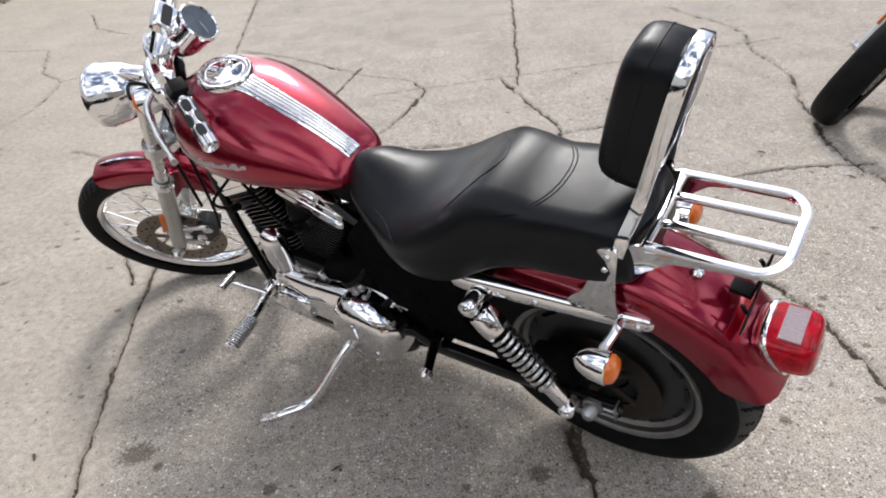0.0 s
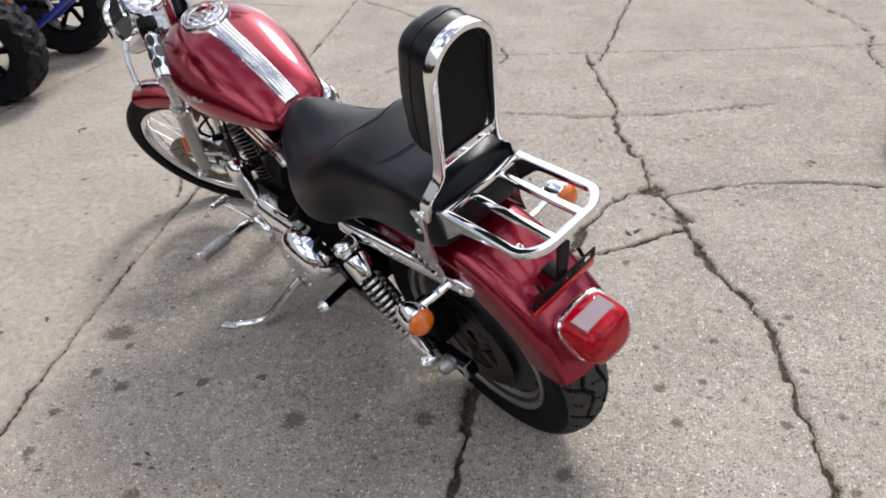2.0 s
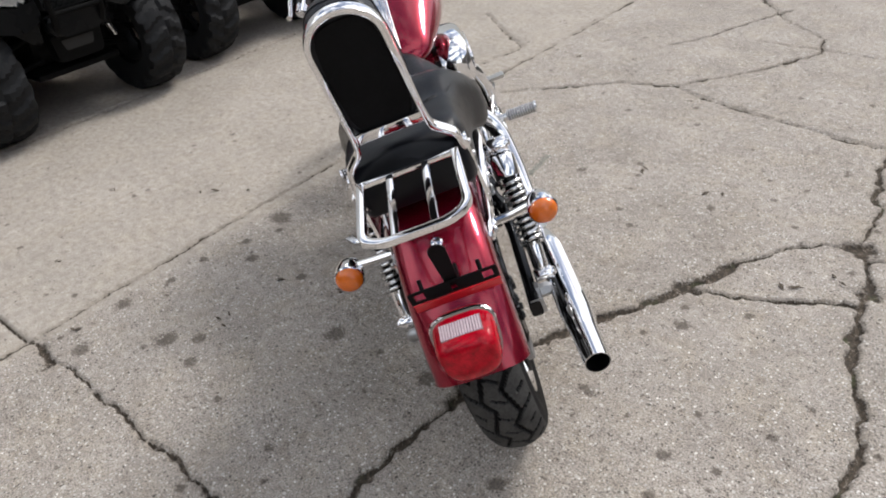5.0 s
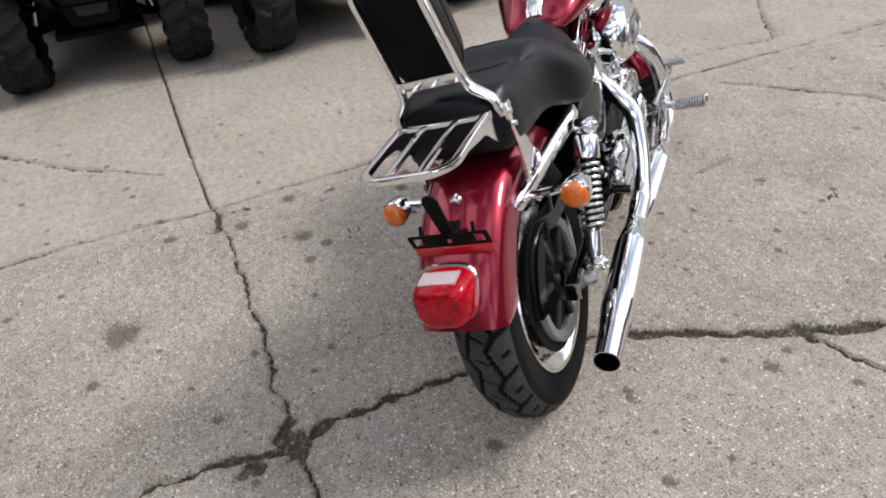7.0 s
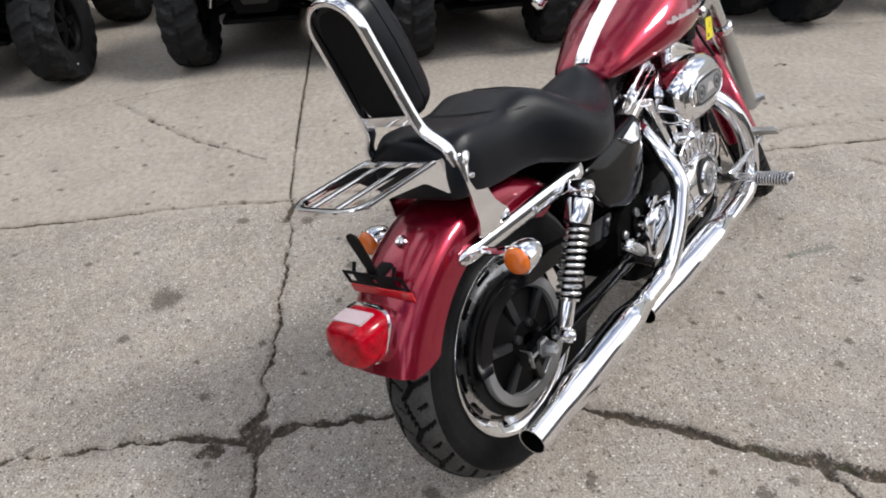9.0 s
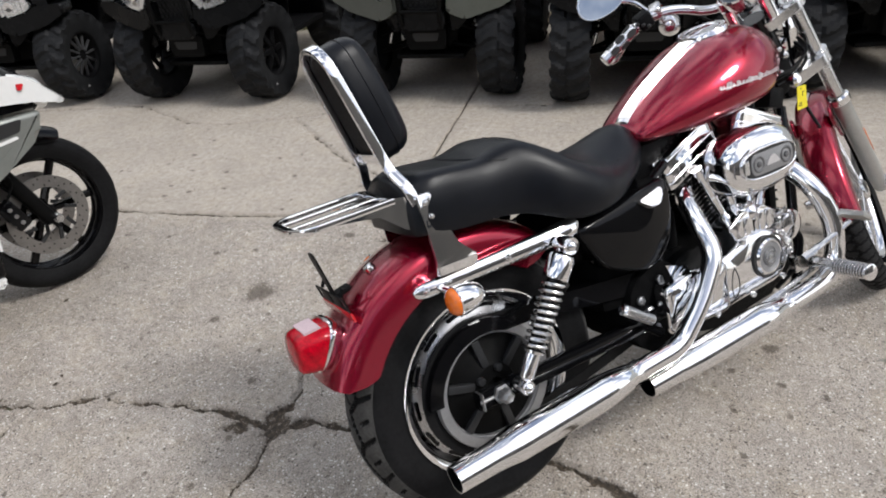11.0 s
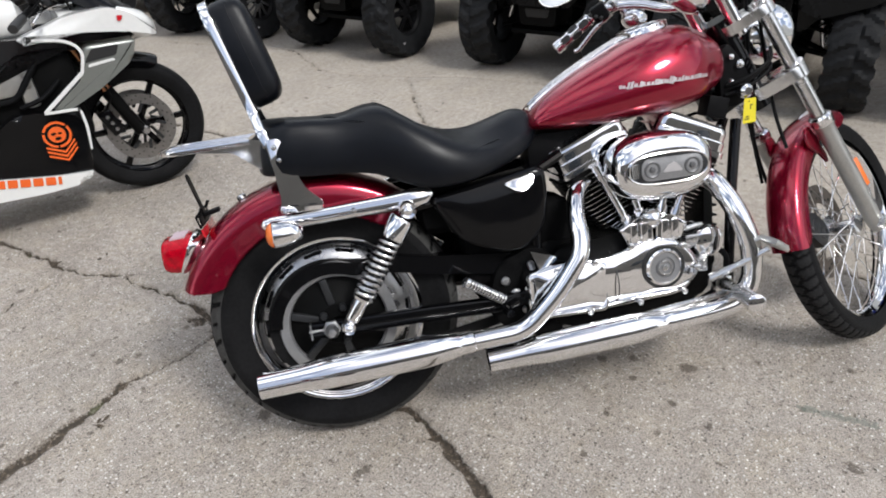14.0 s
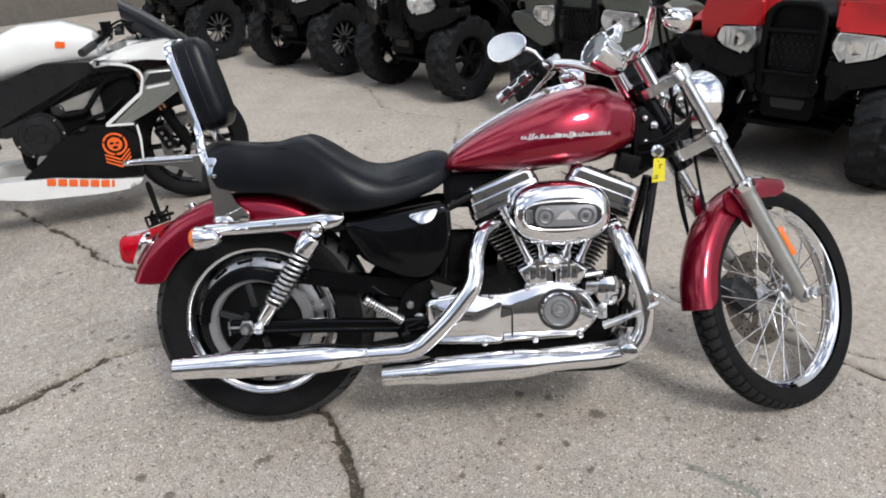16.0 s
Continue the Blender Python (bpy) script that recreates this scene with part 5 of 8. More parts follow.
# oil filter housing and oil pump bits ahead of the gear case
bm = bmesh.new()
lathe(bm, [(0.044, -0.02), (0.044, 0.05), (0.040, 0.058), (0.030, 0.062), (0.0, 0.064)], 28, side_right(1.012, -0.085, 0.402))
of = part("oil_filter", bm, CHROME, bike, "chrome oil filter and housing")
bm = bmesh.new()
box(bm, (0.045, 0.03, 0.05), side_right(0.965, -0.12, 0.415), 0.008)
box(bm, (0.03, 0.045, 0.03), side_right(0.990, -0.135, 0.345), 0.010)
rod(bm, (0.945, -0.13, 0.395), (0.99, -0.13, 0.42), 0.014, 12)
rod(bm, (0.94, -0.148, 0.45), (0.99, -0.14, 0.455), 0.007, 10)
part("oil_fitting", bm, SATIN, of)

# air cleaner
AC = side_right(0.872, -0.104, 0.626)
bm = bmesh.new()
n = 48
rows = [(0.0, 0.94), (0.010, 0.985), (0.030, 1.0), (0.052, 0.985), (0.066, 0.945), (0.077, 0.87), (0.085, 0.76), (0.0895, 0.62), (0.0905, 0.50)]
base = oval(0.136, 0.088, n, 2.6)
loft(bm, [[AC @ Vector((u * (1 - (1 - k) * 0.64), v * k, d)) for u, v in base] for d, k in rows], caps=True)
cleaner = part("air_cleaner", bm, CHROME, bike, "oval chrome air cleaner cover")
bm = bmesh.new()
slab(bm, oval(0.103, 0.037, 48, 2.8), AC @ Matrix.Translation((0, 0, 0.084)), 0.009, 0.003, 2)
part("insert", bm, GUNMETAL, cleaner, "dark recess with grey plate and chrome emblem")
bm = bmesh.new()
sweep(bm, [AC @ Vector((u, v, 0.0925)) for u, v in oval(0.104, 0.038, 56, 2.8)], 0.0032, 8, closed=True)
part("insert_rim", bm, CHROME, cleaner, "chrome rim round the recess")
bm = bmesh.new()
slab(bm, rounded([(-0.072, -0.028), (0.090, -0.028), (0.090, 0.028), (-0.072, 0.028)], 0.028, 8), AC @ Matrix.Translation((0, 0, 0.0905)), 0.0042, 0.0012, 2)
part("insert_plate", bm, PULLEY, cleaner, "grey plate with two dished screws")
bm = bmesh.new()
slab(bm, rounded([(-0.096, -0.018), (-0.078, -0.018), (-0.078, 0.018), (-0.096, 0.018)], 0.004, 3), AC @ Matrix.Translation((0, 0, 0.0905)), 0.0040, 0.001, 1)
part("insert_mark", bm, SATIN, cleaner)
for u in (-0.044, 0.062):
    bm = bmesh.new()
    lathe(bm, [(0.021, 0.094), (0.022, 0.0955), (0.019, 0.0965), (0.011, 0.0935), (0.008, 0.0935), (0.007, 0.098), (0.0, 0.099)], 28, AC @ Matrix.Translation((u, 0, 0)))
    part("screw_dish", bm, GREY_METAL, cleaner)
# pale silver colour replaces the bright reflection of a chrome emblem
bm = bmesh.new()
slab(bm, rounded([(-0.027, -0.010), (0.027, -0.010), (0.018, 0.002), (0.006, 0.014), (-0.012, 0.008)], 0.004), AC @ Matrix.Translation((0.009, 0, 0.0945)), 0.003, 0.001, 1)
part("emblem", bm, WHITE_PRINT, cleaner, "plain chrome emblem, its bright reflection put in as pale silver")
bm = bmesh.new()
lathe(bm, [(0.05, 0.0), (0.05, 0.10)], 24, side_right(0.852, -0.06, 0.630))
box(bm, (0.09, 0.10, 0.10), Matrix.Translation((0.865, -0.03, 0.60)), 0.01)
part("carburettor", bm, BLACK_CRINKLE, bike, "black carburettor")

# exhaust
def pipe(pts, r, n=18, f=0.06):
    bm = bmesh.new()
    sweep(bm, fillet(pts, f, 8), r, n)
    return bm


def muffler(a, b, name_label):
    a, b = Vector(a), Vector(b)
    L = (b - a).length
    m = along(a, b)
    bm = bmesh.new()
    lathe(bm, [(0.0235, 0.0), (0.0275, 0.004), (0.0275, 0.036), (0.0300, 0.040), (0.0385, 0.105), (0.0400, 0.125), (0.0400, L * 0.55), (0.0390, L * 0.70), (0.0330, L * 0.80), (0.0320, L * 0.82), (0.0300, L), (0.0280, L), (0.0270, L - 0.06)], 36, m)
    mu = part("muffler", bm, CHROME, bike, name_label)
    b2 = bmesh.new()
    lathe(b2, [(0.0268, L - 0.002), (0.0265, L - 0.07), (0.0, L - 0.08)], 24, m)
    part("bore", b2, BLACK_CRINKLE, mu)
    return mu


YA, YB = -0.208, -0.212
bm = pipe([(0.725, -0.050, 0.595), (0.668, -0.090, 0.580), (0.640, -0.150, 0.525), (0.640, -0.196, 0.452), (0.561, YA, 0.353), (0.472, YA, 0.270), (0.30, YA, 0.264)], 0.0245, f=0.045)
part("exhaust_pipe", bm, CHROME, bike, "chrome rear cylinder exhaust pipe")
bm = pipe([(1.030, -0.060, 0.575), (1.035, -0.120, 0.565), (1.058, -0.185, 0.500), (1.090, YB, 0.400), (1.088, YB, 0.295), (1.045, YB, 0.246), (0.97, YB, 0.236), (0.855, YB, 0.230)], 0.0265)
part("exhaust_pipe", bm, CHROME, bike, "chrome front cylinder exhaust pipe")
muffler((0.34, YA, 0.266), (-0.185, YA - 0.005, 0.247), "chrome tapered muffler")
muffler((0.875, YB, 0.231), (0.376, YB + 0.032, 0.195), "chrome tapered muffler")
bm = bmesh.new()
rod(bm, (0.60, -0.205, 0.235), (1.04, -0.175, 0.265), 0.008, 10)
part("brake_rod", bm, SATIN, bike, "polished brake linkage rod")

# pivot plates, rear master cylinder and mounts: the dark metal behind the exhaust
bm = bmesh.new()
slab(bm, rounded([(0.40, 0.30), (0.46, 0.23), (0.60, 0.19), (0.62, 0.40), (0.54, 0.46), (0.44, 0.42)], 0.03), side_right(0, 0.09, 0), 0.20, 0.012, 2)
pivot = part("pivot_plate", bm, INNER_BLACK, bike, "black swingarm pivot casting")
for x, z, r in ((0.455, 0.375, 0.012), (0.480, 0.335, 0.016), (0.525, 0.410, 0.010), (0.505, 0.290, 0.011)):
    b = bmesh.new()
    lathe(b, [(0.0, 0.012), (r * 0.7, 0.011), (r, 0.007), (r, 0.0)], 12, side_right(x, -0.112, z))
    part("bolt", b, STEEL, pivot)
bm = bmesh.new()
slab(bm, [(0.515, 0.455), (0.585, 0.430), (0.545, 0.385)], side_right(0, -0.150, 0), 0.004)
part("heat_shield", bm, CHROME, pivot, "small bright triangular shield")

# foot controls
def ribbed_peg(a, b, r, parent, label, tipped=True):
    a, b = Vector(a), Vector(b)
    m = along(a, b)
    L = (b - a).length
    bm = bmesh.new()
    lathe(bm, [(0.0, 0.0), (r * 0.84, 0.0), (r * 0.84, L - 0.004), (0.0, L - 0.004)], 18, m)
    p = part("foot_peg", bm, GRIP_RUBBER, parent, label)
    k = int(L / 0.0085)
    b2 = bmesh.new()
    lathe(b2, [(r * 0.80, -0.0026), (r * 0.96, -0.0024), (r, -0.001), (r, 0.001), (r * 0.96, 0.0024), (r * 0.80, 0.0026)], 18)
    ring = finish("rib", b2, SATIN)
    for i in range(k):
        part("rib", ring, None, p, m=m @ Matrix.Translation((0, 0, 0.004 + (L - 0.014) * i / max(1, k - 1))))
    b2 = bmesh.new()
    lathe(b2, [(r * 0.8, L - 0.008), (r * 1.02, L - 0.007), (r * 1.02, L - 0.002), (r * 0.8, L), (0.0, L + 0.001)], 20, m)
    part("end_cap", b2, CHROME, p)
    return p


for s, inner, outer in ((1, (0.966, 0.262, 0.334), (0.944, 0.372, 0.344)), (-1, (1.028, -0.250, 0.292), (1.008, -0.358, 0.298))):
    yb = 0.10 * s
    bm = bmesh.new()
    sweep(bm, fillet([(1.075, yb, 0.262), (1.035, yb + 0.07 * s, 0.290), inner], 0.03), [0.019] * 1 + [0.018] * 6 + [0.013] * 1, 14)
    box(bm, (0.05, 0.03, 0.05), Matrix.Translation((1.065, yb + 0.01 * s, 0.265)), 0.008)
    mount = part("peg_mount", bm, SATIN, bike, "polished forward control mount")
    ribbed_peg(inner, outer, 0.0215, bike, "ribbed chrome and rubber foot peg")
# brake pedal, right
bm = bmesh.new()
sweep(bm, spline([(0.984, -0.190, 0.318), (1.030, -0.207, 0.341), (1.076, -0.225, 0.366), (1.118, -0.240, 0.390)], 6), [0.011] * 7 + [0.009] * 6 + [0.008] * 6, 10)
pedal = part("brake_pedal", bm, SATIN, bike, "polished brake pedal")
bm = bmesh.new()
PM = Matrix.Translation((1.124, -0.250, 0.405)) @ Matrix.Rotation(radians(35), 4, "Y")
box(bm, (0.045, 0.075, 0.012), PM, 0.003)
for i in range(3):
    for j in range(5):
        box(bm, (0.010, 0.010, 0.004), PM @ Matrix.Translation((-0.014 + 0.014 * i, -0.028 + 0.014 * j, 0.008)), 0.001, 1)
part("pedal_pad", bm, SLIDER, pedal, "studded pedal pad")
# gear lever, left
bm = bmesh.new()
sweep(bm, spline([(1.03, 0.155, 0.305), (1.08, 0.175, 0.335), (1.125, 0.195, 0.365)], 6), 0.007, 10)
lever = part("gear_lever", bm, SATIN, bike, "polished gear lever")
ribbed_peg((1.118, 0.165, 0.367), (1.108, 0.235, 0.372), 0.0125, bike, "ribbed gear lever peg")
bm = bmesh.new()
rod(bm, (1.02, 0.15, 0.26), (0.74, 0.15, 0.235), 0.005, 8)
part("gear_rod", bm, STEEL, bike)

# left side: primary case
bm = bmesh.new()
o = rounded([(0.53, 0.33), (0.55, 0.27), (0.60, 0.245), (0.74, 0.262), (0.93, 0.280), (0.985, 0.33), (0.975, 0.395), (0.92, 0.430), (0.80, 0.430), (0.62, 0.440), (0.55, 0.42)], 0.04)
pillow(bm, [(-u, v) for u, v in o], side_left(0, 0.08, 0), 0.072, 0.022, 0.045)
primary = part("primary_cover", bm, CHROME, bike, "chrome primary drive cover")
bm = bmesh.new()
lathe(bm, [(0.112, -0.08), (0.112, -0.016), (0.108, 0.000), (0.099, 0.016), (0.086, 0.027), (0.074, 0.031), (0.072, 0.029), (0.045, 0.033), (0.0, 0.035)], 64, side_left(0.612, 0.172, 0.335))
part("clutch_cover", bm, CHROME, bike, "round chrome clutch cover")
bm = bmesh.new()
slab(bm, [(-u, v) for u, v in rounded([(0.80, 0.305), (0.92, 0.31), (0.95, 0.35), (0.90, 0.395), (0.80, 0.385)], 0.03)], side_left(0, 0.150, 0), 0.035, 0.018, 4)
part("primary_boss", bm, CHROME, primary)
for x, z in ((0.66, 0.425), (0.78, 0.415), (0.90, 0.415), (0.955, 0.365), (0.92, 0.295), (0.76, 0.275)):
    b = bmesh.new()
    lathe(b, [(0.0, 0.008), (0.006, 0.008), (0.008, 0.006), (0.009, 0.0)], 12, side_left(x, 0.140, z))
    part("bolt", b, SATIN, primary)
bm = bmesh.new()
sweep(bm, spline([(0.965, 0.100, 0.385), (0.90, 0.104, 0.428), (0.78, 0.104, 0.434), (0.64, 0.104, 0.450), (0.56, 0.104, 0.440), (0.50, 0.100, 0.400)], 6), 1.0, section=rounded([(-0.012, -0.005), (0.012, -0.005), (0.012, 0.005), (-0.012, 0.005)], 0.002, 2), up=(0, 0, 1))
flange = part("primary_flange", bm, SATIN, bike, "polished flange of the primary cover")
for x, z in ((0.945, 0.402), (0.865, 0.436), (0.775, 0.440), (0.69, 0.448), (0.60, 0.453), (0.525, 0.424)):
    b = bmesh.new()
    lathe(b, [(0.0, 0.012), (0.006, 0.012), (0.008, 0.009), (0.008, -0.012)], 12, side_left(x, 0.110, z))
    part("bolt", b, SATIN, flange)
# horn with its waterfall cover
bm = bmesh.new()
HM = Matrix.Translation((0.845, 0.150, 0.540)) @ Matrix.Rotation(radians(-12), 4, "Y")
rings = []
for z, w, d in ((-0.072, 0.024, 0.012), (-0.066, 0.030, 0.020), (-0.03, 0.034, 0.026), (0.03, 0.036, 0.028), (0.055, 0.033, 0.026), (0.068, 0.024, 0.020), (0.074, 0.012, 0.012)):
    rings.append([HM @ Vector((u, v, z)) for u, v in oval(w, d, 24, 2.6)])
loft(bm, rings)
part("horn_cover", bm, CHROME, bike, "chrome horn cover")
bm = bmesh.new()
rod(bm, (0.845, 0.06, 0.56), (0.845, 0.15, 0.56), 0.012, 10)
part("horn_stay", bm, BLACK_CRINKLE, bike)

# side stand, its foot on the ground
bm = bmesh.new()
foot = Vector((0.850, 0.405, 0.124))
sweep(bm, spline([(0.715, 0.125, 0.235), (0.745, 0.20, 0.195), (0.795, 0.325, 0.118), foot], 6), [0.016] * 12 + [0.014] * 7, 12)
stand = part("side_stand", bm, CHROME, bike, "chrome side stand")
bm = bmesh.new()
FM = Matrix.Translation((0.864, 0.420, 0.128)) @ Matrix.Rotation(radians(LEAN), 4, "X") @ Matrix.Rotation(radians(40), 4, "Z")
box(bm, (0.060, 0.030, 0.012), FM, 0.004)
part("stand_foot", bm, SATIN, stand)
# passenger peg, left and right
for s in (-1, 1):
    bm = bmesh.new()
    if s > 0:
        rod(bm, (0.43, 0.10, 0.33), (0.40, 0.150, 0.36), 0.014, 12)
        rod(bm, (0.41, 0.140, 0.355), (0.346, 0.250, 0.402), 0.012, 12)
    else:
        rod(bm, (0.43, -0.10, 0.33), (0.445, -0.185, 0.31), 0.012, 12)
    part("passenger_peg_stay", bm, BLACK_GLOSS, bike)
ribbed_peg((0.435, -0.165, 0.345), (0.335, -0.185, 0.415), 0.014, bike, "folded chrome passenger peg")
bm = bmesh.new()
lathe(bm, [(0.0, 0.010), (0.011, 0.008), (0.017, 0.0), (0.017, -0.012)], 16, side_left(0.346, 0.258, 0.402))
part("peg_end", bm, CHROME, bike, "chrome passenger peg end")
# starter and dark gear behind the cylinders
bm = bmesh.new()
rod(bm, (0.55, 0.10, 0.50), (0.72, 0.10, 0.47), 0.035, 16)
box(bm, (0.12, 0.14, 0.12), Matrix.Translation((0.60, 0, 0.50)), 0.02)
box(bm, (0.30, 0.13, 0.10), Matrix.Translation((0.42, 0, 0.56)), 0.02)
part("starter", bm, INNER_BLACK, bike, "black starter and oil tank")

# spark plugs and leads on the left, oil hoses
for m, dx in ((m_rear, -0.01), (m_front, 0.01)):
    bm = bmesh.new()
    rod(bm, m @ Vector((dx, 0.070, 0.285)), m @ Vector((dx, 0.112, 0.300)), 0.009, 10)
    plug = part("spark_plug", bm, STEEL, bike, "steel spark plug")
    bm = bmesh.new()
    a = m @ Vector((dx, 0.105, 0.298))
    rod(bm, a, a + Vector((0.0, 0.028, 0.012)), 0.011, 10)
    sweep(bm, spline([a + Vector((0, 0.025, 0.010)), a + Vector((0.02, 0.045, 0.05)), Vector((1.0, 0.06, 0.70)), Vector((1.05, -0.02, 0.73))], 7), 0.0042, 8)
    part("lead", bm, BLACK_PLASTIC, plug, "black plug cap and lead")
for pts in (((0.62, 0.10, 0.47), (0.60, 0.135, 0.44), (0.56, 0.14, 0.42), (0.52, 0.11, 0.45)), ((0.70, 0.11, 0.45), (0.64, 0.14, 0.47), (0.58, 0.13, 0.52), (0.55, 0.10, 0.58))):
    bm = bmesh.new()
    sweep(bm, spline(pts, 7), 0.007, 10)
    part("oil_hose", bm, RUBBER, bike, "black oil hose")
for x, z in ((0.64, 0.455), (0.605, 0.47)):
    bm = bmesh.new()
    lathe(bm, [(0.0, 0.012), (0.010, 0.011), (0.014, 0.004), (0.014, -0.02)], 16, side_left(x, 0.13, z))
    part("hose_union", bm, STEEL, bike, "steel hose union")
for i in range(3):
    a = radians(90 + 120 * i)
    bm = bmesh.new()
    lathe(bm, [(0.0, 0.005), (0.005, 0.0045), (0.007, 0.0)], 10, side_left(0.612 + 0.058 * math.cos(a), 0.203, 0.335 + 0.058 * math.sin(a)))
    part("bolt", bm, SATIN, bike)
# seam between the two halves of the gear case, and an oil line to the filter
bm = bmesh.new()
sweep(bm, spline([(0.735, -0.125, 0.262), (0.737, -0.172, 0.30), (0.737, -0.174, 0.36), (0.735, -0.130, 0.415)], 6), 0.0016, 6)
part("case_seam", bm, BLACK_PRINT, gear)
bm = bmesh.new()
sweep(bm, spline([(1.045, -0.10, 0.38), (1.075, -0.12, 0.34), (1.06, -0.11, 0.26), (0.98, -0.10, 0.215)], 7), 0.008, 10)
part("oil_hose", bm, RUBBER, bike, "black oil hose")

# ---- front end, steered to its left stop ----
HEAD = Matrix.Translation((1.2444, 0, 0.767)) @ Matrix.Rotation(radians(-30.6), 4, "Y") @ Matrix.Rotation(radians(33), 4, "Z")
BARS = Matrix.Translation((1.243, 0, 0.746)) @ Matrix.Rotation(radians(-30), 4, "Y") @ Matrix.Rotation(radians(37), 4, "Z")
FO = 0.05
for s in (-1, 1):
    bm = bmesh.new()
    lathe(bm, [(0.0, 0.232), (0.010, 0.231), (0.012, 0.222), (0.019, 0.220), (0.0195, 0.212), (0.0195, -0.20)], 24, HEAD @ Matrix.Translation((FO, 0.09 * s, 0)))
    tube_ob = part("fork_tube", bm, SATIN, bike, "polished fork tube")
    bm = bmesh.new()
    lathe(bm, [(0.021, -0.150), (0.025, -0.152), (0.029, -0.160), (0.030, -0.178), (0.0255, -0.190), (0.0245, -0.20), (0.0240, -0.485), (0.0225, -0.545), (0.018, -0.562), (0.0, -0.565)], 24, HEAD @ Matrix.Translation((FO, 0.09 * s, 0)))
    sl = part("fork_slider", bm, SLIDER, bike, "silver fork slider")
    bm = bmesh.new()
    lathe(bm, [(0.0245, -0.150), (0.0305, -0.156), (0.031, -0.176), (0.026, -0.186)], 24, HEAD @ Matrix.Translation((FO, 0.09 * s, 0)))
    part("dust_cap", bm, CHROME, sl)
    bm = bmesh.new()
    box(bm, (0.024, 0.008, 0.095), HEAD @ Matrix.Translation((FO + 0.022, 0.09 * s + 0.016 * s, -0.375)) @ Matrix.Rotation(radians(25 * s), 4, "Z"), 0.003)
    part("reflector", bm, ORANGE, sl, "long amber reflector")
    bm = bmesh.new()
    lathe(bm, [(0.0, 0.022 * s), (0.012, 0.022 * s), (0.016, 0.016 * s), (0.016, 0.0), (0.022, -0.002 * s), (0.022, -0.02 * s)], 6 if s < 0 else 18, HEAD @ Matrix.Translation((FO, 0.118 * s, -0.540)) @ YAX)
    part("axle_nut", bm, SATIN, sl)
# triple clamps
bm = bmesh.new()
for z, h in ((0.198, 0.028), (0.0, 0.034)):
    slab(bm, rounded([(-0.035, -0.03), (0.02, -0.113), (0.075, -0.116), (0.080, -0.070), (0.045, -0.03), (0.045, 0.03), (0.080, 0.070), (0.075, 0.116), (0.02, 0.113), (-0.035, 0.03)], 0.02), HEAD @ Matrix.Translation((0, 0, z - h / 2)), h, 0.004, 2)
    for s in (-1, 1):
        lathe(bm, [(0.020, -h * 0.6), (0.030, -h * 0.6), (0.030, h * 0.6), (0.020, h * 0.6)], 24, HEAD @ Matrix.Translation((FO, 0.09 * s, z)))
clamps = part("fork_clamp", bm, SATIN, bike, "polished triple clamps")

# front wheel
FW = HEAD @ Matrix.Translation((FO - 0.005, 0, -0.540))
bm = bmesh.new()
lathe(bm, [(0.262, -0.024), (0.275, -0.028), (0.278, -0.025), (0.270, -0.021), (0.258, -0.017), (0.252, -0.006), (0.252, 0.006), (0.258, 0.017), (0.270, 0.021), (0.278, 0.025), (0.275, 0.028), (0.262, 0.024), (0.252, 0.016), (0.247, 0.0), (0.252, -0.016), (0.262, -0.024)], 80, YAX)
front_wheel = part("front_wheel", bm, CHROME, bike, "chrome wire-spoked front wheel", m=FW)
part("tyre", tyre(0.333, 0.043, 0.270, tread_front, 64, 0.004, n=512, across=30, top=TREAD_DARK), RUBBER, front_wheel, "black rubber front tyre")
bm = bmesh.new()
lathe(bm, [(0.0, -0.055), (0.022, -0.055), (0.034, -0.048), (0.036, -0.040), (0.024, -0.034), (0.022, 0.030), (0.045, 0.034), (0.045, 0.042), (0.022, 0.050), (0.0, 0.050)], 36, YAX)
part("hub", bm, SATIN, front_wheel, "polished hub")
b = bmesh.new()
rod(b, (0, 0, 0), (0, 0, 1), 0.0016, 6)
spoke = finish("spoke", b, CHROME)
for i in range(40):
    a0 = 2 * math.pi * i / 40
    sg = 1 if i % 2 else -1
    tw = radians(52) * (1 if (i // 2) % 2 else -1)
    p = YAX @ Vector((0.033 * math.cos(a0 + tw), 0.033 * math.sin(a0 + tw), 0.040 * sg))
    q = YAX @ Vector((0.255 * math.cos(a0), 0.255 * math.sin(a0), 0.006 * sg))
    part("spoke", spoke, None, front_wheel, m=along(p, q) @ Matrix.Diagonal((1, 1, (q - p).length, 1)))
bm = bmesh.new()
lathe(bm, [(0.088, 0.056), (0.146, 0.056), (0.146, 0.061), (0.088, 0.061), (0.088, 0.056)], 64, YAX)
for i in range(5):
    box(bm, (0.06, 0.022, 0.005), YAX @ Matrix.Rotation(2 * math.pi * i / 5, 4, "Z") @ Matrix.Translation((0.066, 0, 0.0585)), 0.002)
part("brake_disc", bm, FRONT_DISC, front_wheel, "worn steel brake disc with holes")
b = bmesh.new()
rod(b, (0, 0, 0.0555), (0, 0, 0.0625), 0.0045, 8)
hole = finish("disc_hole", b, BLACK_PRINT)
for i in range(36):
    a = 2 * math.pi * i / 36
    r = 0.104 + 0.013 * (i % 3)
    part("disc_hole", hole, None, front_wheel, m=YAX @ Matrix.Translation((r * math.cos(a), r * math.sin(a), 0)))
bm = bmesh.new()
CM = HEAD @ Matrix.Translation((FO - 0.088, 0.068, -0.470)) @ Matrix.Rotation(radians(-22), 4, "Y")
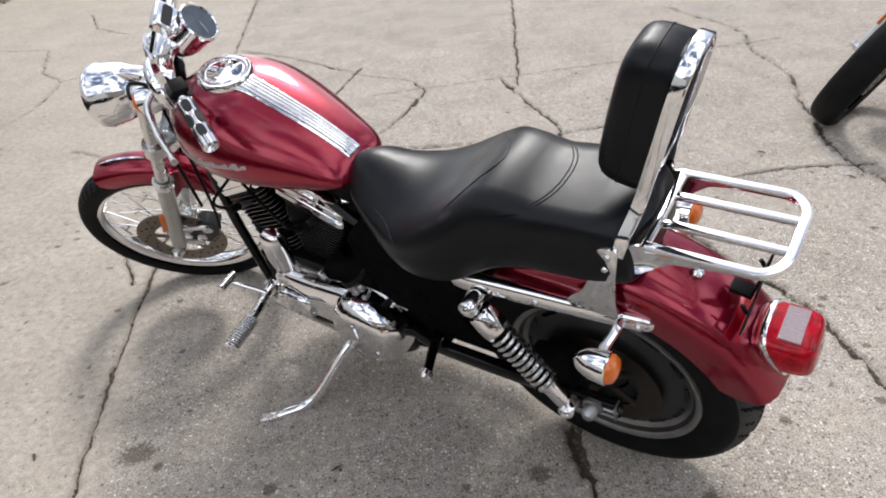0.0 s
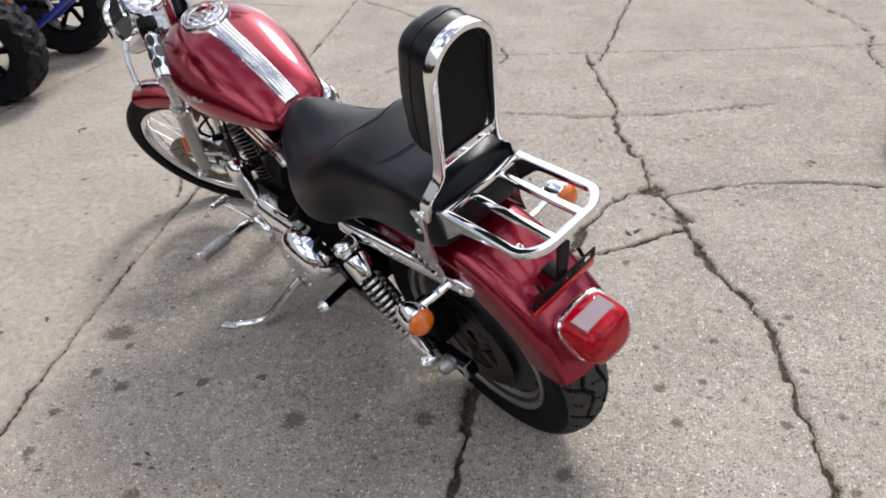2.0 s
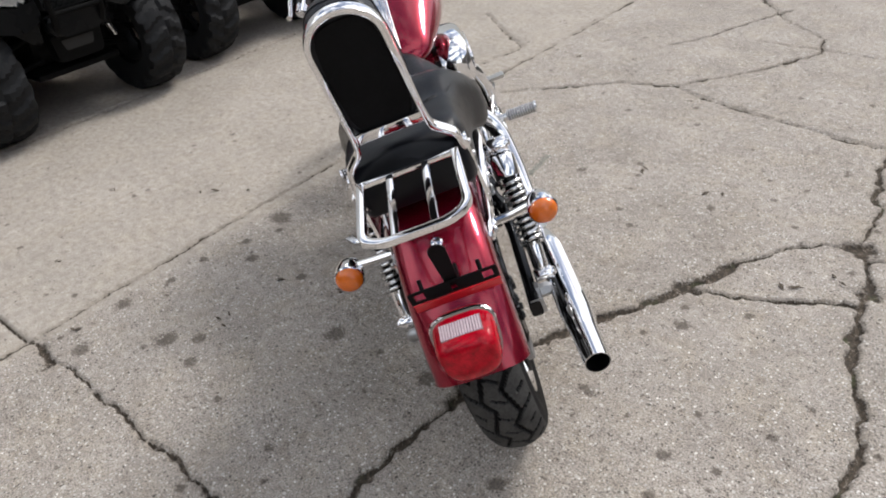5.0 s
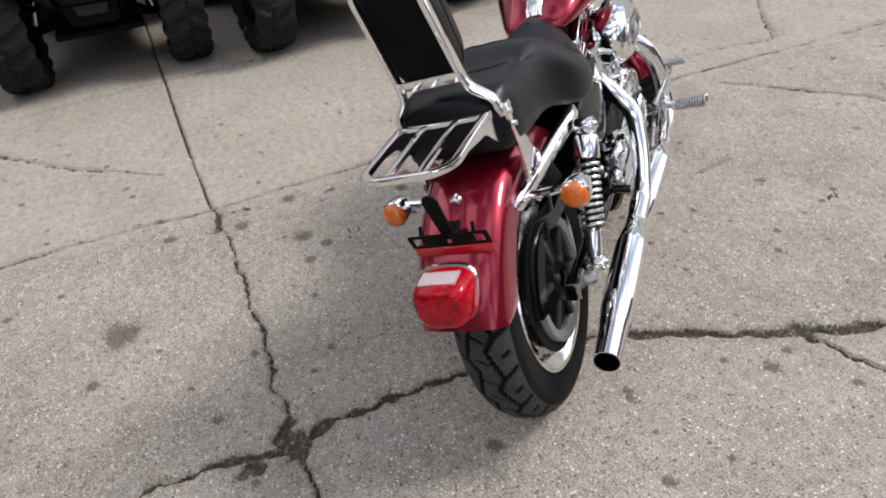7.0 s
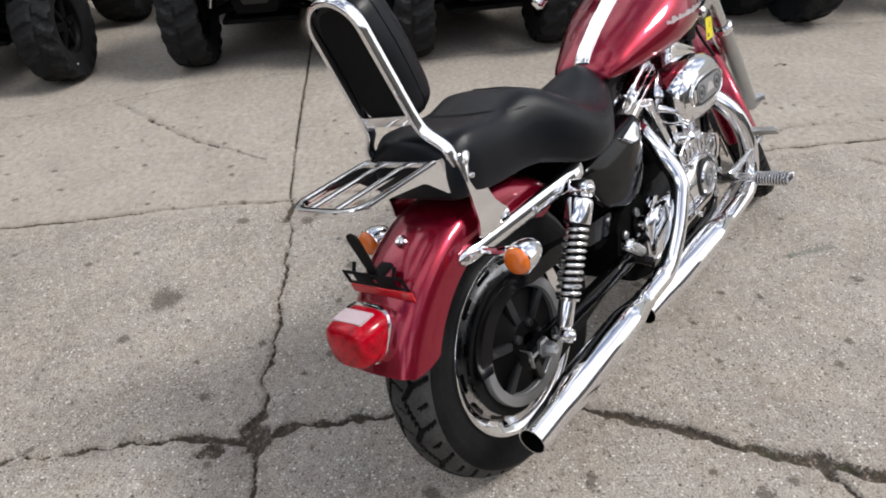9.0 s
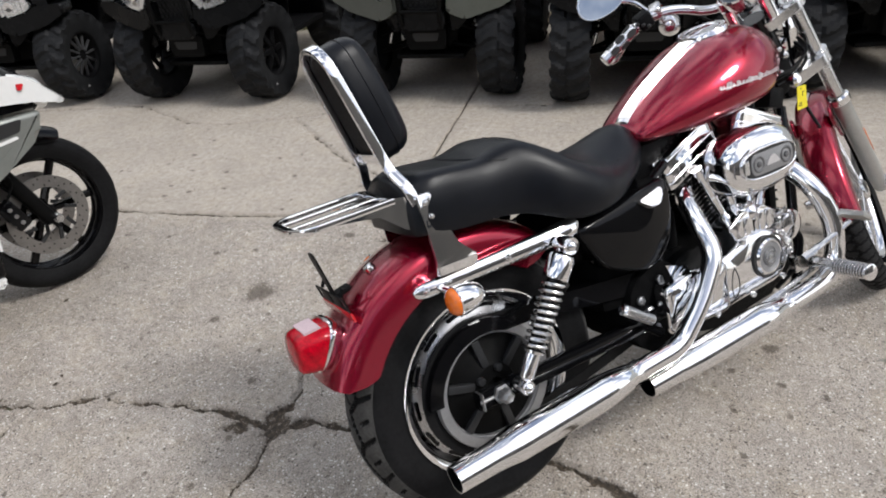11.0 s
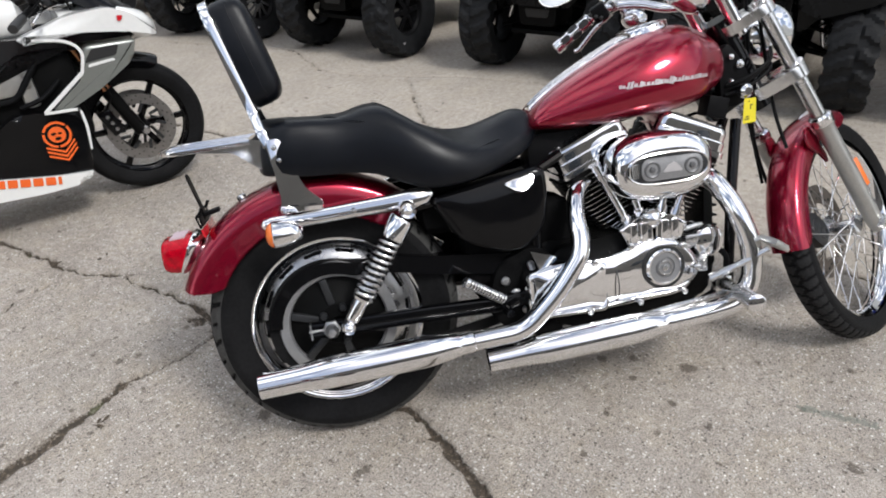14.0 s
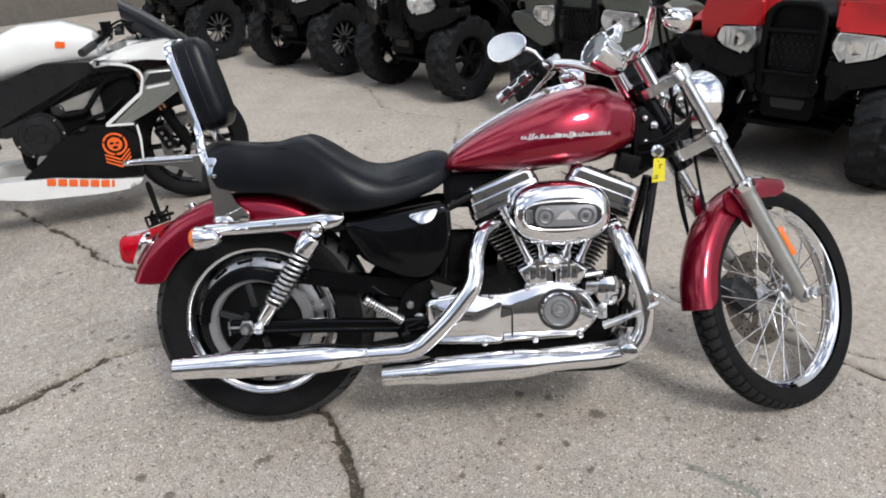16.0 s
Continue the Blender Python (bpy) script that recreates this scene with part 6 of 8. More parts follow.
slab(bm, rounded([(-0.034, -0.060), (0.026, -0.060), (0.038, -0.030), (0.038, 0.034), (0.022, 0.060), (-0.030, 0.056), (-0.040, 0.0)], 0.014), CM @ Matrix(((1, 0, 0, 0), (0, 0, -1, 0), (0, 1, 0, 0), (0, 0, 0, 1))), 0.048, 0.006, 3)
caliper = part("front_caliper", bm, GUNMETAL, bike, "dark front brake caliper with silver piston caps")
for z in (-0.028, 0.026):
    bm = bmesh.new()
    lathe(bm, [(0.0, 0.010), (0.012, 0.0095), (0.0165, 0.007), (0.018, 0.0), (0.018, -0.06)], 24, CM @ Matrix.Translation((0.002, 0.004, z)) @ YAX)
    part("piston_cap", bm, SATIN, caliper)
bm = bmesh.new()
box(bm, (0.075, 0.016, 0.026), HEAD @ Matrix.Translation((FO - 0.045, 0.080, -0.518)), 0.006, 2)
rod(bm, HEAD @ Vector((FO - 0.02, 0.088, -0.43)), HEAD @ Vector((FO - 0.095, 0.082, -0.42)), 0.008, 10)
part("caliper_bracket", bm, SATIN, caliper)

# front fender
bm = bmesh.new()
fender(bm, (0, 0), 0.354, 0.051, 0.052, 151, 50, 40)
bmesh.ops.transform(bm, matrix=FW, verts=bm.verts)
front_fender = part("front_fender", bm, RED, bike, "red pearl front fender")
for s in (-1, 1):
    bm = bmesh.new()
    slab(bm, rounded([(-0.02, -0.20), (0.0, -0.16), (0.03, -0.16), (0.045, -0.27), (0.035, -0.30), (0.015, -0.25)], 0.012), HEAD @ Matrix.Translation((0, 0.054 * s, 0)) @ Matrix(((1, 0, 0, 0), (0, 0, -1, 0), (0, 1, 0, 0), (0, 0, 0, 1))), 0.008, 0.002, 1)
    part("fender_stay", bm, RED, front_fender)
bm = bmesh.new()
sweep(bm, [FW @ Vector((0.366 * math.cos(radians(q)), 0, 0.366 * math.sin(radians(q)))) for q in range(54, 80, 3)], [0.003, 0.006, 0.008, 0.008, 0.008, 0.007, 0.006, 0.004, 0.002], 8)
part("fender_trim", bm, CHROME, front_fender, "chrome fender tip trim")

# headlight on its visor bracket
HL = HEAD @ Matrix.Translation((0.143, 0, 0.099)) @ Matrix.Rotation(radians(90 + 26), 4, "Y")
bm = bmesh.new()
lathe(bm, [(0.0, -0.092), (0.020, -0.089), (0.040, -0.079), (0.057, -0.062), (0.070, -0.038), (0.078, -0.008), (0.0805, 0.020), (0.0835, 0.026), (0.0845, 0.036), (0.081, 0.046), (0.075, 0.043)], 56, HL)
headlight = part("headlight", bm, CHROME, bike, "chrome bullet headlight")
bm = bmesh.new()
lathe(bm, [(0.075, 0.042), (0.055, 0.051), (0.028, 0.057), (0.0, 0.059)], 40, HL)
part("lens", bm, CLEAR_LENS, headlight)
bm = bmesh.new()
box(bm, (0.07, 0.035, 0.02), HEAD @ Matrix.Translation((0.085, 0, 0.185)), 0.006)
rod(bm, HEAD @ Vector((0.10, 0, 0.18)), HEAD @ Vector((0.140, 0, 0.165)), 0.012)
part("headlight_bracket", bm, CHROME, headlight)

# handlebar on risers, speedometer, grips, levers, mirrors
bm = bmesh.new()
half_bar = [(-0.138, 0.364, 0.414), (-0.078, 0.265, 0.431), (-0.050, 0.218, 0.432), (-0.015, 0.150, 0.392), (0.0, 0.090, 0.330)]
bar = fillet(half_bar + [(0.0, 0.0, 0.322)] + [(x, -y, z) for x, y, z in reversed(half_bar)], 0.045, 6)
sweep(bm, [BARS @ q for q in bar], 0.0127, 14)
handlebar = part("handlebar", bm, CHROME, bike, "chrome pullback handlebar")
for s in (-1, 1):
    bm = bmesh.new()
    rod(bm, BARS @ Vector((0.0, 0.045 * s, 0.19)), BARS @ Vector((0.0, 0.045 * s, 0.31)), 0.019, 16)
    part("riser", bm, CHROME, handlebar, "chrome handlebar riser")
bm = bmesh.new()
box(bm, (0.045, 0.13, 0.034), BARS @ Matrix.Translation((0.0, 0, 0.330)), 0.012, 3)
part("riser_clamp", bm, CHROME, handlebar)
SP = BARS @ Matrix.Translation((-0.064, 0, 0.372)) @ Matrix.Rotation(radians(-35), 4, "Y")
bm = bmesh.new()
lathe(bm, [(0.0, -0.068), (0.032, -0.064), (0.042, -0.040), (0.0455, -0.020), (0.0465, 0.022), (0.050, 0.026), (0.050, 0.036), (0.046, 0.039), (0.043, 0.036)], 40, SP)
speedo = part("speedometer", bm, CHROME, bike, "chrome speedometer")
bm = bmesh.new()
lathe(bm, [(0.0435, 0.035), (0.0, 0.036)], 40, SP)
part("dial", bm, DIAL, speedo, "dark dial under glass")
bm = bmesh.new()
rod(bm, SP @ Vector((0.0, 0.0, 0.0365)), SP @ Vector((-0.022, 0.018, 0.0365)), 0.0012, 6)
part("needle", bm, WHITE_PRINT, speedo)
bm = bmesh.new()
box(bm, (0.055, 0.082, 0.030), SP @ Matrix.Translation((0.064, 0, -0.010)), 0.012, 3)
panel_ob = part("indicator_panel", bm, CHROME, speedo, "chrome indicator lamp panel")
bm = bmesh.new()
slab(bm, rounded([(-0.012, -0.030), (0.012, -0.030), (0.012, 0.030), (-0.012, 0.030)], 0.007), SP @ Matrix.Translation((0.064, 0, 0.0045)), 0.002)
part("indicator_window", bm, BLACK_PRINT, speedo)
for s in (-1, 1):
    a, b = BARS @ Vector((-0.078, 0.265 * s, 0.431)), BARS @ Vector((-0.142, 0.370 * s, 0.413))
    m = along(a, b)
    L = (b - a).length
    bm = bmesh.new()
    lathe(bm, [(0.015, 0.0), (0.0185, 0.004), (0.0170, 0.012), (0.0170, L - 0.03), (0.0185, L - 0.028), (0.0185, L - 0.004), (0.015, L), (0.0, L)], 20, m)
    grip = part("grip", bm, CHROME, bike, "chrome grip with black rubber inlays")
    for k in range(3):
        for q in range(4):
            b2 = bmesh.new()
            an = radians(90 * q + 45 * (k % 2))
            slab(b2, oval(0.0095, L * 0.13, 14, 2.4), m @ Matrix.Rotation(an, 4, "Z") @ Matrix.Translation((0, 0.0155, L * (0.17 + 0.26 * k))) @ Matrix(((1, 0, 0, 0), (0, 0, 1, 0), (0, -1, 0, 0), (0, 0, 0, 1))), 0.0028, 0.001, 1)
            part("inlay", b2, GRIP_RUBBER, grip)
    bm = bmesh.new()
    box(bm, (0.046, 0.045, 0.046), BARS @ Matrix.Translation((-0.062, 0.240 * s, 0.430)) @ Matrix.Rotation(radians(30 * s), 4, "Z"), 0.012, 3)
    sw = part("switch_housing", bm, BLACK_PLASTIC, bike, "black switch housing")
    for k in range(3):
        b2 = bmesh.new()
        box(b2, (0.008, 0.012, 0.010), BARS @ Matrix.Translation((-0.088, (0.228 + 0.012 * k) * s, 0.430 + 0.010 * (k - 1))), 0.003, 1)
        part("button", b2, GRIP_RUBBER, sw)
    bm = bmesh.new()
    box(bm, (0.05, 0.035, 0.035), BARS @ Matrix.Translation((-0.030, 0.205 * s, 0.425)), 0.010, 3)
    perch = part("lever_perch", bm, SATIN, bike, "polished lever perch")
    bm = bmesh.new()
    sweep(bm, spline([BARS @ Vector(q) for q in ((-0.028, 0.205 * s, 0.420), (0.000, 0.250 * s, 0.400), (-0.020, 0.310 * s, 0.384), (-0.055, 0.362 * s, 0.362), (-0.062, 0.376 * s, 0.364))], 5), [0.008] * 8 + [0.0065] * 12 + [0.008], 10)
    part("hand_lever", bm, SATIN, perch, "polished lever")
    # mirror, its glass towards the rider
    mc = BARS @ Vector((-0.056, 0.313, 0.541) if s > 0 else (-0.050, -0.312, 0.525))
    bm = bmesh.new()
    nrm = (BARS.to_3x3() @ Vector((-0.80, -0.52 * s, 0.27))).normalized()
    upv = BARS.to_3x3() @ Vector((0.0, 0.35 * s, 0.94))
    xax = upv.cross(nrm).normalized()
    yax = nrm.cross(xax)
    if s > 0:
        nrm, xax = Vector((-0.547, -0.835, 0.057)).normalized(), Vector((-0.828, 0.531, -0.182))
        xax = (xax - nrm * xax.dot(nrm)).normalized()
        yax = nrm.cross(xax)
    sweep(bm, spline([BARS @ Vector((-0.045, 0.220 * s, 0.445)), BARS @ Vector((-0.035, 0.250 * s, 0.490)), mc - nrm * 0.016], 5), 0.0055, 8)
    MM = Matrix(((xax.x, yax.x, nrm.x, mc.x), (xax.y, yax.y, nrm.y, mc.y), (xax.z, yax.z, nrm.z, mc.z), (0, 0, 0, 1)))
    o = [(u, v * (1.0 + 2.2 * u)) for u, v in oval(0.068, 0.0415, 40, 2.2)]
    loft(bm, [[MM @ Vector((u * k, v * k, d)) for u, v in o] for d, k in ((0.0, 0.97), (-0.003, 1.0), (-0.010, 0.97), (-0.018, 0.80), (-0.022, 0.5))])
    mirror = part("mirror", bm, CHROME, bike, "chrome teardrop mirror")
    bm = bmesh.new()
    slab(bm, [(u * 0.92, v * 0.92) for u, v in o], MM @ Matrix.Translation((0, 0, -0.001)), 0.003)
    part("mirror_glass", bm, MIRROR, mirror)
# front indicators
for s in (-1, 1):
    bm = bmesh.new()
    m = BARS @ Matrix.Translation((0.018, 0.200 * s, 0.346)) @ Matrix.Rotation(radians(90 + 30), 4, "Y")
    lathe(bm, [(0.0, -0.062), (0.010, -0.060), (0.020, -0.050), (0.027, -0.034), (0.031, -0.012), (0.0315, 0.004), (0.029, 0.006)], 28, m)
    rod(bm, BARS @ Vector((0.008, 0.200 * s, 0.36)), BARS @ Vector((-0.03, 0.210 * s, 0.42)), 0.008)
    ts = part("turn_signal", bm, CHROME, bike, "chrome front turn signal")
    bm = bmesh.new()
    lathe(bm, [(0.0285, 0.003), (0.028, 0.010), (0.022, 0.018), (0.0, 0.022)], 28, m)
    part("lens", bm, ORANGE, ts)
# cables
for pts in (((-0.03, -0.20, 0.40), (0.03, -0.13, 0.31), (0.07, -0.06, 0.14), (0.02, -0.02, -0.05), (-0.05, -0.03, -0.15)), ((-0.04, 0.22, 0.41), (0.06, 0.15, 0.34), (0.09, 0.05, 0.12), (0.03, 0.06, -0.05), (-0.03, 0.09, -0.25)), ((-0.04, -0.20, 0.41), (0.02, -0.12, 0.33), (0.06, -0.03, 0.16), (-0.02, 0.05, -0.1), (-0.06, 0.07, -0.3), (-0.07, 0.075, -0.4))):
    bm = bmesh.new()
    sweep(bm, spline([BARS @ Vector(q) for q in pts], 7), 0.0048, 8)
    part("cable", bm, BLACK_PLASTIC, bike, "black control cable")

# ---- building wall behind the quads ----
PANEL = material("white_painted_metal_siding", (0.72, 0.73, 0.70), 0.5, vary=0.08, scale=3, rough_vary=0.08)
TANWALL = material("tan_painted_base", (0.36, 0.29, 0.21), 0.7, vary=0.15, scale=6)
WEED = material("weeds_and_moss", (0.055, 0.075, 0.028), 0.9, vary=0.4, scale=40)
GREY_PLASTIC = material("olive_grey_plastic", (0.085, 0.090, 0.076), 0.38, vary=0.12, scale=14)
DARK_PLASTIC = material("dark_charcoal_plastic", (0.006, 0.0063, 0.0068), 0.27, vary=0.2, scale=14, spec=0.14, rough_vary=0.08)
RED_PLASTIC = material("bright_red_plastic", (0.52, 0.012, 0.018), 0.28, vary=0.06, scale=14, coat=0.4)
BLUE_PAINT = material("blue_frame_paint", (0.015, 0.03, 0.28), 0.3, vary=0.1, scale=20, coat=0.4)
WHITE_PLASTIC = material("pearl_white_fairing", (0.78, 0.78, 0.76), 0.2, vary=0.03, scale=10, coat=0.8)
SILVER_PLASTIC = material("silver_grey_fairing", (0.24, 0.25, 0.23), 0.28, 0.4, vary=0.05, scale=10, coat=0.6)
ROTOR = material("brushed_rotor_steel", (0.34, 0.33, 0.32), 0.34, 1.0, vary=0.15, scale=60)
ORANGE_PRINT = material("orange_print", (0.80, 0.13, 0.02), 0.35)
LAMP_GLASS = material("headlamp_glass", (0.78, 0.80, 0.82), 0.14, 0.8, vary=0.35, scale=45, bump=0.18, bump_scale=45, coat=1.0)
QUAD_RUBBER = material("quad_tyre_rubber", (0.014, 0.0145, 0.0155), 0.62, vary=0.35, scale=16, bump=0.2, bump_scale=300, spec=0.16)

WALL = Matrix.Translation((-4.07, -1.42, 0)) @ Matrix.Rotation(radians(97.4), 4, "Z")
wall_back = tagged(new("wall_back"), "white ribbed metal siding over a low base", "wall", kind="structure")
wall_back.matrix_world = WALL
bm = bmesh.new()
box(bm, (26.0, 0.12, 0.10), Matrix.Translation((4.0, 0.06, 0.05)), 0.01)
part("wall_base", bm, TANWALL, wall_back)
b = bmesh.new()
slab(b, [(-0.148, 0.0), (0.09, 0.0), (0.11, 0.02), (0.13, 0.02), (0.148, 0.0), (0.148, 0.05), (-0.148, 0.05)], Matrix(((1, 0, 0, 0), (0, 1, 0, 0), (0, 0, 1, 0.10), (0, 0, 0, 1))) , 3.1)
siding = finish("siding_panel", b, PANEL)
for i in range(86):
    part("siding_panel", siding, None, wall_back, m=Matrix.Translation((-8.8 + 0.3 * i, 0.03, 0)))
bm = bmesh.new()
rg = random.Random(4)
for i in range(900):
    x = rg.uniform(-8, 14)
    y = -rg.uniform(0.0, 0.10)
    h = rg.uniform(0.02, 0.09)
    a = rg.uniform(0, 6.28)
    p = Vector((x, y, 0))
    w = Vector((math.cos(a), math.sin(a), 0)) * 0.006
    t = p + Vector((rg.uniform(-0.03, 0.03), rg.uniform(-0.03, 0.03), h))
    bm.faces.new((bm.verts.new(p - w), bm.verts.new(p + w), bm.verts.new(t)))
weeds = new("weeds", finish("weeds", bm, WEED))
weeds.matrix_world = WALL
tagged(weeds, "thin green weeds along the foot of the wall", "weeds", kind="stuff")


# ---- plain building across the yard, behind the camera ----
OPP = material("grey_brown_siding", (0.14, 0.128, 0.112), 0.75, vary=0.2, scale=2)
OPP_GLASS = material("dark_window", (0.02, 0.024, 0.03), 0.1, vary=0.2, scale=2)
wall_front = tagged(new("wall_front"), "plain grey-brown building wall across the yard", "wall", kind="structure")
wall_front.matrix_world = Matrix.Translation((9.5, 10.5, 0)) @ Matrix.Rotation(radians(-42), 4, "Z")
bm = bmesh.new()
box(bm, (34.0, 0.3, 5.6), Matrix.Translation((0, 0, 2.8)), 0.02)
part("wall_face", bm, OPP, wall_front)
b = bmesh.new()
box(b, (1.3, 0.06, 1.2), Matrix(), 0.02)
wn = finish("window_pane", b, OPP_GLASS)
for i in range(9):
    part("window_pane", wn, None, wall_front, m=Matrix.Translation((-12 + 3 * i, -0.16, 1.9)))

# ---- unseen wall, added to darken reflections and fill on the motorcycle's left ----
unseen_shade_wall = tagged(new("unseen_shade_wall"), "added unseen wall that darkens the motorcycle's left side", "wall", kind="structure")
unseen_shade_wall.matrix_world = Matrix.Translation((2.0, -9.0, 0)) @ Matrix.Rotation(radians(8), 4, "Z")
bm = bmesh.new()
box(bm, (30.0, 0.3, 5.0), Matrix.Translation((0, 0, 2.5)), 0.02)
part("wall_face", bm, OPP, unseen_shade_wall)

# ---- quads ----
def quad_tyre(R, half_w, rim_r, n=144, across=22):
    bm = bmesh.new()
    rings = []
    hgt = R - rim_r
    for i in range(n):
        a = 2 * math.pi * i / n
        u = i / n * 18
        ring = []
        for j in range(across + 1):
            v = 2 * j / across - 1
            w = abs(v)
            y = half_w * math.copysign(min(1.0, w / 0.62) ** 0.9, v)
            r = R - 0.012 * (w / 0.62) ** 2
            if w > 0.62:
                k = (w - 0.62) / 0.38
                y = math.copysign(half_w * (1.0 + 0.03 * math.sin(k * math.pi) - 0.22 * k * k), v)
                r = R - 0.012 - (hgt - 0.012) * k
                if k < 0.25 and (u + (0.5 if v > 0 else 0)) % 1.0 < 0.5:
                    y += math.copysign(0.012, v)
            s = (u + 0.9 * w + (0.5 if v > 0 else 0)) % 1.0
            if w < 0.66 and not (s < 0.52 and (w > 0.10 or u % 1.0 < 0.5)):
                r -= 0.016
            ring.append(Vector((r * math.cos(a), y, r * math.sin(a))))
        rings.append(ring)
    loft(bm, rings, caps=False, ring_closed=False, path_closed=True)
    return finish("tyre", bm, QUAD_RUBBER)


QT_F = quad_tyre(0.315, 0.105, 0.165)
QT_R = quad_tyre(0.315, 0.135, 0.165)


def quad_rim(spokes, bright):
    bm = bmesh.new()
    lathe(bm, [(0.166, -0.08), (0.172, -0.082), (0.168, -0.07), (0.150, -0.06), (0.150, 0.05), (0.166, 0.07), (0.174, 0.082), (0.166, 0.082), (0.155, 0.075)], 40, YAX)
    lathe(bm, [(0.0, 0.055), (0.035, 0.055), (0.045, 0.045), (0.05, 0.03), (0.0, 0.03)], 24, YAX)
    b = bmesh.new()
    box(b, (0.115, 0.17 / spokes if spokes > 8 else 0.034, 0.018), Matrix(), 0.005)
    return finish("rim", bm, BLACK_PLASTIC), finish("spoke", b, bright), spokes


RIM_STAR = quad_rim(12, GREY_METAL)
RIM_SIX = quad_rim(6, BLACK_PLASTIC)


def mud_wing(bm, x, y, R, half, a0, a1, lift):
    """A broad plastic mudguard over a wheel, closed, with thickness."""
    rings = []
    n = 18
    for i in range(n + 1):
        a = radians(a0 + (a1 - a0) * i / n)
        ring = []
        prof = [(-half, -0.05), (-half, -0.01), (-half * 0.85, 0.012), (0, 0.022), (half * 0.85, 0.012), (half, -0.01), (half, -0.05)]
        full = [(v, h) for v, h in prof] + [(v * 0.96, h - 0.008) for v, h in reversed(prof)]
        for v, h in full:
            ring.append(Vector((x + (R + h) * math.cos(a) * 1.12, y + v, lift + (R + h) * math.sin(a))))
        rings.append(ring)
    loft(bm, rings)


FACE = Matrix(((0, 0, 1, 0), (1, 0, 0, 0), (0, 1, 0, 0), (0, 0, 0, 1)))  # xy plane to y-z, z ahead


def face_plate(bm, outline, x, depth, bevel, s=1, yaw=0.0, r=0.02):
    """A plate facing ahead; s mirrors it, yaw turns it outwards about its inner edge."""
    pts = [(u * s, v) for u, v in outline]
    if s < 0:
        pts.reverse()
    u0 = outline[0][0] * s
    m = Matrix.Translation((x, u0, 0)) @ Matrix.Rotation(radians(yaw * s), 4, "Z") @ Matrix.Translation((0, -u0, 0)) @ FACE
    slab(bm, rounded(pts, r), m, depth, bevel, 3)
    return m


def quad_front(q, plastic, lamps):
    """Nose of a utility quad: coloured brows over the lamps, black cheeks, mesh grille, bumper and bull bar."""
    for s in (-1, 1):
        bm = bmesh.new()
        face_plate(bm, [(0.105, 0.785), (0.340, 0.768), (0.362, 0.690), (0.435, 0.675), (0.462, 0.80), (0.43, 0.895), (0.105, 0.915)], 0.10, 0.20, 0.022, s, 18)
        part("nose_panel", bm, plastic, q, "plastic brow over the lamp")
        bm = bmesh.new()
        face_plate(bm, [(0.115, 0.57), (0.22, 0.520), (0.44, 0.575), (0.57, 0.645), (0.57, 0.705), (0.39, 0.700), (0.32, 0.662), (0.18, 0.632), (0.130, 0.69)], 0.15, 0.17, 0.025, s, 15)
        part("cheek", bm, plastic if plastic is GREY_PLASTIC else DARK_PLASTIC, q, "moulded plastic cheek")
        if lamps:
            bm = bmesh.new()
            m = face_plate(bm, [(0.120, 0.715), (0.170, 0.640), (0.305, 0.668), (0.355, 0.700), (0.330, 0.762), (0.140, 0.782)], 0.16, 0.155, 0.008, s, 18, 0.012)
            hl = part("headlamp", bm, LAMP_GLASS, q, "clear headlamp")
            bm = bmesh.new()
            lathe(bm, [(0.030, 0.152), (0.030, 0.158), (0.024, 0.1575), (0.0, 0.156)], 20, m @ Matrix.Translation((0.220 * s, 0.712, 0)))
            part("reflector", bm, CHROME, hl)
            for k in range(5):
                bm = bmesh.new()
                box(bm, (0.002, 0.070, 0.003), m @ Matrix.Translation(((0.180 + 0.030 * k) * s, 0.712 - 0.002 * k, 0.156)), 0.001, 1)
                part("lens_rib", bm, GREY_METAL, hl)
        bm = bmesh.new()
        face_plate(bm, [(0.12, 0.45), (0.15, 0.44), (0.25, 0.53), (0.24, 0.60), (0.11, 0.60)], 0.16, 0.10, 0.02, s, 30)
        part("bumper_side", bm, DARK_PLASTIC, q)
    bm = bmesh.new()
    face_plate(bm, [(-0.115, 0.58), (0.115, 0.58), (0.12, 0.76), (0.10, 0.83), (-0.10, 0.83), (-0.12, 0.76)], 0.20, 0.05, 0.012)
    gr = part("grille", bm, BLACK_PRINT, q, "black grille behind a mesh")
    bm = bmesh.new()
    face_plate(bm, [(-0.112, 0.765), (0.112, 0.765), (0.100, 0.885), (-0.100, 0.885)], 0.235, 0.050, 0.012)
    part("nose_cover", bm, plastic if plastic is GREY_PLASTIC else BLACK_PLASTIC, q, "moulded panel over the grille")
    bm = bmesh.new()
    for i in range(7):
        for j in range(5):
            lathe(bm, [(0.0165, 0.0), (0.0175, 0.006), (0.0125, 0.006)], 6, Matrix.Translation((0.251, -0.100 + 0.031 * i + 0.0155 * (j % 2), 0.605 + 0.034 * j)) @ FACE)
    part("grille_mesh", bm, DARK_PLASTIC, gr)
    bm = bmesh.new()
    face_plate(bm, [(-0.11, 0.465), (0.11, 0.465), (0.150, 0.50), (0.14, 0.565), (-0.14, 0.565), (-0.150, 0.50)], 0.25, 0.055, 0.018)
    bump = part("front_bumper", bm, DARK_PLASTIC, q, "black moulded front bumper")
    bm = bmesh.new()
    face_plate(bm, [(-0.12, 0.335), (0.12, 0.335), (0.13, 0.47), (-0.13, 0.47)], 0.16, 0.07, 0.014)
    part("lower_guard", bm, BLACK_CRINKLE, bump, "black guard under the bumper")
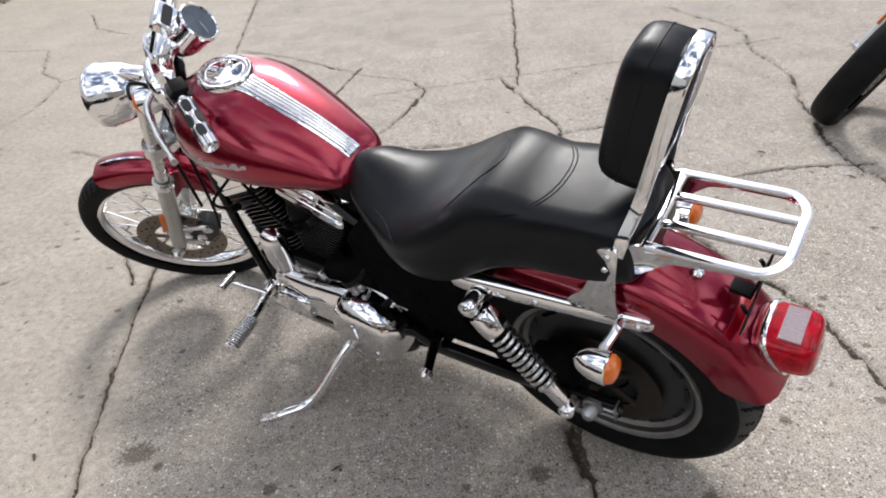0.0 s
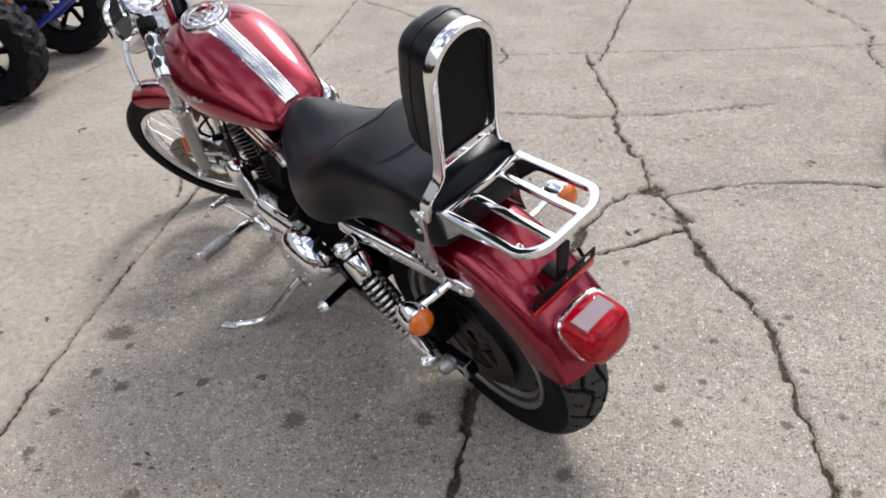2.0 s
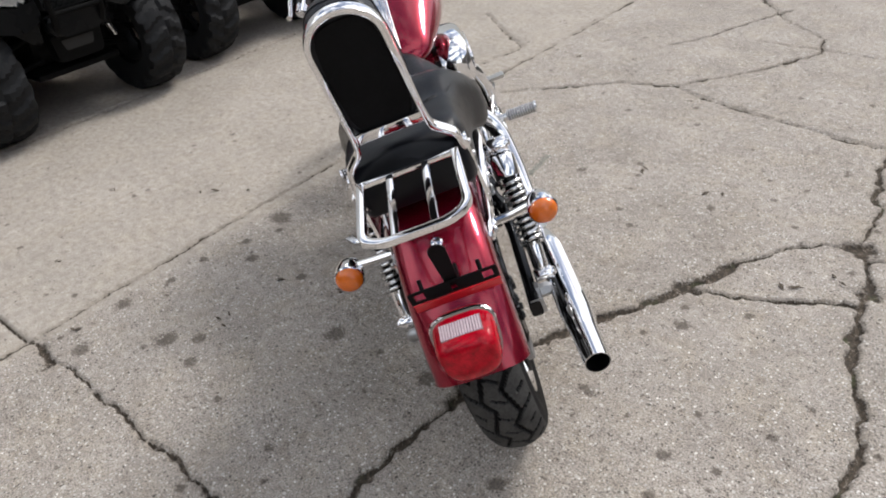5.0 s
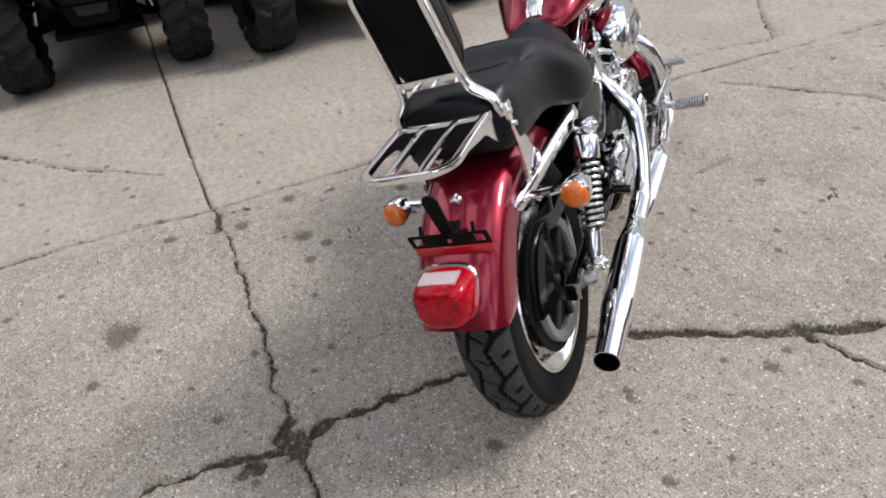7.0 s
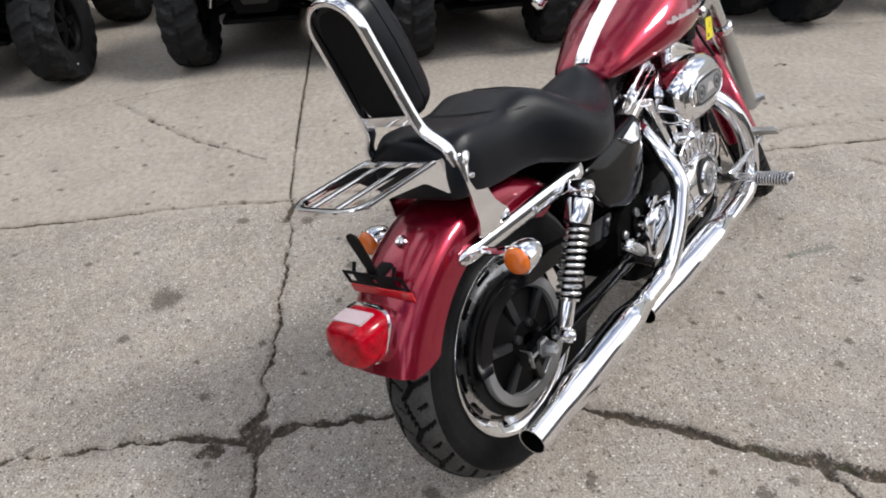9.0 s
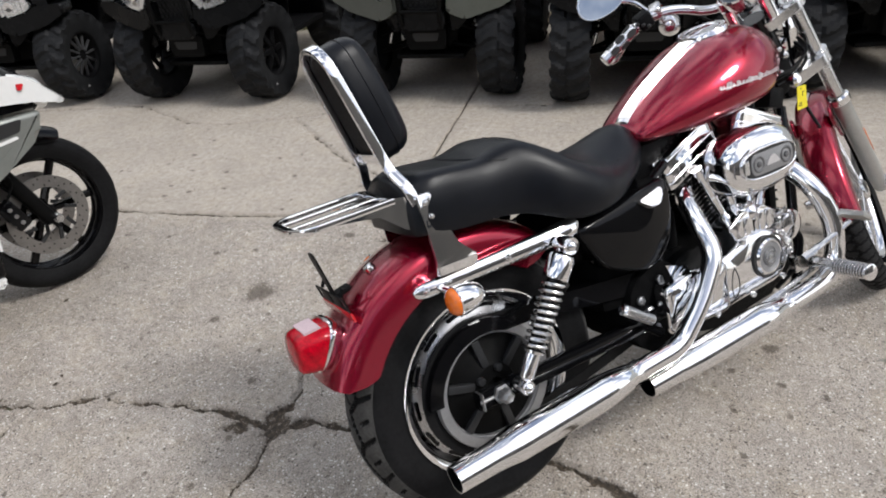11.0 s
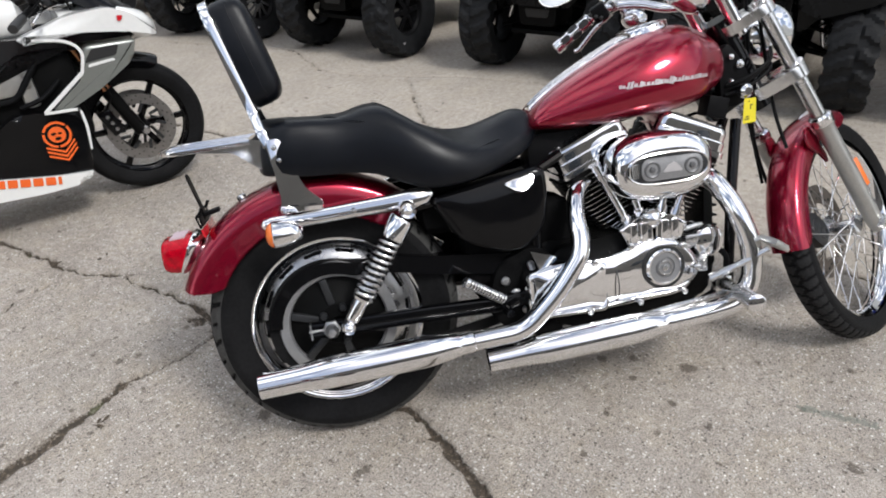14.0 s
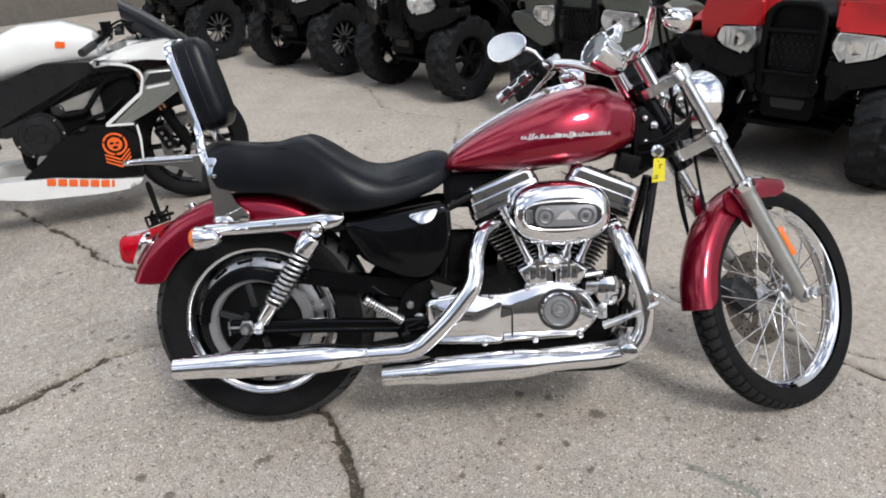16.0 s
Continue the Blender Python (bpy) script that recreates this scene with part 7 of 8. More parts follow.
    bm = bmesh.new()
    face_plate(bm, [(-0.07, 0.385), (0.07, 0.385), (0.085, 0.435), (-0.085, 0.435)], 0.229, 0.004, 0.001, r=0.01)
    part("bumper_slot", bm, BLACK_PRINT, bump)
    bm = bmesh.new()
    sweep(bm, fillet([(0.28, -0.115, 0.47), (0.325, -0.120, 0.55), (0.335, -0.128, 0.72), (0.30, -0.120, 0.895), (0.30, 0.120, 0.895), (0.335, 0.128, 0.72), (0.325, 0.120, 0.55), (0.28, 0.115, 0.47)], 0.07), 0.015, 10)
    bb = part("bull_bar", bm, BLACK_CRINKLE, q, "black tubular bull bar")
    for z, x, w in ((0.580, 0.328, 0.122), (0.775, 0.322, 0.125)):
        bm = bmesh.new()
        rod(bm, (x, -w, z), (x, w, z), 0.012, 10)
        part("crossbar", bm, BLACK_CRINKLE, bb)



def quad(name, where, facing, plastic, rim, label, lamps=True, frame_mat=None, sport=False):
    """x ahead, y to its left, origin on the ground between the front wheels."""
    fm = frame_mat or BLACK_CRINKLE
    q = thing(name, Matrix.Translation((*where, 0)) @ Matrix.Rotation(radians(facing), 4, "Z"), label, "quad bike", "quads parked in a row")
    rear = -1.27
    wide = 0.08 if sport else 0.0
    for x, s, me, yy in ((0, 1, QT_F, 0.43), (0, -1, QT_F, 0.43), (rear, 1, QT_R, 0.42), (rear, -1, QT_R, 0.42)):
        m = Matrix.Translation((x, (yy + wide) * s, 0.312)) @ Matrix.Rotation(radians(0 if s > 0 else 180), 4, "Z")
        w = part("wheel", rim[0], None, q, m=m)
        for i in range(rim[2]):
            part("spoke", rim[1], None, w, m=YAX @ Matrix.Rotation(2 * math.pi * i / rim[2], 4, "Z") @ Matrix.Translation((0.095, 0, 0.050)) @ Matrix.Rotation(radians(8), 4, "Y"))
        part("tyre", me, None, w, "black knobbly quad tyre")
        bm = bmesh.new()
        box(bm, (0.020, 0.004, 0.014), Matrix.Translation((0.10, 0.100, -0.20)), 0.002, 1)
        part("tyre_label", bm, WHITE_PRINT, w, "small white sticker")
    bm = bmesh.new()
    if sport:
        box(bm, (0.45, 0.26, 0.40), Matrix.Translation((-0.62, 0, 0.48)), 0.05)
        box(bm, (0.30, 0.20, 0.10), Matrix.Translation((-0.10, 0, 0.36)), 0.03)
    else:
        box(bm, (1.35, 0.34, 0.24), Matrix.Translation((-0.60, 0, 0.42)), 0.04)
        box(bm, (0.50, 0.40, 0.34), Matrix.Translation((-0.60, 0, 0.58)), 0.05)
        # wide underbody plate, added to deepen the shade on the ground below
        box(bm, (1.45, 0.44, 0.03), Matrix.Translation((-0.56, 0, 0.275)), 0.01)
    part("chassis", bm, BLACK_CRINKLE, q, "dark frame and engine")
    if not sport:
        for s in (-1, 1):
            bm = bmesh.new()
            box(bm, (0.62, 0.30, 0.04), Matrix.Translation((-0.64, 0.31 * s, 0.34)), 0.012)
            part("footboard", bm, BLACK_PLASTIC, q, "black plastic footboard")
            bm = bmesh.new()
            box(bm, (0.03, 0.34, 0.46), Matrix.Translation((-0.36, 0.31 * s, 0.57)) @ Matrix.Rotation(radians(-12), 4, "Y"), 0.01)
            part("inner_mudguard", bm, BLACK_PLASTIC, q, "black inner mudguard")
            bm = bmesh.new()
            box(bm, (0.03, 0.34, 0.44), Matrix.Translation((-0.92, 0.31 * s, 0.57)) @ Matrix.Rotation(radians(12), 4, "Y"), 0.01)
            part("inner_mudguard", bm, BLACK_PLASTIC, q, "black inner mudguard")
    # suspension
    for s in (-1, 1):
        for x0 in (0.10, -0.12):
            bm = bmesh.new()
            rod(bm, (x0, 0.14 * s, 0.34), (0.0, (0.36 + wide) * s, 0.27), 0.014, 10)
            rod(bm, (x0, 0.14 * s, 0.46), (0.0, (0.36 + wide) * s, 0.38), 0.012, 10)
            part("control_arm", bm, fm, q)
        bm = bmesh.new()
        a, c = Vector((0.03, 0.30 * s, 0.33)), Vector((-0.02, 0.20 * s, 0.72))
        lathe(bm, [(0.016, 0.0), (0.016, (c - a).length)], 12, along(a, c))
        sh = part("shock_absorber", bm, SATIN, q, "silver front damper")
        bm = bmesh.new()
        m = along(a, c)
        pth = [m @ Vector((0.034 * math.cos(t * 0.7), 0.034 * math.sin(t * 0.7), 0.08 + 0.0034 * t)) for t in range(72)]
        sweep(bm, pth, 0.006, 6)
        part("spring", bm, BLACK_GLOSS if not sport else BLUE_PAINT, sh)
        bm = bmesh.new()
        box(bm, (0.02, 0.045, 0.05), Matrix.Translation((0.10, 0.30 * s, 0.54)), 0.006)
        part("side_reflector", bm, ORANGE, q, "amber side reflector")
    if not sport:
        quad_front(q, plastic, lamps)
    # coloured plastics
    for s in (-1, 1):
        bm = bmesh.new()
        mud_wing(bm, 0.0, 0.40 * s, 0.40, 0.17, 66, 150, 0.40)
        part("front_mudguard", bm, plastic, q, "plastic front mudguard")
        bm = bmesh.new()
        mud_wing(bm, rear, 0.38 * s, 0.42, 0.20, 25, 150, 0.42)
        part("rear_mudguard", bm, plastic, q, "plastic rear mudguard")
    bm = bmesh.new()
    rings = []
    for x, w, zb, zt in ((0.27, 0.15, 0.80, 0.85), (0.20, 0.24, 0.78, 0.88), (0.05, 0.28, 0.76, 0.91), (-0.20, 0.27, 0.74, 0.95), (-0.40, 0.20, 0.72, 0.96), (-0.52, 0.14, 0.70, 0.92)):
        rings.append([Vector((x, u, zb + (zt - zb) * 0.5 + v)) for u, v in oval(w, (zt - zb) * 0.5, 24, 3.4)])
    loft(bm, rings)
    part("hood", bm, DARK_PLASTIC if plastic is RED_PLASTIC else plastic, q, "plastic hood")
    bm = bmesh.new()
    rings = []
    for x, w, zb, zt in ((-0.48, 0.11, 0.70, 0.88), (-0.60, 0.15, 0.68, 0.88), (-0.95, 0.18, 0.70, 0.90), (-1.20, 0.17, 0.72, 0.93), (-1.28, 0.12, 0.76, 0.90)):
        rings.append([Vector((x, u, zb + (zt - zb) * 0.5 + v)) for u, v in oval(w, (zt - zb) * 0.5, 20, 3.0)])
    loft(bm, rings)
    part("seat", bm, LEATHER, q, "black seat")
    if not sport:
        for x0, x1, z in ((-0.24, 0.27, 0.945), (-1.65, -1.10, 0.96)):
            bm = bmesh.new()
            sweep(bm, fillet([(x1, -0.44, z), (x1, 0.44, z), (x0, 0.46, z), (x0, -0.46, z), (x1, -0.44, z)], 0.08), 0.012, 8)
            rk = part("rack", bm, BLACK_CRINKLE, q, "black tubular rack")
            for k in range(5):
                b2 = bmesh.new()
                xx = x0 + (x1 - x0) * (k + 0.5) / 5
                rod(b2, (xx, -0.45, z), (xx, 0.45, z), 0.008, 8)
                part("rack_tube", b2, BLACK_CRINKLE, rk)
            for s in (-1, 1):
                b2 = bmesh.new()
                rod(b2, ((x0 + x1) / 2, 0.25 * s, z), ((x0 + x1) / 2, 0.22 * s, z - 0.14), 0.011, 8)
                part("rack_leg", b2, BLACK_CRINKLE, rk)
    bm = bmesh.new()
    sweep(bm, fillet([(-0.62, -0.40, 1.10), (-0.50, -0.22, 1.12), (-0.44, -0.06, 1.06), (-0.44, 0.06, 1.06), (-0.50, 0.22, 1.12), (-0.62, 0.40, 1.10)], 0.05), 0.012, 10)
    hb = part("handlebar", bm, BLACK_CRINKLE, q, "black handlebar")
    for s in (-1, 1):
        b2 = bmesh.new()
        rod(b2, (-0.545, 0.29 * s, 1.112), (-0.62, 0.40 * s, 1.10), 0.018, 12)
        part("grip", b2, GRIP_RUBBER, hb)
    bm = bmesh.new()
    box(bm, (0.14, 0.16, 0.08), Matrix.Translation((-0.43, 0, 1.09)), 0.03, 3)
    part("console", bm, DARK_PLASTIC, hb)
    if sport:
        for s in (-1, 1):
            bm = bmesh.new()
            sweep(bm, fillet([(0.35, 0.08 * s, 0.50), (0.05, 0.13 * s, 0.72), (-0.45, 0.13 * s, 0.78), (-1.3, 0.12 * s, 0.70)], 0.05), 0.018, 10)
            sweep(bm, fillet([(0.35, 0.08 * s, 0.48), (0.10, 0.14 * s, 0.32), (-0.80, 0.14 * s, 0.30), (-1.1, 0.10 * s, 0.42)], 0.05), 0.018, 10)
            part("frame_tube", bm, BLUE_PAINT, q, "blue tubular frame")
    return q


quad("quad_bike", (-1.25, -4.62), 14, DARK_PLASTIC, RIM_STAR, "black utility quad bike with star-spoked rims")
quad("quad_bike", (-1.80, -2.98), 14, DARK_PLASTIC, RIM_STAR, "black utility quad bike with bright star-spoked rims")
quad("quad_bike", (-2.10, -1.51), 8, DARK_PLASTIC, RIM_SIX, "black utility quad bike with black six-spoke rims")
quad("quad_bike", (-2.42, 0.07), 9, GREY_PLASTIC, RIM_SIX, "olive grey utility quad bike with twin headlamps")
quad("quad_bike", (-2.505, 1.365), 13, RED_PLASTIC, RIM_SIX, "red utility quad bike with black bumper and racks")
quad("quad_bike", (-2.92, 2.63), 15, DARK_PLASTIC, RIM_SIX, "black utility quad bike beside a red one")
quad("quad_bike", (-2.97, 3.84), 15.8, DARK_PLASTIC, RIM_SIX, "sport quad bike with a blue tubular frame and knobbly tyres", lamps=False, frame_mat=BLUE_PAINT, sport=True)


# ---- white sport motorcycle ----
SPORT = Matrix.Translation((0.12, -0.515, 0.0)) @ Matrix.Rotation(radians(167), 4, "Z") @ Matrix.Rotation(radians(-3), 4, "X")
sport = thing("sport_motorcycle", SPORT, "white, black and silver sport motorcycle with orange graphics on its stand", "motorcycle")


def plain_tread(u, v):
    q = (u + 0.5 * abs(v)) % 1.0
    return 1.0 if 0.25 < abs(v) < 0.7 and q < 0.10 else 0.0


for x, R, hw, nm in ((0.0, 0.300, 0.058, "front_wheel"), (-1.40, 0.315, 0.090, "rear_wheel")):
    bm = bmesh.new()
    lathe(bm, [(0.215, -hw * 0.62), (0.226, -hw * 0.66), (0.222, -hw * 0.5), (0.205, -0.02), (0.205, 0.02), (0.222, hw * 0.5), (0.226, hw * 0.66), (0.215, hw * 0.62), (0.200, 0.0), (0.215, -hw * 0.62)], 56, YAX)
    lathe(bm, [(0.0, -0.045), (0.040, -0.04), (0.040, 0.04), (0.0, 0.045)], 20, YAX)
    w = part(nm, bm, BLACK_GLOSS, sport, "black cast wheel", m=Matrix.Translation((x, 0, R)))
    for i in range(6):
        b2 = bmesh.new()
        box(b2, (0.18, 0.028, 0.022), YAX @ Matrix.Rotation(2 * math.pi * i / 6, 4, "Z") @ Matrix.Translation((0.125, 0, 0)), 0.007)
        part("spoke", b2, BLACK_GLOSS, w)
    part("tyre", tyre(R, hw, 0.218, plain_tread, 24, 0.003, n=120, across=24, top=RUBBER), RUBBER, w, "black sport tyre")
    for s in (-1, 1):
        bm = bmesh.new()
        lathe(bm, [(0.108, 0.054 * s), (0.153, 0.054 * s), (0.153, 0.059 * s), (0.108, 0.059 * s), (0.108, 0.054 * s)], 56, YAX)
        disc = part("brake_disc", bm, ROTOR, w, "drilled steel brake disc")
        for i in range(9):
            b2 = bmesh.new()
            box(b2, (0.046, 0.014, 0.006), YAX @ Matrix.Rotation(2 * math.pi * i / 9, 4, "Z") @ Matrix.Translation((0.088, 0, 0.0565 * s)) @ Matrix.Rotation(radians(22), 4, "Z"), 0.001, 1)
            part("disc_carrier", b2, GUNMETAL, disc)
        bm = bmesh.new()
        for i in range(42):
            a = 2 * math.pi * i / 42
            r = 0.117 + 0.0135 * (i % 3)
            rod(bm, YAX @ Vector((r * math.cos(a), r * math.sin(a), 0.0535 * s)), YAX @ Vector((r * math.cos(a), r * math.sin(a), 0.0597 * s)), 0.0036, 6)
        part("disc_holes", bm, BLACK_PRINT, disc)
for s in (-1, 1):
    bm = bmesh.new()
    rod(bm, (-0.01, 0.095 * s, 0.29), (-0.105, 0.095 * s, 0.51), 0.028, 16)
    sl = part("fork_leg", bm, BLACK_CRINKLE, sport, "black fork leg")
    bm = bmesh.new()
    rod(bm, (-0.085, 0.095 * s, 0.46), (-0.215, 0.095 * s, 0.77), 0.024, 16)
    part("fork_tube", bm, material("bronze_fork_tube", (0.42, 0.20, 0.10), 0.25, 0.9) if s < 0 else BLACK_CRINKLE, sl)
    bm = bmesh.new()
    box(bm, (0.06, 0.045, 0.12), Matrix.Translation((-0.125, 0.085 * s, 0.36)) @ Matrix.Rotation(radians(-23), 4, "Y"), 0.012, 2)
    cal = part("brake_caliper", bm, BLACK_GLOSS, sport, "black radial caliper")
    for k in (-0.032, 0.0, 0.032):
        bm = bmesh.new()
        rod(bm, (-0.125 - 0.39 * k, 0.105 * s, 0.36 + 0.92 * k), (-0.125 - 0.39 * k, 0.113 * s, 0.36 + 0.92 * k), 0.008, 10)
        part("bolt", bm, STEEL, cal)
    bm = bmesh.new()
    sweep(bm, spline([(-0.13, 0.10 * s, 0.42), (-0.10, 0.125 * s, 0.50), (-0.17, 0.12 * s, 0.62), (-0.20, 0.09 * s, 0.72)], 6), 0.005, 8)
    part("brake_hose", bm, BLACK_PLASTIC, cal)
    bm = bmesh.new()
    lathe(bm, [(0.0, 0.03 * s), (0.014, 0.03 * s), (0.018, 0.022 * s), (0.018, 0.0)], 16, axis_y(0.0, 0.115 * s, 0.30))
    part("axle_nut", bm, SATIN, sl)
bm = bmesh.new()
fender(bm, (0, 0.30), 0.325, 0.066, 0.05, 165, 62, 24)
part("front_fender", bm, BLACK_GLOSS, sport, "gloss black front fender")


def fairing(name, outline, y, depth, mat, label, bevel=0.02, mirror=True, lean=0.0):
    """A moulded side panel on the right, with its twin on the left."""
    for s in ((-1, 1) if mirror else (-1,)):
        bm = bmesh.new()
        if s < 0:
            slab(bm, rounded(outline, 0.025, 3), side_right(0, -y, 0) @ Matrix.Rotation(radians(lean), 4, "X"), depth, bevel, 4)
        else:
            slab(bm, [(-u, v) for u, v in rounded(outline, 0.025, 3)], side_left(0, y, 0) @ Matrix.Rotation(radians(lean), 4, "X"), depth, bevel, 4)
        part(name, bm, mat, sport, label)


# nose, upper fairing, silver mid panel, black side, white belly
bm = bmesh.new()
rings = []
for x, w, zb, zt in ((0.185, 0.03, 0.70, 0.75), (0.14, 0.10, 0.68, 0.80), (0.04, 0.17, 0.68, 0.845), (-0.10, 0.195, 0.71, 0.86), (-0.20, 0.18, 0.76, 0.86)):
    rings.append([Vector((x, u, (zb + zt) / 2 + v)) for u, v in oval(w, (zt - zb) / 2, 24, 2.6)])
loft(bm, rings)
part("nose_fairing", bm, WHITE_PLASTIC, sport, "pearl white nose fairing")
bm = bmesh.new()
rings = []
for x, w, z in ((0.10, 0.10, 0.83), (0.02, 0.145, 0.89), (-0.10, 0.165, 0.985), (-0.20, 0.150, 1.05)):
    rings.append([Vector((x, w * math.cos(radians(q)), z - 0.12 + 0.12 * math.sin(radians(q)))) for q in range(0, 181, 12)] + [Vector((x + 0.003, (w - 0.004) * math.cos(radians(q)), z - 0.124 + 0.12 * math.sin(radians(q)))) for q in range(180, -1, -12)])
loft(bm, rings)
part("windscreen", bm, material("smoked_screen", (0.005, 0.005, 0.006), 0.12, spec=0.2), sport, "smoked windscreen")
fairing("upper_fairing", [(0.16, 0.71), (0.06, 0.82), (-0.02, 0.855), (-0.17, 0.848), (-0.385, 0.785), (-0.36, 0.765), (-0.15, 0.776), (0.025, 0.750)], 0.15, 0.075, WHITE_PLASTIC, "white upper fairing", 0.03)
fairing("side_stripe", [(0.07, 0.725), (0.0, 0.752), (-0.20, 0.785), (-0.36, 0.780), (-0.22, 0.745), (-0.12, 0.735)], 0.16, 0.055, BLACK_GLOSS, "black upper panel")
fairing("mid_fairing", [(0.060, 0.715), (0.02, 0.63), (-0.14, 0.54), (-0.275, 0.483), (-0.345, 0.490), (-0.185, 0.605), (-0.155, 0.722)], 0.16, 0.062, SILVER_PLASTIC, "silver-grey side fairing", 0.02)
for s in (-1, 1):
    bm = bmesh.new()
    sweep(bm, spline([(-0.330, 0.223 * s, 0.778), (-0.215, 0.223 * s, 0.752), (-0.168, 0.223 * s, 0.700), (-0.190, 0.223 * s, 0.618)], 6), 1.0, section=rounded([(-0.0065, -0.003), (0.0065, -0.003), (0.0065, 0.003), (-0.0065, 0.003)], 0.002, 2), up=(0, s, 0))
    sweep(bm, [(-0.190, 0.223 * s, 0.620), (-0.372, 0.223 * s, 0.492)], 1.0, section=rounded([(-0.008, -0.003), (0.008, -0.003), (0.008, 0.003), (-0.008, 0.003)], 0.002, 2), up=(0, s, 0))
    sweep(bm, [(-0.376, 0.223 * s, 0.490), (-0.252, 0.223 * s, 0.480)], 1.0, section=rounded([(-0.006, -0.003), (0.006, -0.003), (0.006, 0.003), (-0.006, 0.003)], 0.002, 2), up=(0, s, 0))
    part("stripe", bm, WHITE_PLASTIC, sport, "white stripe")
fairing("lower_fairing", [(-0.250, 0.475), (-0.245, 0.40), (-0.262, 0.200), (-0.42, 0.225), (-0.80, 0.28), (-0.56, 0.46), (-0.48, 0.505), (-0.36, 0.49)], 0.14, 0.075, BLACK_GLOSS, "gloss black lower fairing", 0.025)
fairing("belly_pan", [(-0.26, 0.205), (-0.32, 0.165), (-0.48, 0.165), (-0.78, 0.19), (-1.0, 0.225), (-1.0, 0.285), (-0.87, 0.295), (-0.66, 0.278), (-0.42, 0.228)], 0.13, 0.100, WHITE_PLASTIC, "white belly pan", 0.025)
fairing("edge_strip", [(-0.246, 0.470), (-0.236, 0.470), (-0.232, 0.40), (-0.246, 0.30), (-0.254, 0.30), (-0.244, 0.40)], 0.150, 0.070, WHITE_PLASTIC, "white edge strip", 0.002)
# frame, engine, tank, seat
fairing("frame_spar", [(-0.17, 0.79), (-0.17, 0.70), (-0.38, 0.74), (-0.60, 0.61), (-0.78, 0.48), (-0.90, 0.50), (-0.86, 0.70), (-0.58, 0.80)], 0.12, 0.06, BLACK_ALLOY, "black alloy frame spar")
bm = bmesh.new()
box(bm, (0.44, 0.30, 0.34), Matrix.Translation((-0.56, 0, 0.47)), 0.05, 3)
box(bm, (0.20, 0.30, 0.36), Matrix.Translation((-0.30, 0, 0.52)), 0.03)
engine2 = part("engine", bm, BLACK_CRINKLE, sport, "black engine")
bm = bmesh.new()
lathe(bm, [(0.116, 0.0), (0.114, 0.008), (0.112, 0.010), (0.094, 0.011), (0.092, 0.024), (0.088, 0.029), (0.062, 0.034), (0.060, 0.029), (0.030, 0.029), (0.028, 0.036), (0.0, 0.037)], 40, side_right(-0.67, -0.165, 0.475))
ccov = part("clutch_cover", bm, BLACK_ALLOY, sport, "round black clutch cover")
for i in range(9):
    a = 2 * math.pi * i / 9
    bm = bmesh.new()
    lathe(bm, [(0.0, 0.008), (0.005, 0.008), (0.006, 0.0)], 8, side_right(-0.67 + 0.103 * math.cos(a), -0.168, 0.475 + 0.103 * math.sin(a)))
    part("bolt", bm, SATIN, ccov)
bm = bmesh.new()
lathe(bm, [(0.055, 0.0), (0.05, 0.015), (0.0, 0.02)], 24, side_right(-0.53, -0.165, 0.42))
part("starter_cover", bm, BLACK_CRINKLE, ccov)
bm = bmesh.new()
box(bm, (0.20, 0.05, 0.12), Matrix.Translation((-0.47, -0.15, 0.63)), 0.02)
box(bm, (0.06, 0.05, 0.20), Matrix.Translation((-0.40, -0.15, 0.61)), 0.02)
part("cam_cover", bm, SLIDER, sport, "grey engine casting")
bm = bmesh.new()
rings = []
for x, w, zb, zt in ((-0.30, 0.07, 0.78, 0.86), (-0.34, 0.135, 0.77, 0.92), (-0.46, 0.165, 0.76, 0.97), (-0.64, 0.165, 0.74, 0.97), (-0.80, 0.135, 0.72, 0.91), (-0.90, 0.08, 0.72, 0.84)):
    rings.append([Vector((x, u, (zb + zt) / 2 + v)) for u, v in oval(w, (zt - zb) / 2, 28, 2.8)])
loft(bm, rings)
part("fuel_tank", bm, WHITE_PLASTIC, sport, "pearl white fuel tank")
bm = bmesh.new()
rings = []
for x, w, zb, zt in ((-0.90, 0.09, 0.72, 0.84), (-1.0, 0.13, 0.74, 0.83), (-1.25, 0.13, 0.78, 0.86), (-1.5, 0.10, 0.86, 0.98), (-1.75, 0.05, 0.96, 1.04)):
    rings.append([Vector((x, u, (zb + zt) / 2 + v)) for u, v in oval(w, (zt - zb) / 2, 20, 2.8)])
loft(bm, rings)
part("tail", bm, BLACK_GLOSS, sport, "black seat and tail")
bm = bmesh.new()
sweep(bm, [(-0.90, -0.10, 0.42), (-1.40, -0.13, 0.315)], 1.0, section=rounded([(-0.02, -0.035), (0.02, -0.035), (0.02, 0.035), (-0.02, 0.035)], 0.01, 2), up=(0, 0, 1))
sweep(bm, [(-0.90, 0.10, 0.42), (-1.40, 0.13, 0.315)], 1.0, section=rounded([(-0.02, -0.035), (0.02, -0.035), (0.02, 0.035), (-0.02, 0.035)], 0.01, 2), up=(0, 0, 1))
part("swingarm", bm, BLACK_CRINKLE, sport)
bm = bmesh.new()
sweep(bm, fillet([(-0.36, 0.30, 0.86), (-0.26, 0.12, 0.90), (-0.26, -0.12, 0.90), (-0.36, -0.32, 0.86)], 0.04), 0.013, 10)
part("clip_on_bar", bm, BLACK_CRINKLE, sport)
bm = bmesh.new()
rod(bm, (-0.335, -0.27, 0.868), (-0.385, -0.38, 0.848), 0.018, 12)
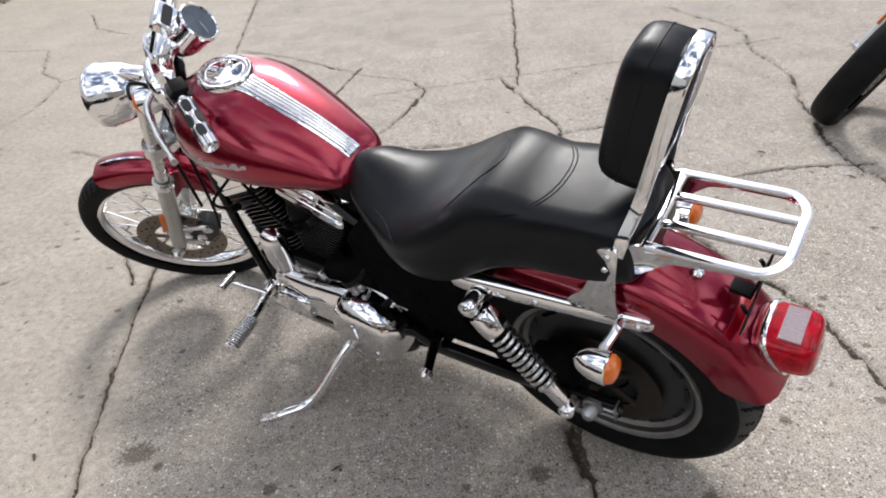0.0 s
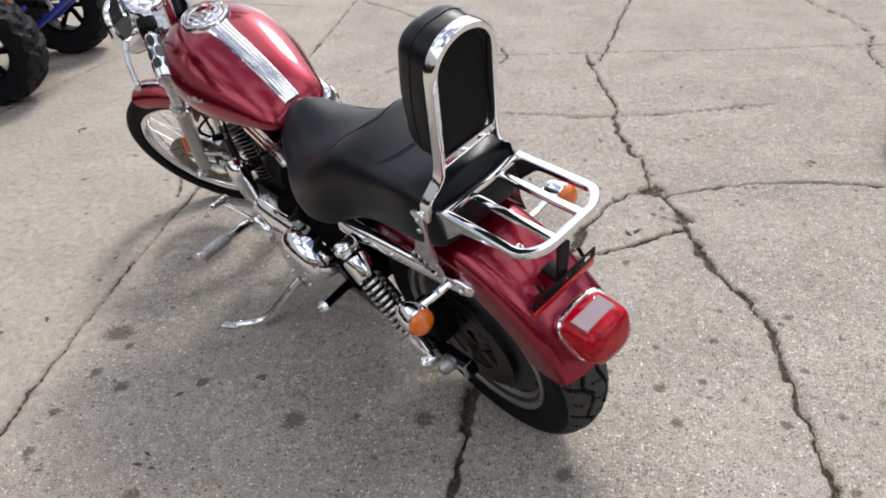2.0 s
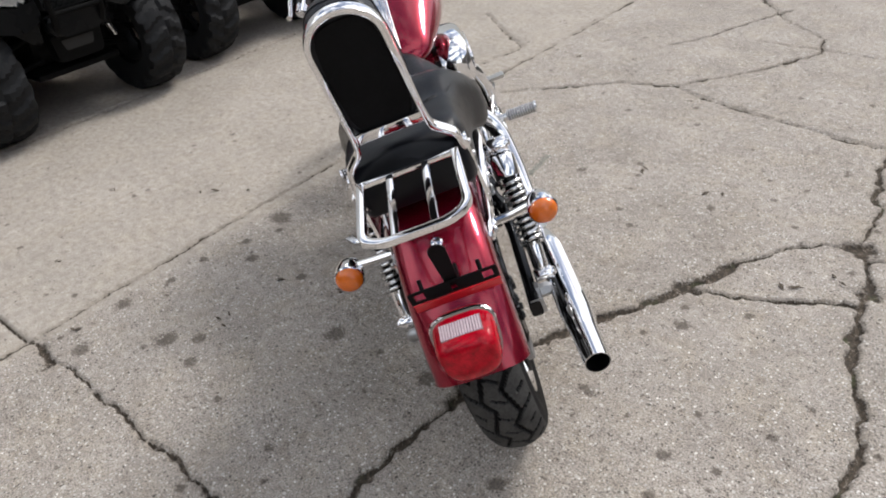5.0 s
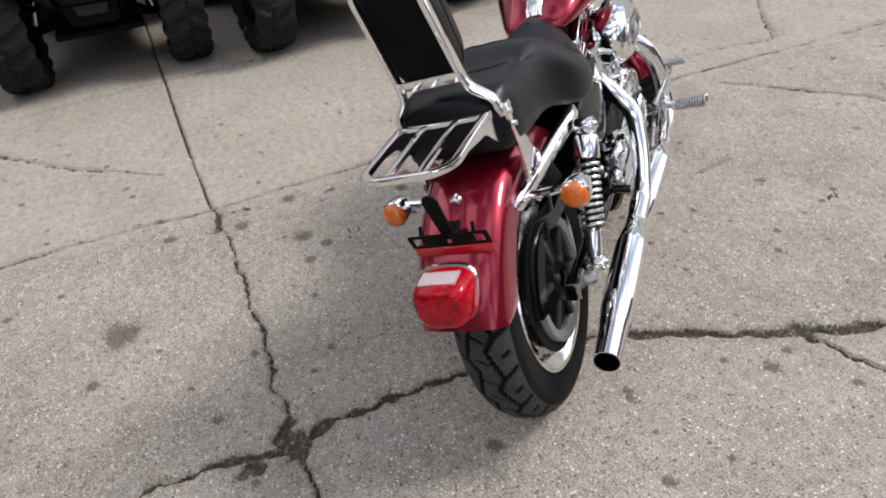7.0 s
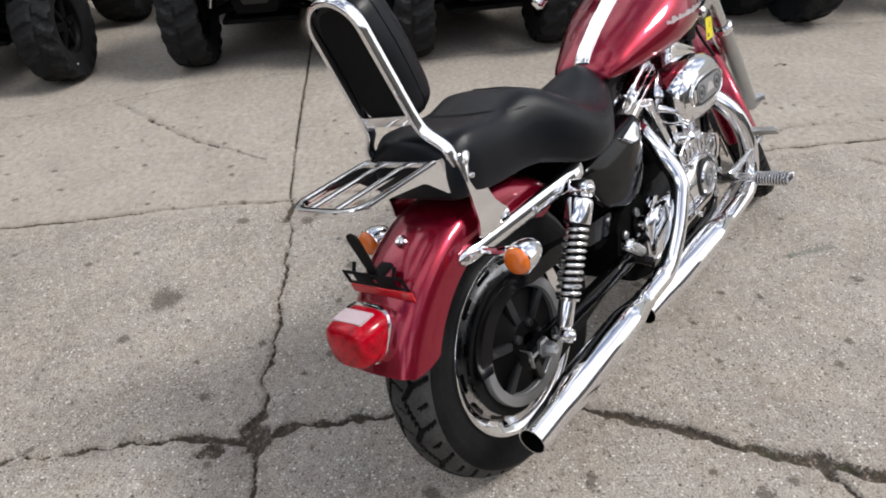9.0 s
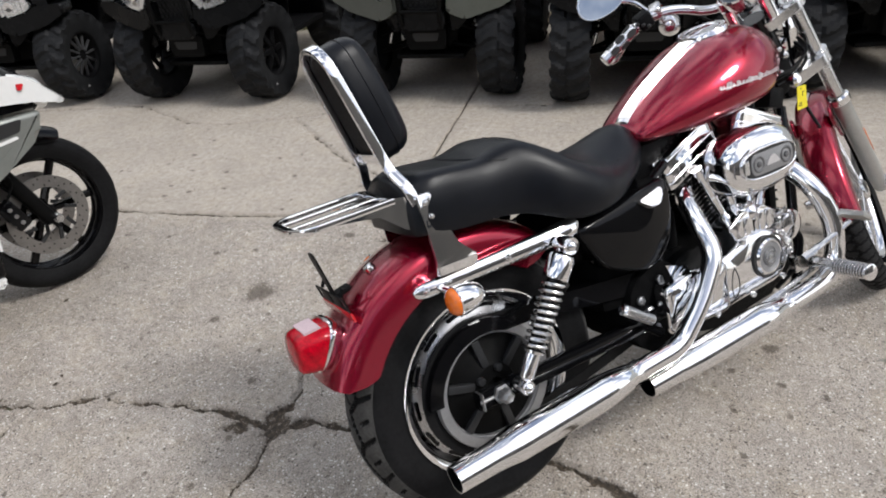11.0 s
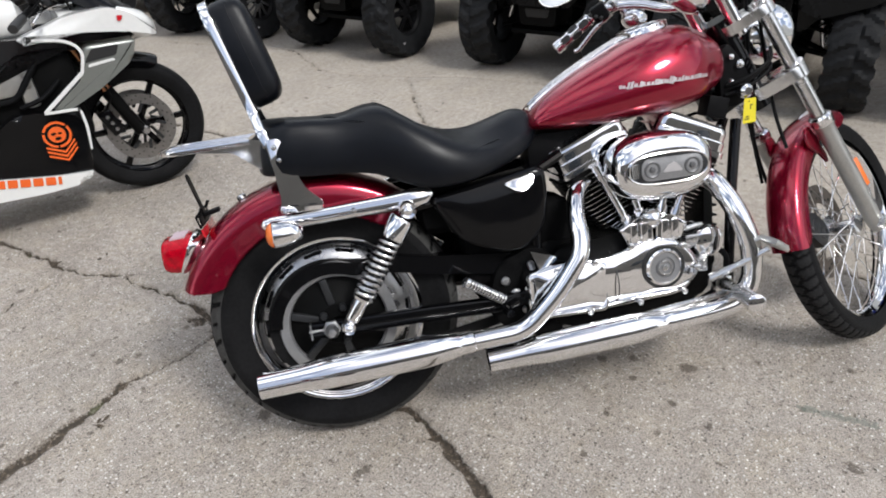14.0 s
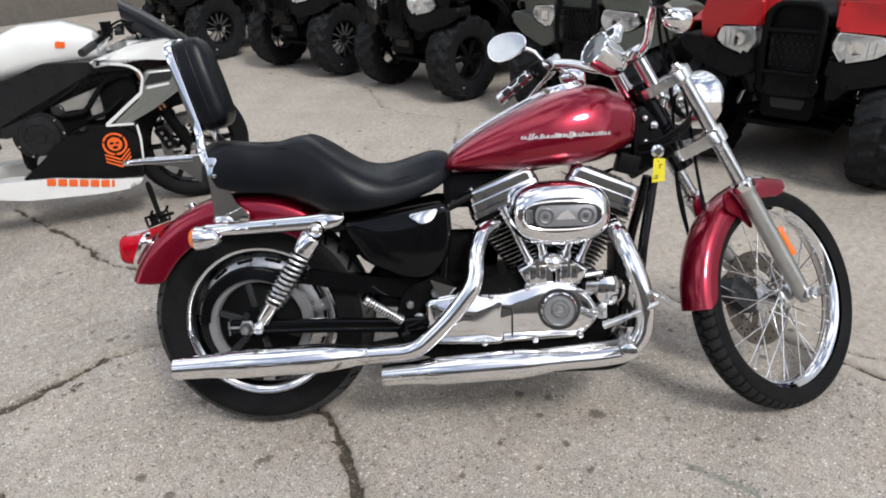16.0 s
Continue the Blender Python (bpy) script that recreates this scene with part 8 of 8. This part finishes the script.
part("grip", bm, GRIP_RUBBER, sport)
bm = bmesh.new()
box(bm, (0.10, 0.16, 0.06), Matrix.Translation((-0.14, 0, 0.92)) @ Matrix.Rotation(radians(-35), 4, "Y"), 0.02)
part("dash", bm, BLACK_PLASTIC, sport, "black instrument pod")
# fork tops, brake reservoir and lever under the screen
for s in (-1, 1):
    bm = bmesh.new()
    lathe(bm, [(0.022, 0.0), (0.022, 0.02), (0.016, 0.026), (0.010, 0.028), (0.008, 0.034), (0.0, 0.035)], 18, Matrix.Translation((-0.22, 0.105 * s, 0.885)))
    part("fork_top", bm, GUNMETAL, sport, "anodised fork top")
bm = bmesh.new()
lathe(bm, [(0.0, 0.0), (0.020, 0.0), (0.024, 0.006), (0.024, 0.040), (0.026, 0.042), (0.026, 0.050), (0.0, 0.051)], 20, Matrix.Translation((-0.27, -0.175, 0.905)))
part("brake_reservoir", bm, BLACK_PLASTIC, sport, "black brake fluid reservoir")
bm = bmesh.new()
sweep(bm, spline([(-0.255, -0.16, 0.895), (-0.262, -0.24, 0.880), (-0.315, -0.37, 0.852)], 6), 0.007, 8)
part("brake_lever", bm, SATIN, sport, "polished brake lever")
bm = bmesh.new()
sweep(bm, spline([(-0.265, -0.175, 0.925), (-0.20, -0.20, 0.955), (-0.16, -0.15, 0.92), (-0.14, -0.10, 0.84)], 8), 0.005, 8)
sweep(bm, spline([(-0.30, -0.22, 0.880), (-0.22, -0.22, 0.935), (-0.13, -0.12, 0.93), (-0.12, -0.06, 0.85)], 8), 0.004, 8)
part("brake_hose", bm, BLACK_PLASTIC, sport)
# cooling hoses and a lower engine cover on the right
for pts, r in (([(-0.33, -0.165, 0.70), (-0.40, -0.175, 0.62), (-0.46, -0.17, 0.56), (-0.56, -0.17, 0.555)], 0.013), ([(-0.44, -0.172, 0.70), (-0.50, -0.18, 0.66), (-0.60, -0.172, 0.61)], 0.008), ([(-0.28, -0.17, 0.60), (-0.36, -0.178, 0.545), (-0.45, -0.172, 0.52)], 0.010)):
    bm = bmesh.new()
    sweep(bm, spline(pts, 6), r, 10)
    part("coolant_hose", bm, BLACK_PLASTIC, sport, "black coolant hose")
for x, z, r in ((-0.565, 0.585, 0.030), (-0.80, 0.560, 0.026)):
    bm = bmesh.new()
    lathe(bm, [(r, 0.0), (r * 0.96, 0.010), (r * 0.7, 0.013), (r * 0.66, 0.009), (0.0, 0.010)], 20, side_right(x, -0.165, z))
    part("engine_plug", bm, GUNMETAL, sport)
bm = bmesh.new()
slab(bm, rounded([(-0.72, 0.335), (-0.56, 0.325), (-0.50, 0.36), (-0.54, 0.395), (-0.70, 0.385)], 0.015), side_right(0, -0.150, 0), 0.040, 0.008, 2)
part("sump_casting", bm, SLIDER, sport, "silver casting under the clutch cover")
# stand
bm = bmesh.new()
rod(bm, (-0.80, 0.12, 0.22), (-0.86, 0.30, 0.055), 0.012, 10)
part("side_stand", bm, BLACK_CRINKLE, sport)
bm = bmesh.new()
slab(bm, rounded([(0.028, 0.815), (0.018, 0.795), (0.002, 0.797), (0.006, 0.818)], 0.003), side_right(0, -0.226, 0), 0.006, 0.002, 1)
part("side_marker", bm, RED_REFLECTOR, sport, "small red marker")


# orange graphics on the belly, roundel with chevrons
NB = side_right(-0.695, -0.232, 0.250) @ Matrix.Rotation(radians(-12), 4, "Z")
bx = 0.0
for w in (0.044, 0.044, 0.042, 0.044, 0.044, 0.044, 0.016):
    bm = bmesh.new()
    slab(bm, rounded([(0, 0.0), (w * 0.86, 0.0), (w * 0.86, 0.034), (0, 0.034)], 0.004, 2), NB @ Matrix.Translation((bx, 0, 0)), 0.002)
    part("belly_graphic", bm, ORANGE_PRINT, sport)
    bx += w + 0.003
RD = side_right(-0.36, -0.216, 0.395)
bm = bmesh.new()
lathe(bm, [(0.056, 0.0), (0.056, 0.0025), (0.046, 0.0025), (0.046, 0.0)], 36, RD)
roundel = part("roundel", bm, ORANGE_PRINT, sport, "plain orange roundel")
bm = bmesh.new()
slab(bm, oval(0.034, 0.034, 20), RD, 0.002)
part("roundel_disc", bm, ORANGE_PRINT, roundel)
for a in (35, 160, 262):
    bm = bmesh.new()
    box(bm, (0.016, 0.007, 0.002), RD @ Matrix.Rotation(radians(a), 4, "Z") @ Matrix.Translation((0.051, 0, 0.003)))
    part("notch", bm, BLACK_GLOSS, roundel)
for u, v, w in ((-0.012, 0.006, 0.010), (0.012, 0.004, 0.008), (0.0, -0.016, 0.012)):
    bm = bmesh.new()
    slab(bm, oval(w, w * 0.6, 14), RD @ Matrix.Translation((u, v, 0.002)), 0.001)
    part("roundel_mark", bm, BLACK_GLOSS, roundel)
for k in range(3):
    bm = bmesh.new()
    o = [(-0.056, 0.0), (0.010, -0.034), (0.060, 0.010), (0.060, 0.001), (0.010, -0.044), (-0.056, -0.009)]
    slab(bm, list(reversed(o)), RD @ Matrix.Translation((0, -0.040 - 0.018 * k, 0)), 0.002)
    part("chevron", bm, ORANGE_PRINT, roundel)
bm = bmesh.new()
slab(bm, rounded([(-0.17, 0.655), (-0.04, 0.665), (-0.02, 0.705), (-0.13, 0.705)], 0.01), side_right(0, -0.2225, 0), 0.002)
part("fairing_graphic", bm, BLACK_PRINT, sport, "dark graphic on the fairing")
bm = bmesh.new()
slab(bm, rounded([(-0.16, 0.635), (-0.05, 0.645), (-0.055, 0.655), (-0.155, 0.648)], 0.004), side_right(0, -0.2225, 0), 0.002)
part("fairing_graphic", bm, WHITE_PLASTIC, sport, "white graphic on the fairing")
bm = bmesh.new()
slab(bm, rounded([(-0.024, -0.012), (0.016, -0.018), (0.024, 0.008), (-0.016, 0.016)], 0.006), side_right(-0.48, -0.166, 0.875), 0.004)
part("tank_graphic", bm, ORANGE_PRINT, sport, "small orange graphic")

# second red motorcycle further along, only its front end in view
other_bike = copy_thing(bike, Matrix.Translation((3.635, 3.726, 0.002)) @ Matrix.Rotation(radians(-169), 4, "Z") @ Matrix.Rotation(radians(0.5), 4, "Y") @ Matrix.Rotation(radians(-LEAN), 4, "X"))
tagged(other_bike, "second red cruiser motorcycle with a fat front tyre", "motorcycle")
fat_tyre = tyre(0.345, 0.068, 0.255, plain_tread, 30, 0.003, n=160, across=30, top=RUBBER)
for wheel in other_bike.children:
    if wheel.name.startswith("front_wheel"):
        for piece in wheel.children:
            if piece.name.startswith("tyre"):
                piece.data = fat_tyre

# dry leaves and grit lying on the concrete
LEAF = material("dry_brown_leaf", (0.075, 0.055, 0.035), 0.8, vary=0.4, scale=30)
bm = bmesh.new()
rg = random.Random(12)
spots = [(-2.448, 3.991), (-2.895, 4.963), (-2.009, 2.986), (-2.442, 4.532), (-1.42, 4.05), (0.95, 2.52), (1.3, 3.6), (1.55, 3.05), (-0.62, 0.72), (0.62, 0.86), (1.06, 0.93), (0.64, 2.27)]
for x, y in spots + [(rg.uniform(-1.5, 1.9), rg.uniform(-0.9, 4.6)) for _ in range(26)]:
    for _ in range(rg.choice((1, 1, 2, 3))):
        a, L, w = rg.uniform(0, 6.28), rg.uniform(0.006, 0.020), rg.uniform(0.003, 0.007)
        c = Vector((x + rg.uniform(-0.03, 0.03), y + rg.uniform(-0.03, 0.03), 0.003))
        u, v = Vector((math.cos(a), math.sin(a), 0)), Vector((-math.sin(a), math.cos(a), 0))
        top = [c - u * L, c + v * w + Vector((0, 0, 0.004)), c + u * L + Vector((0, 0, 0.005)), c - v * w + Vector((0, 0, 0.004))]
        lo = [bm.verts.new(q - Vector((0, 0, 0.0015))) for q in top]
        hi = [bm.verts.new(q) for q in top]
        bm.faces.new(list(reversed(lo)))
        bm.faces.new(hi)
        for i in range(4):
            bm.faces.new((lo[i], lo[(i + 1) % 4], hi[(i + 1) % 4], hi[i]))
tagged(new("leaf_litter", finish("leaf_litter", bm, LEAF)), "scattered dry leaf bits lying on the concrete", "leaves", kind="stuff")
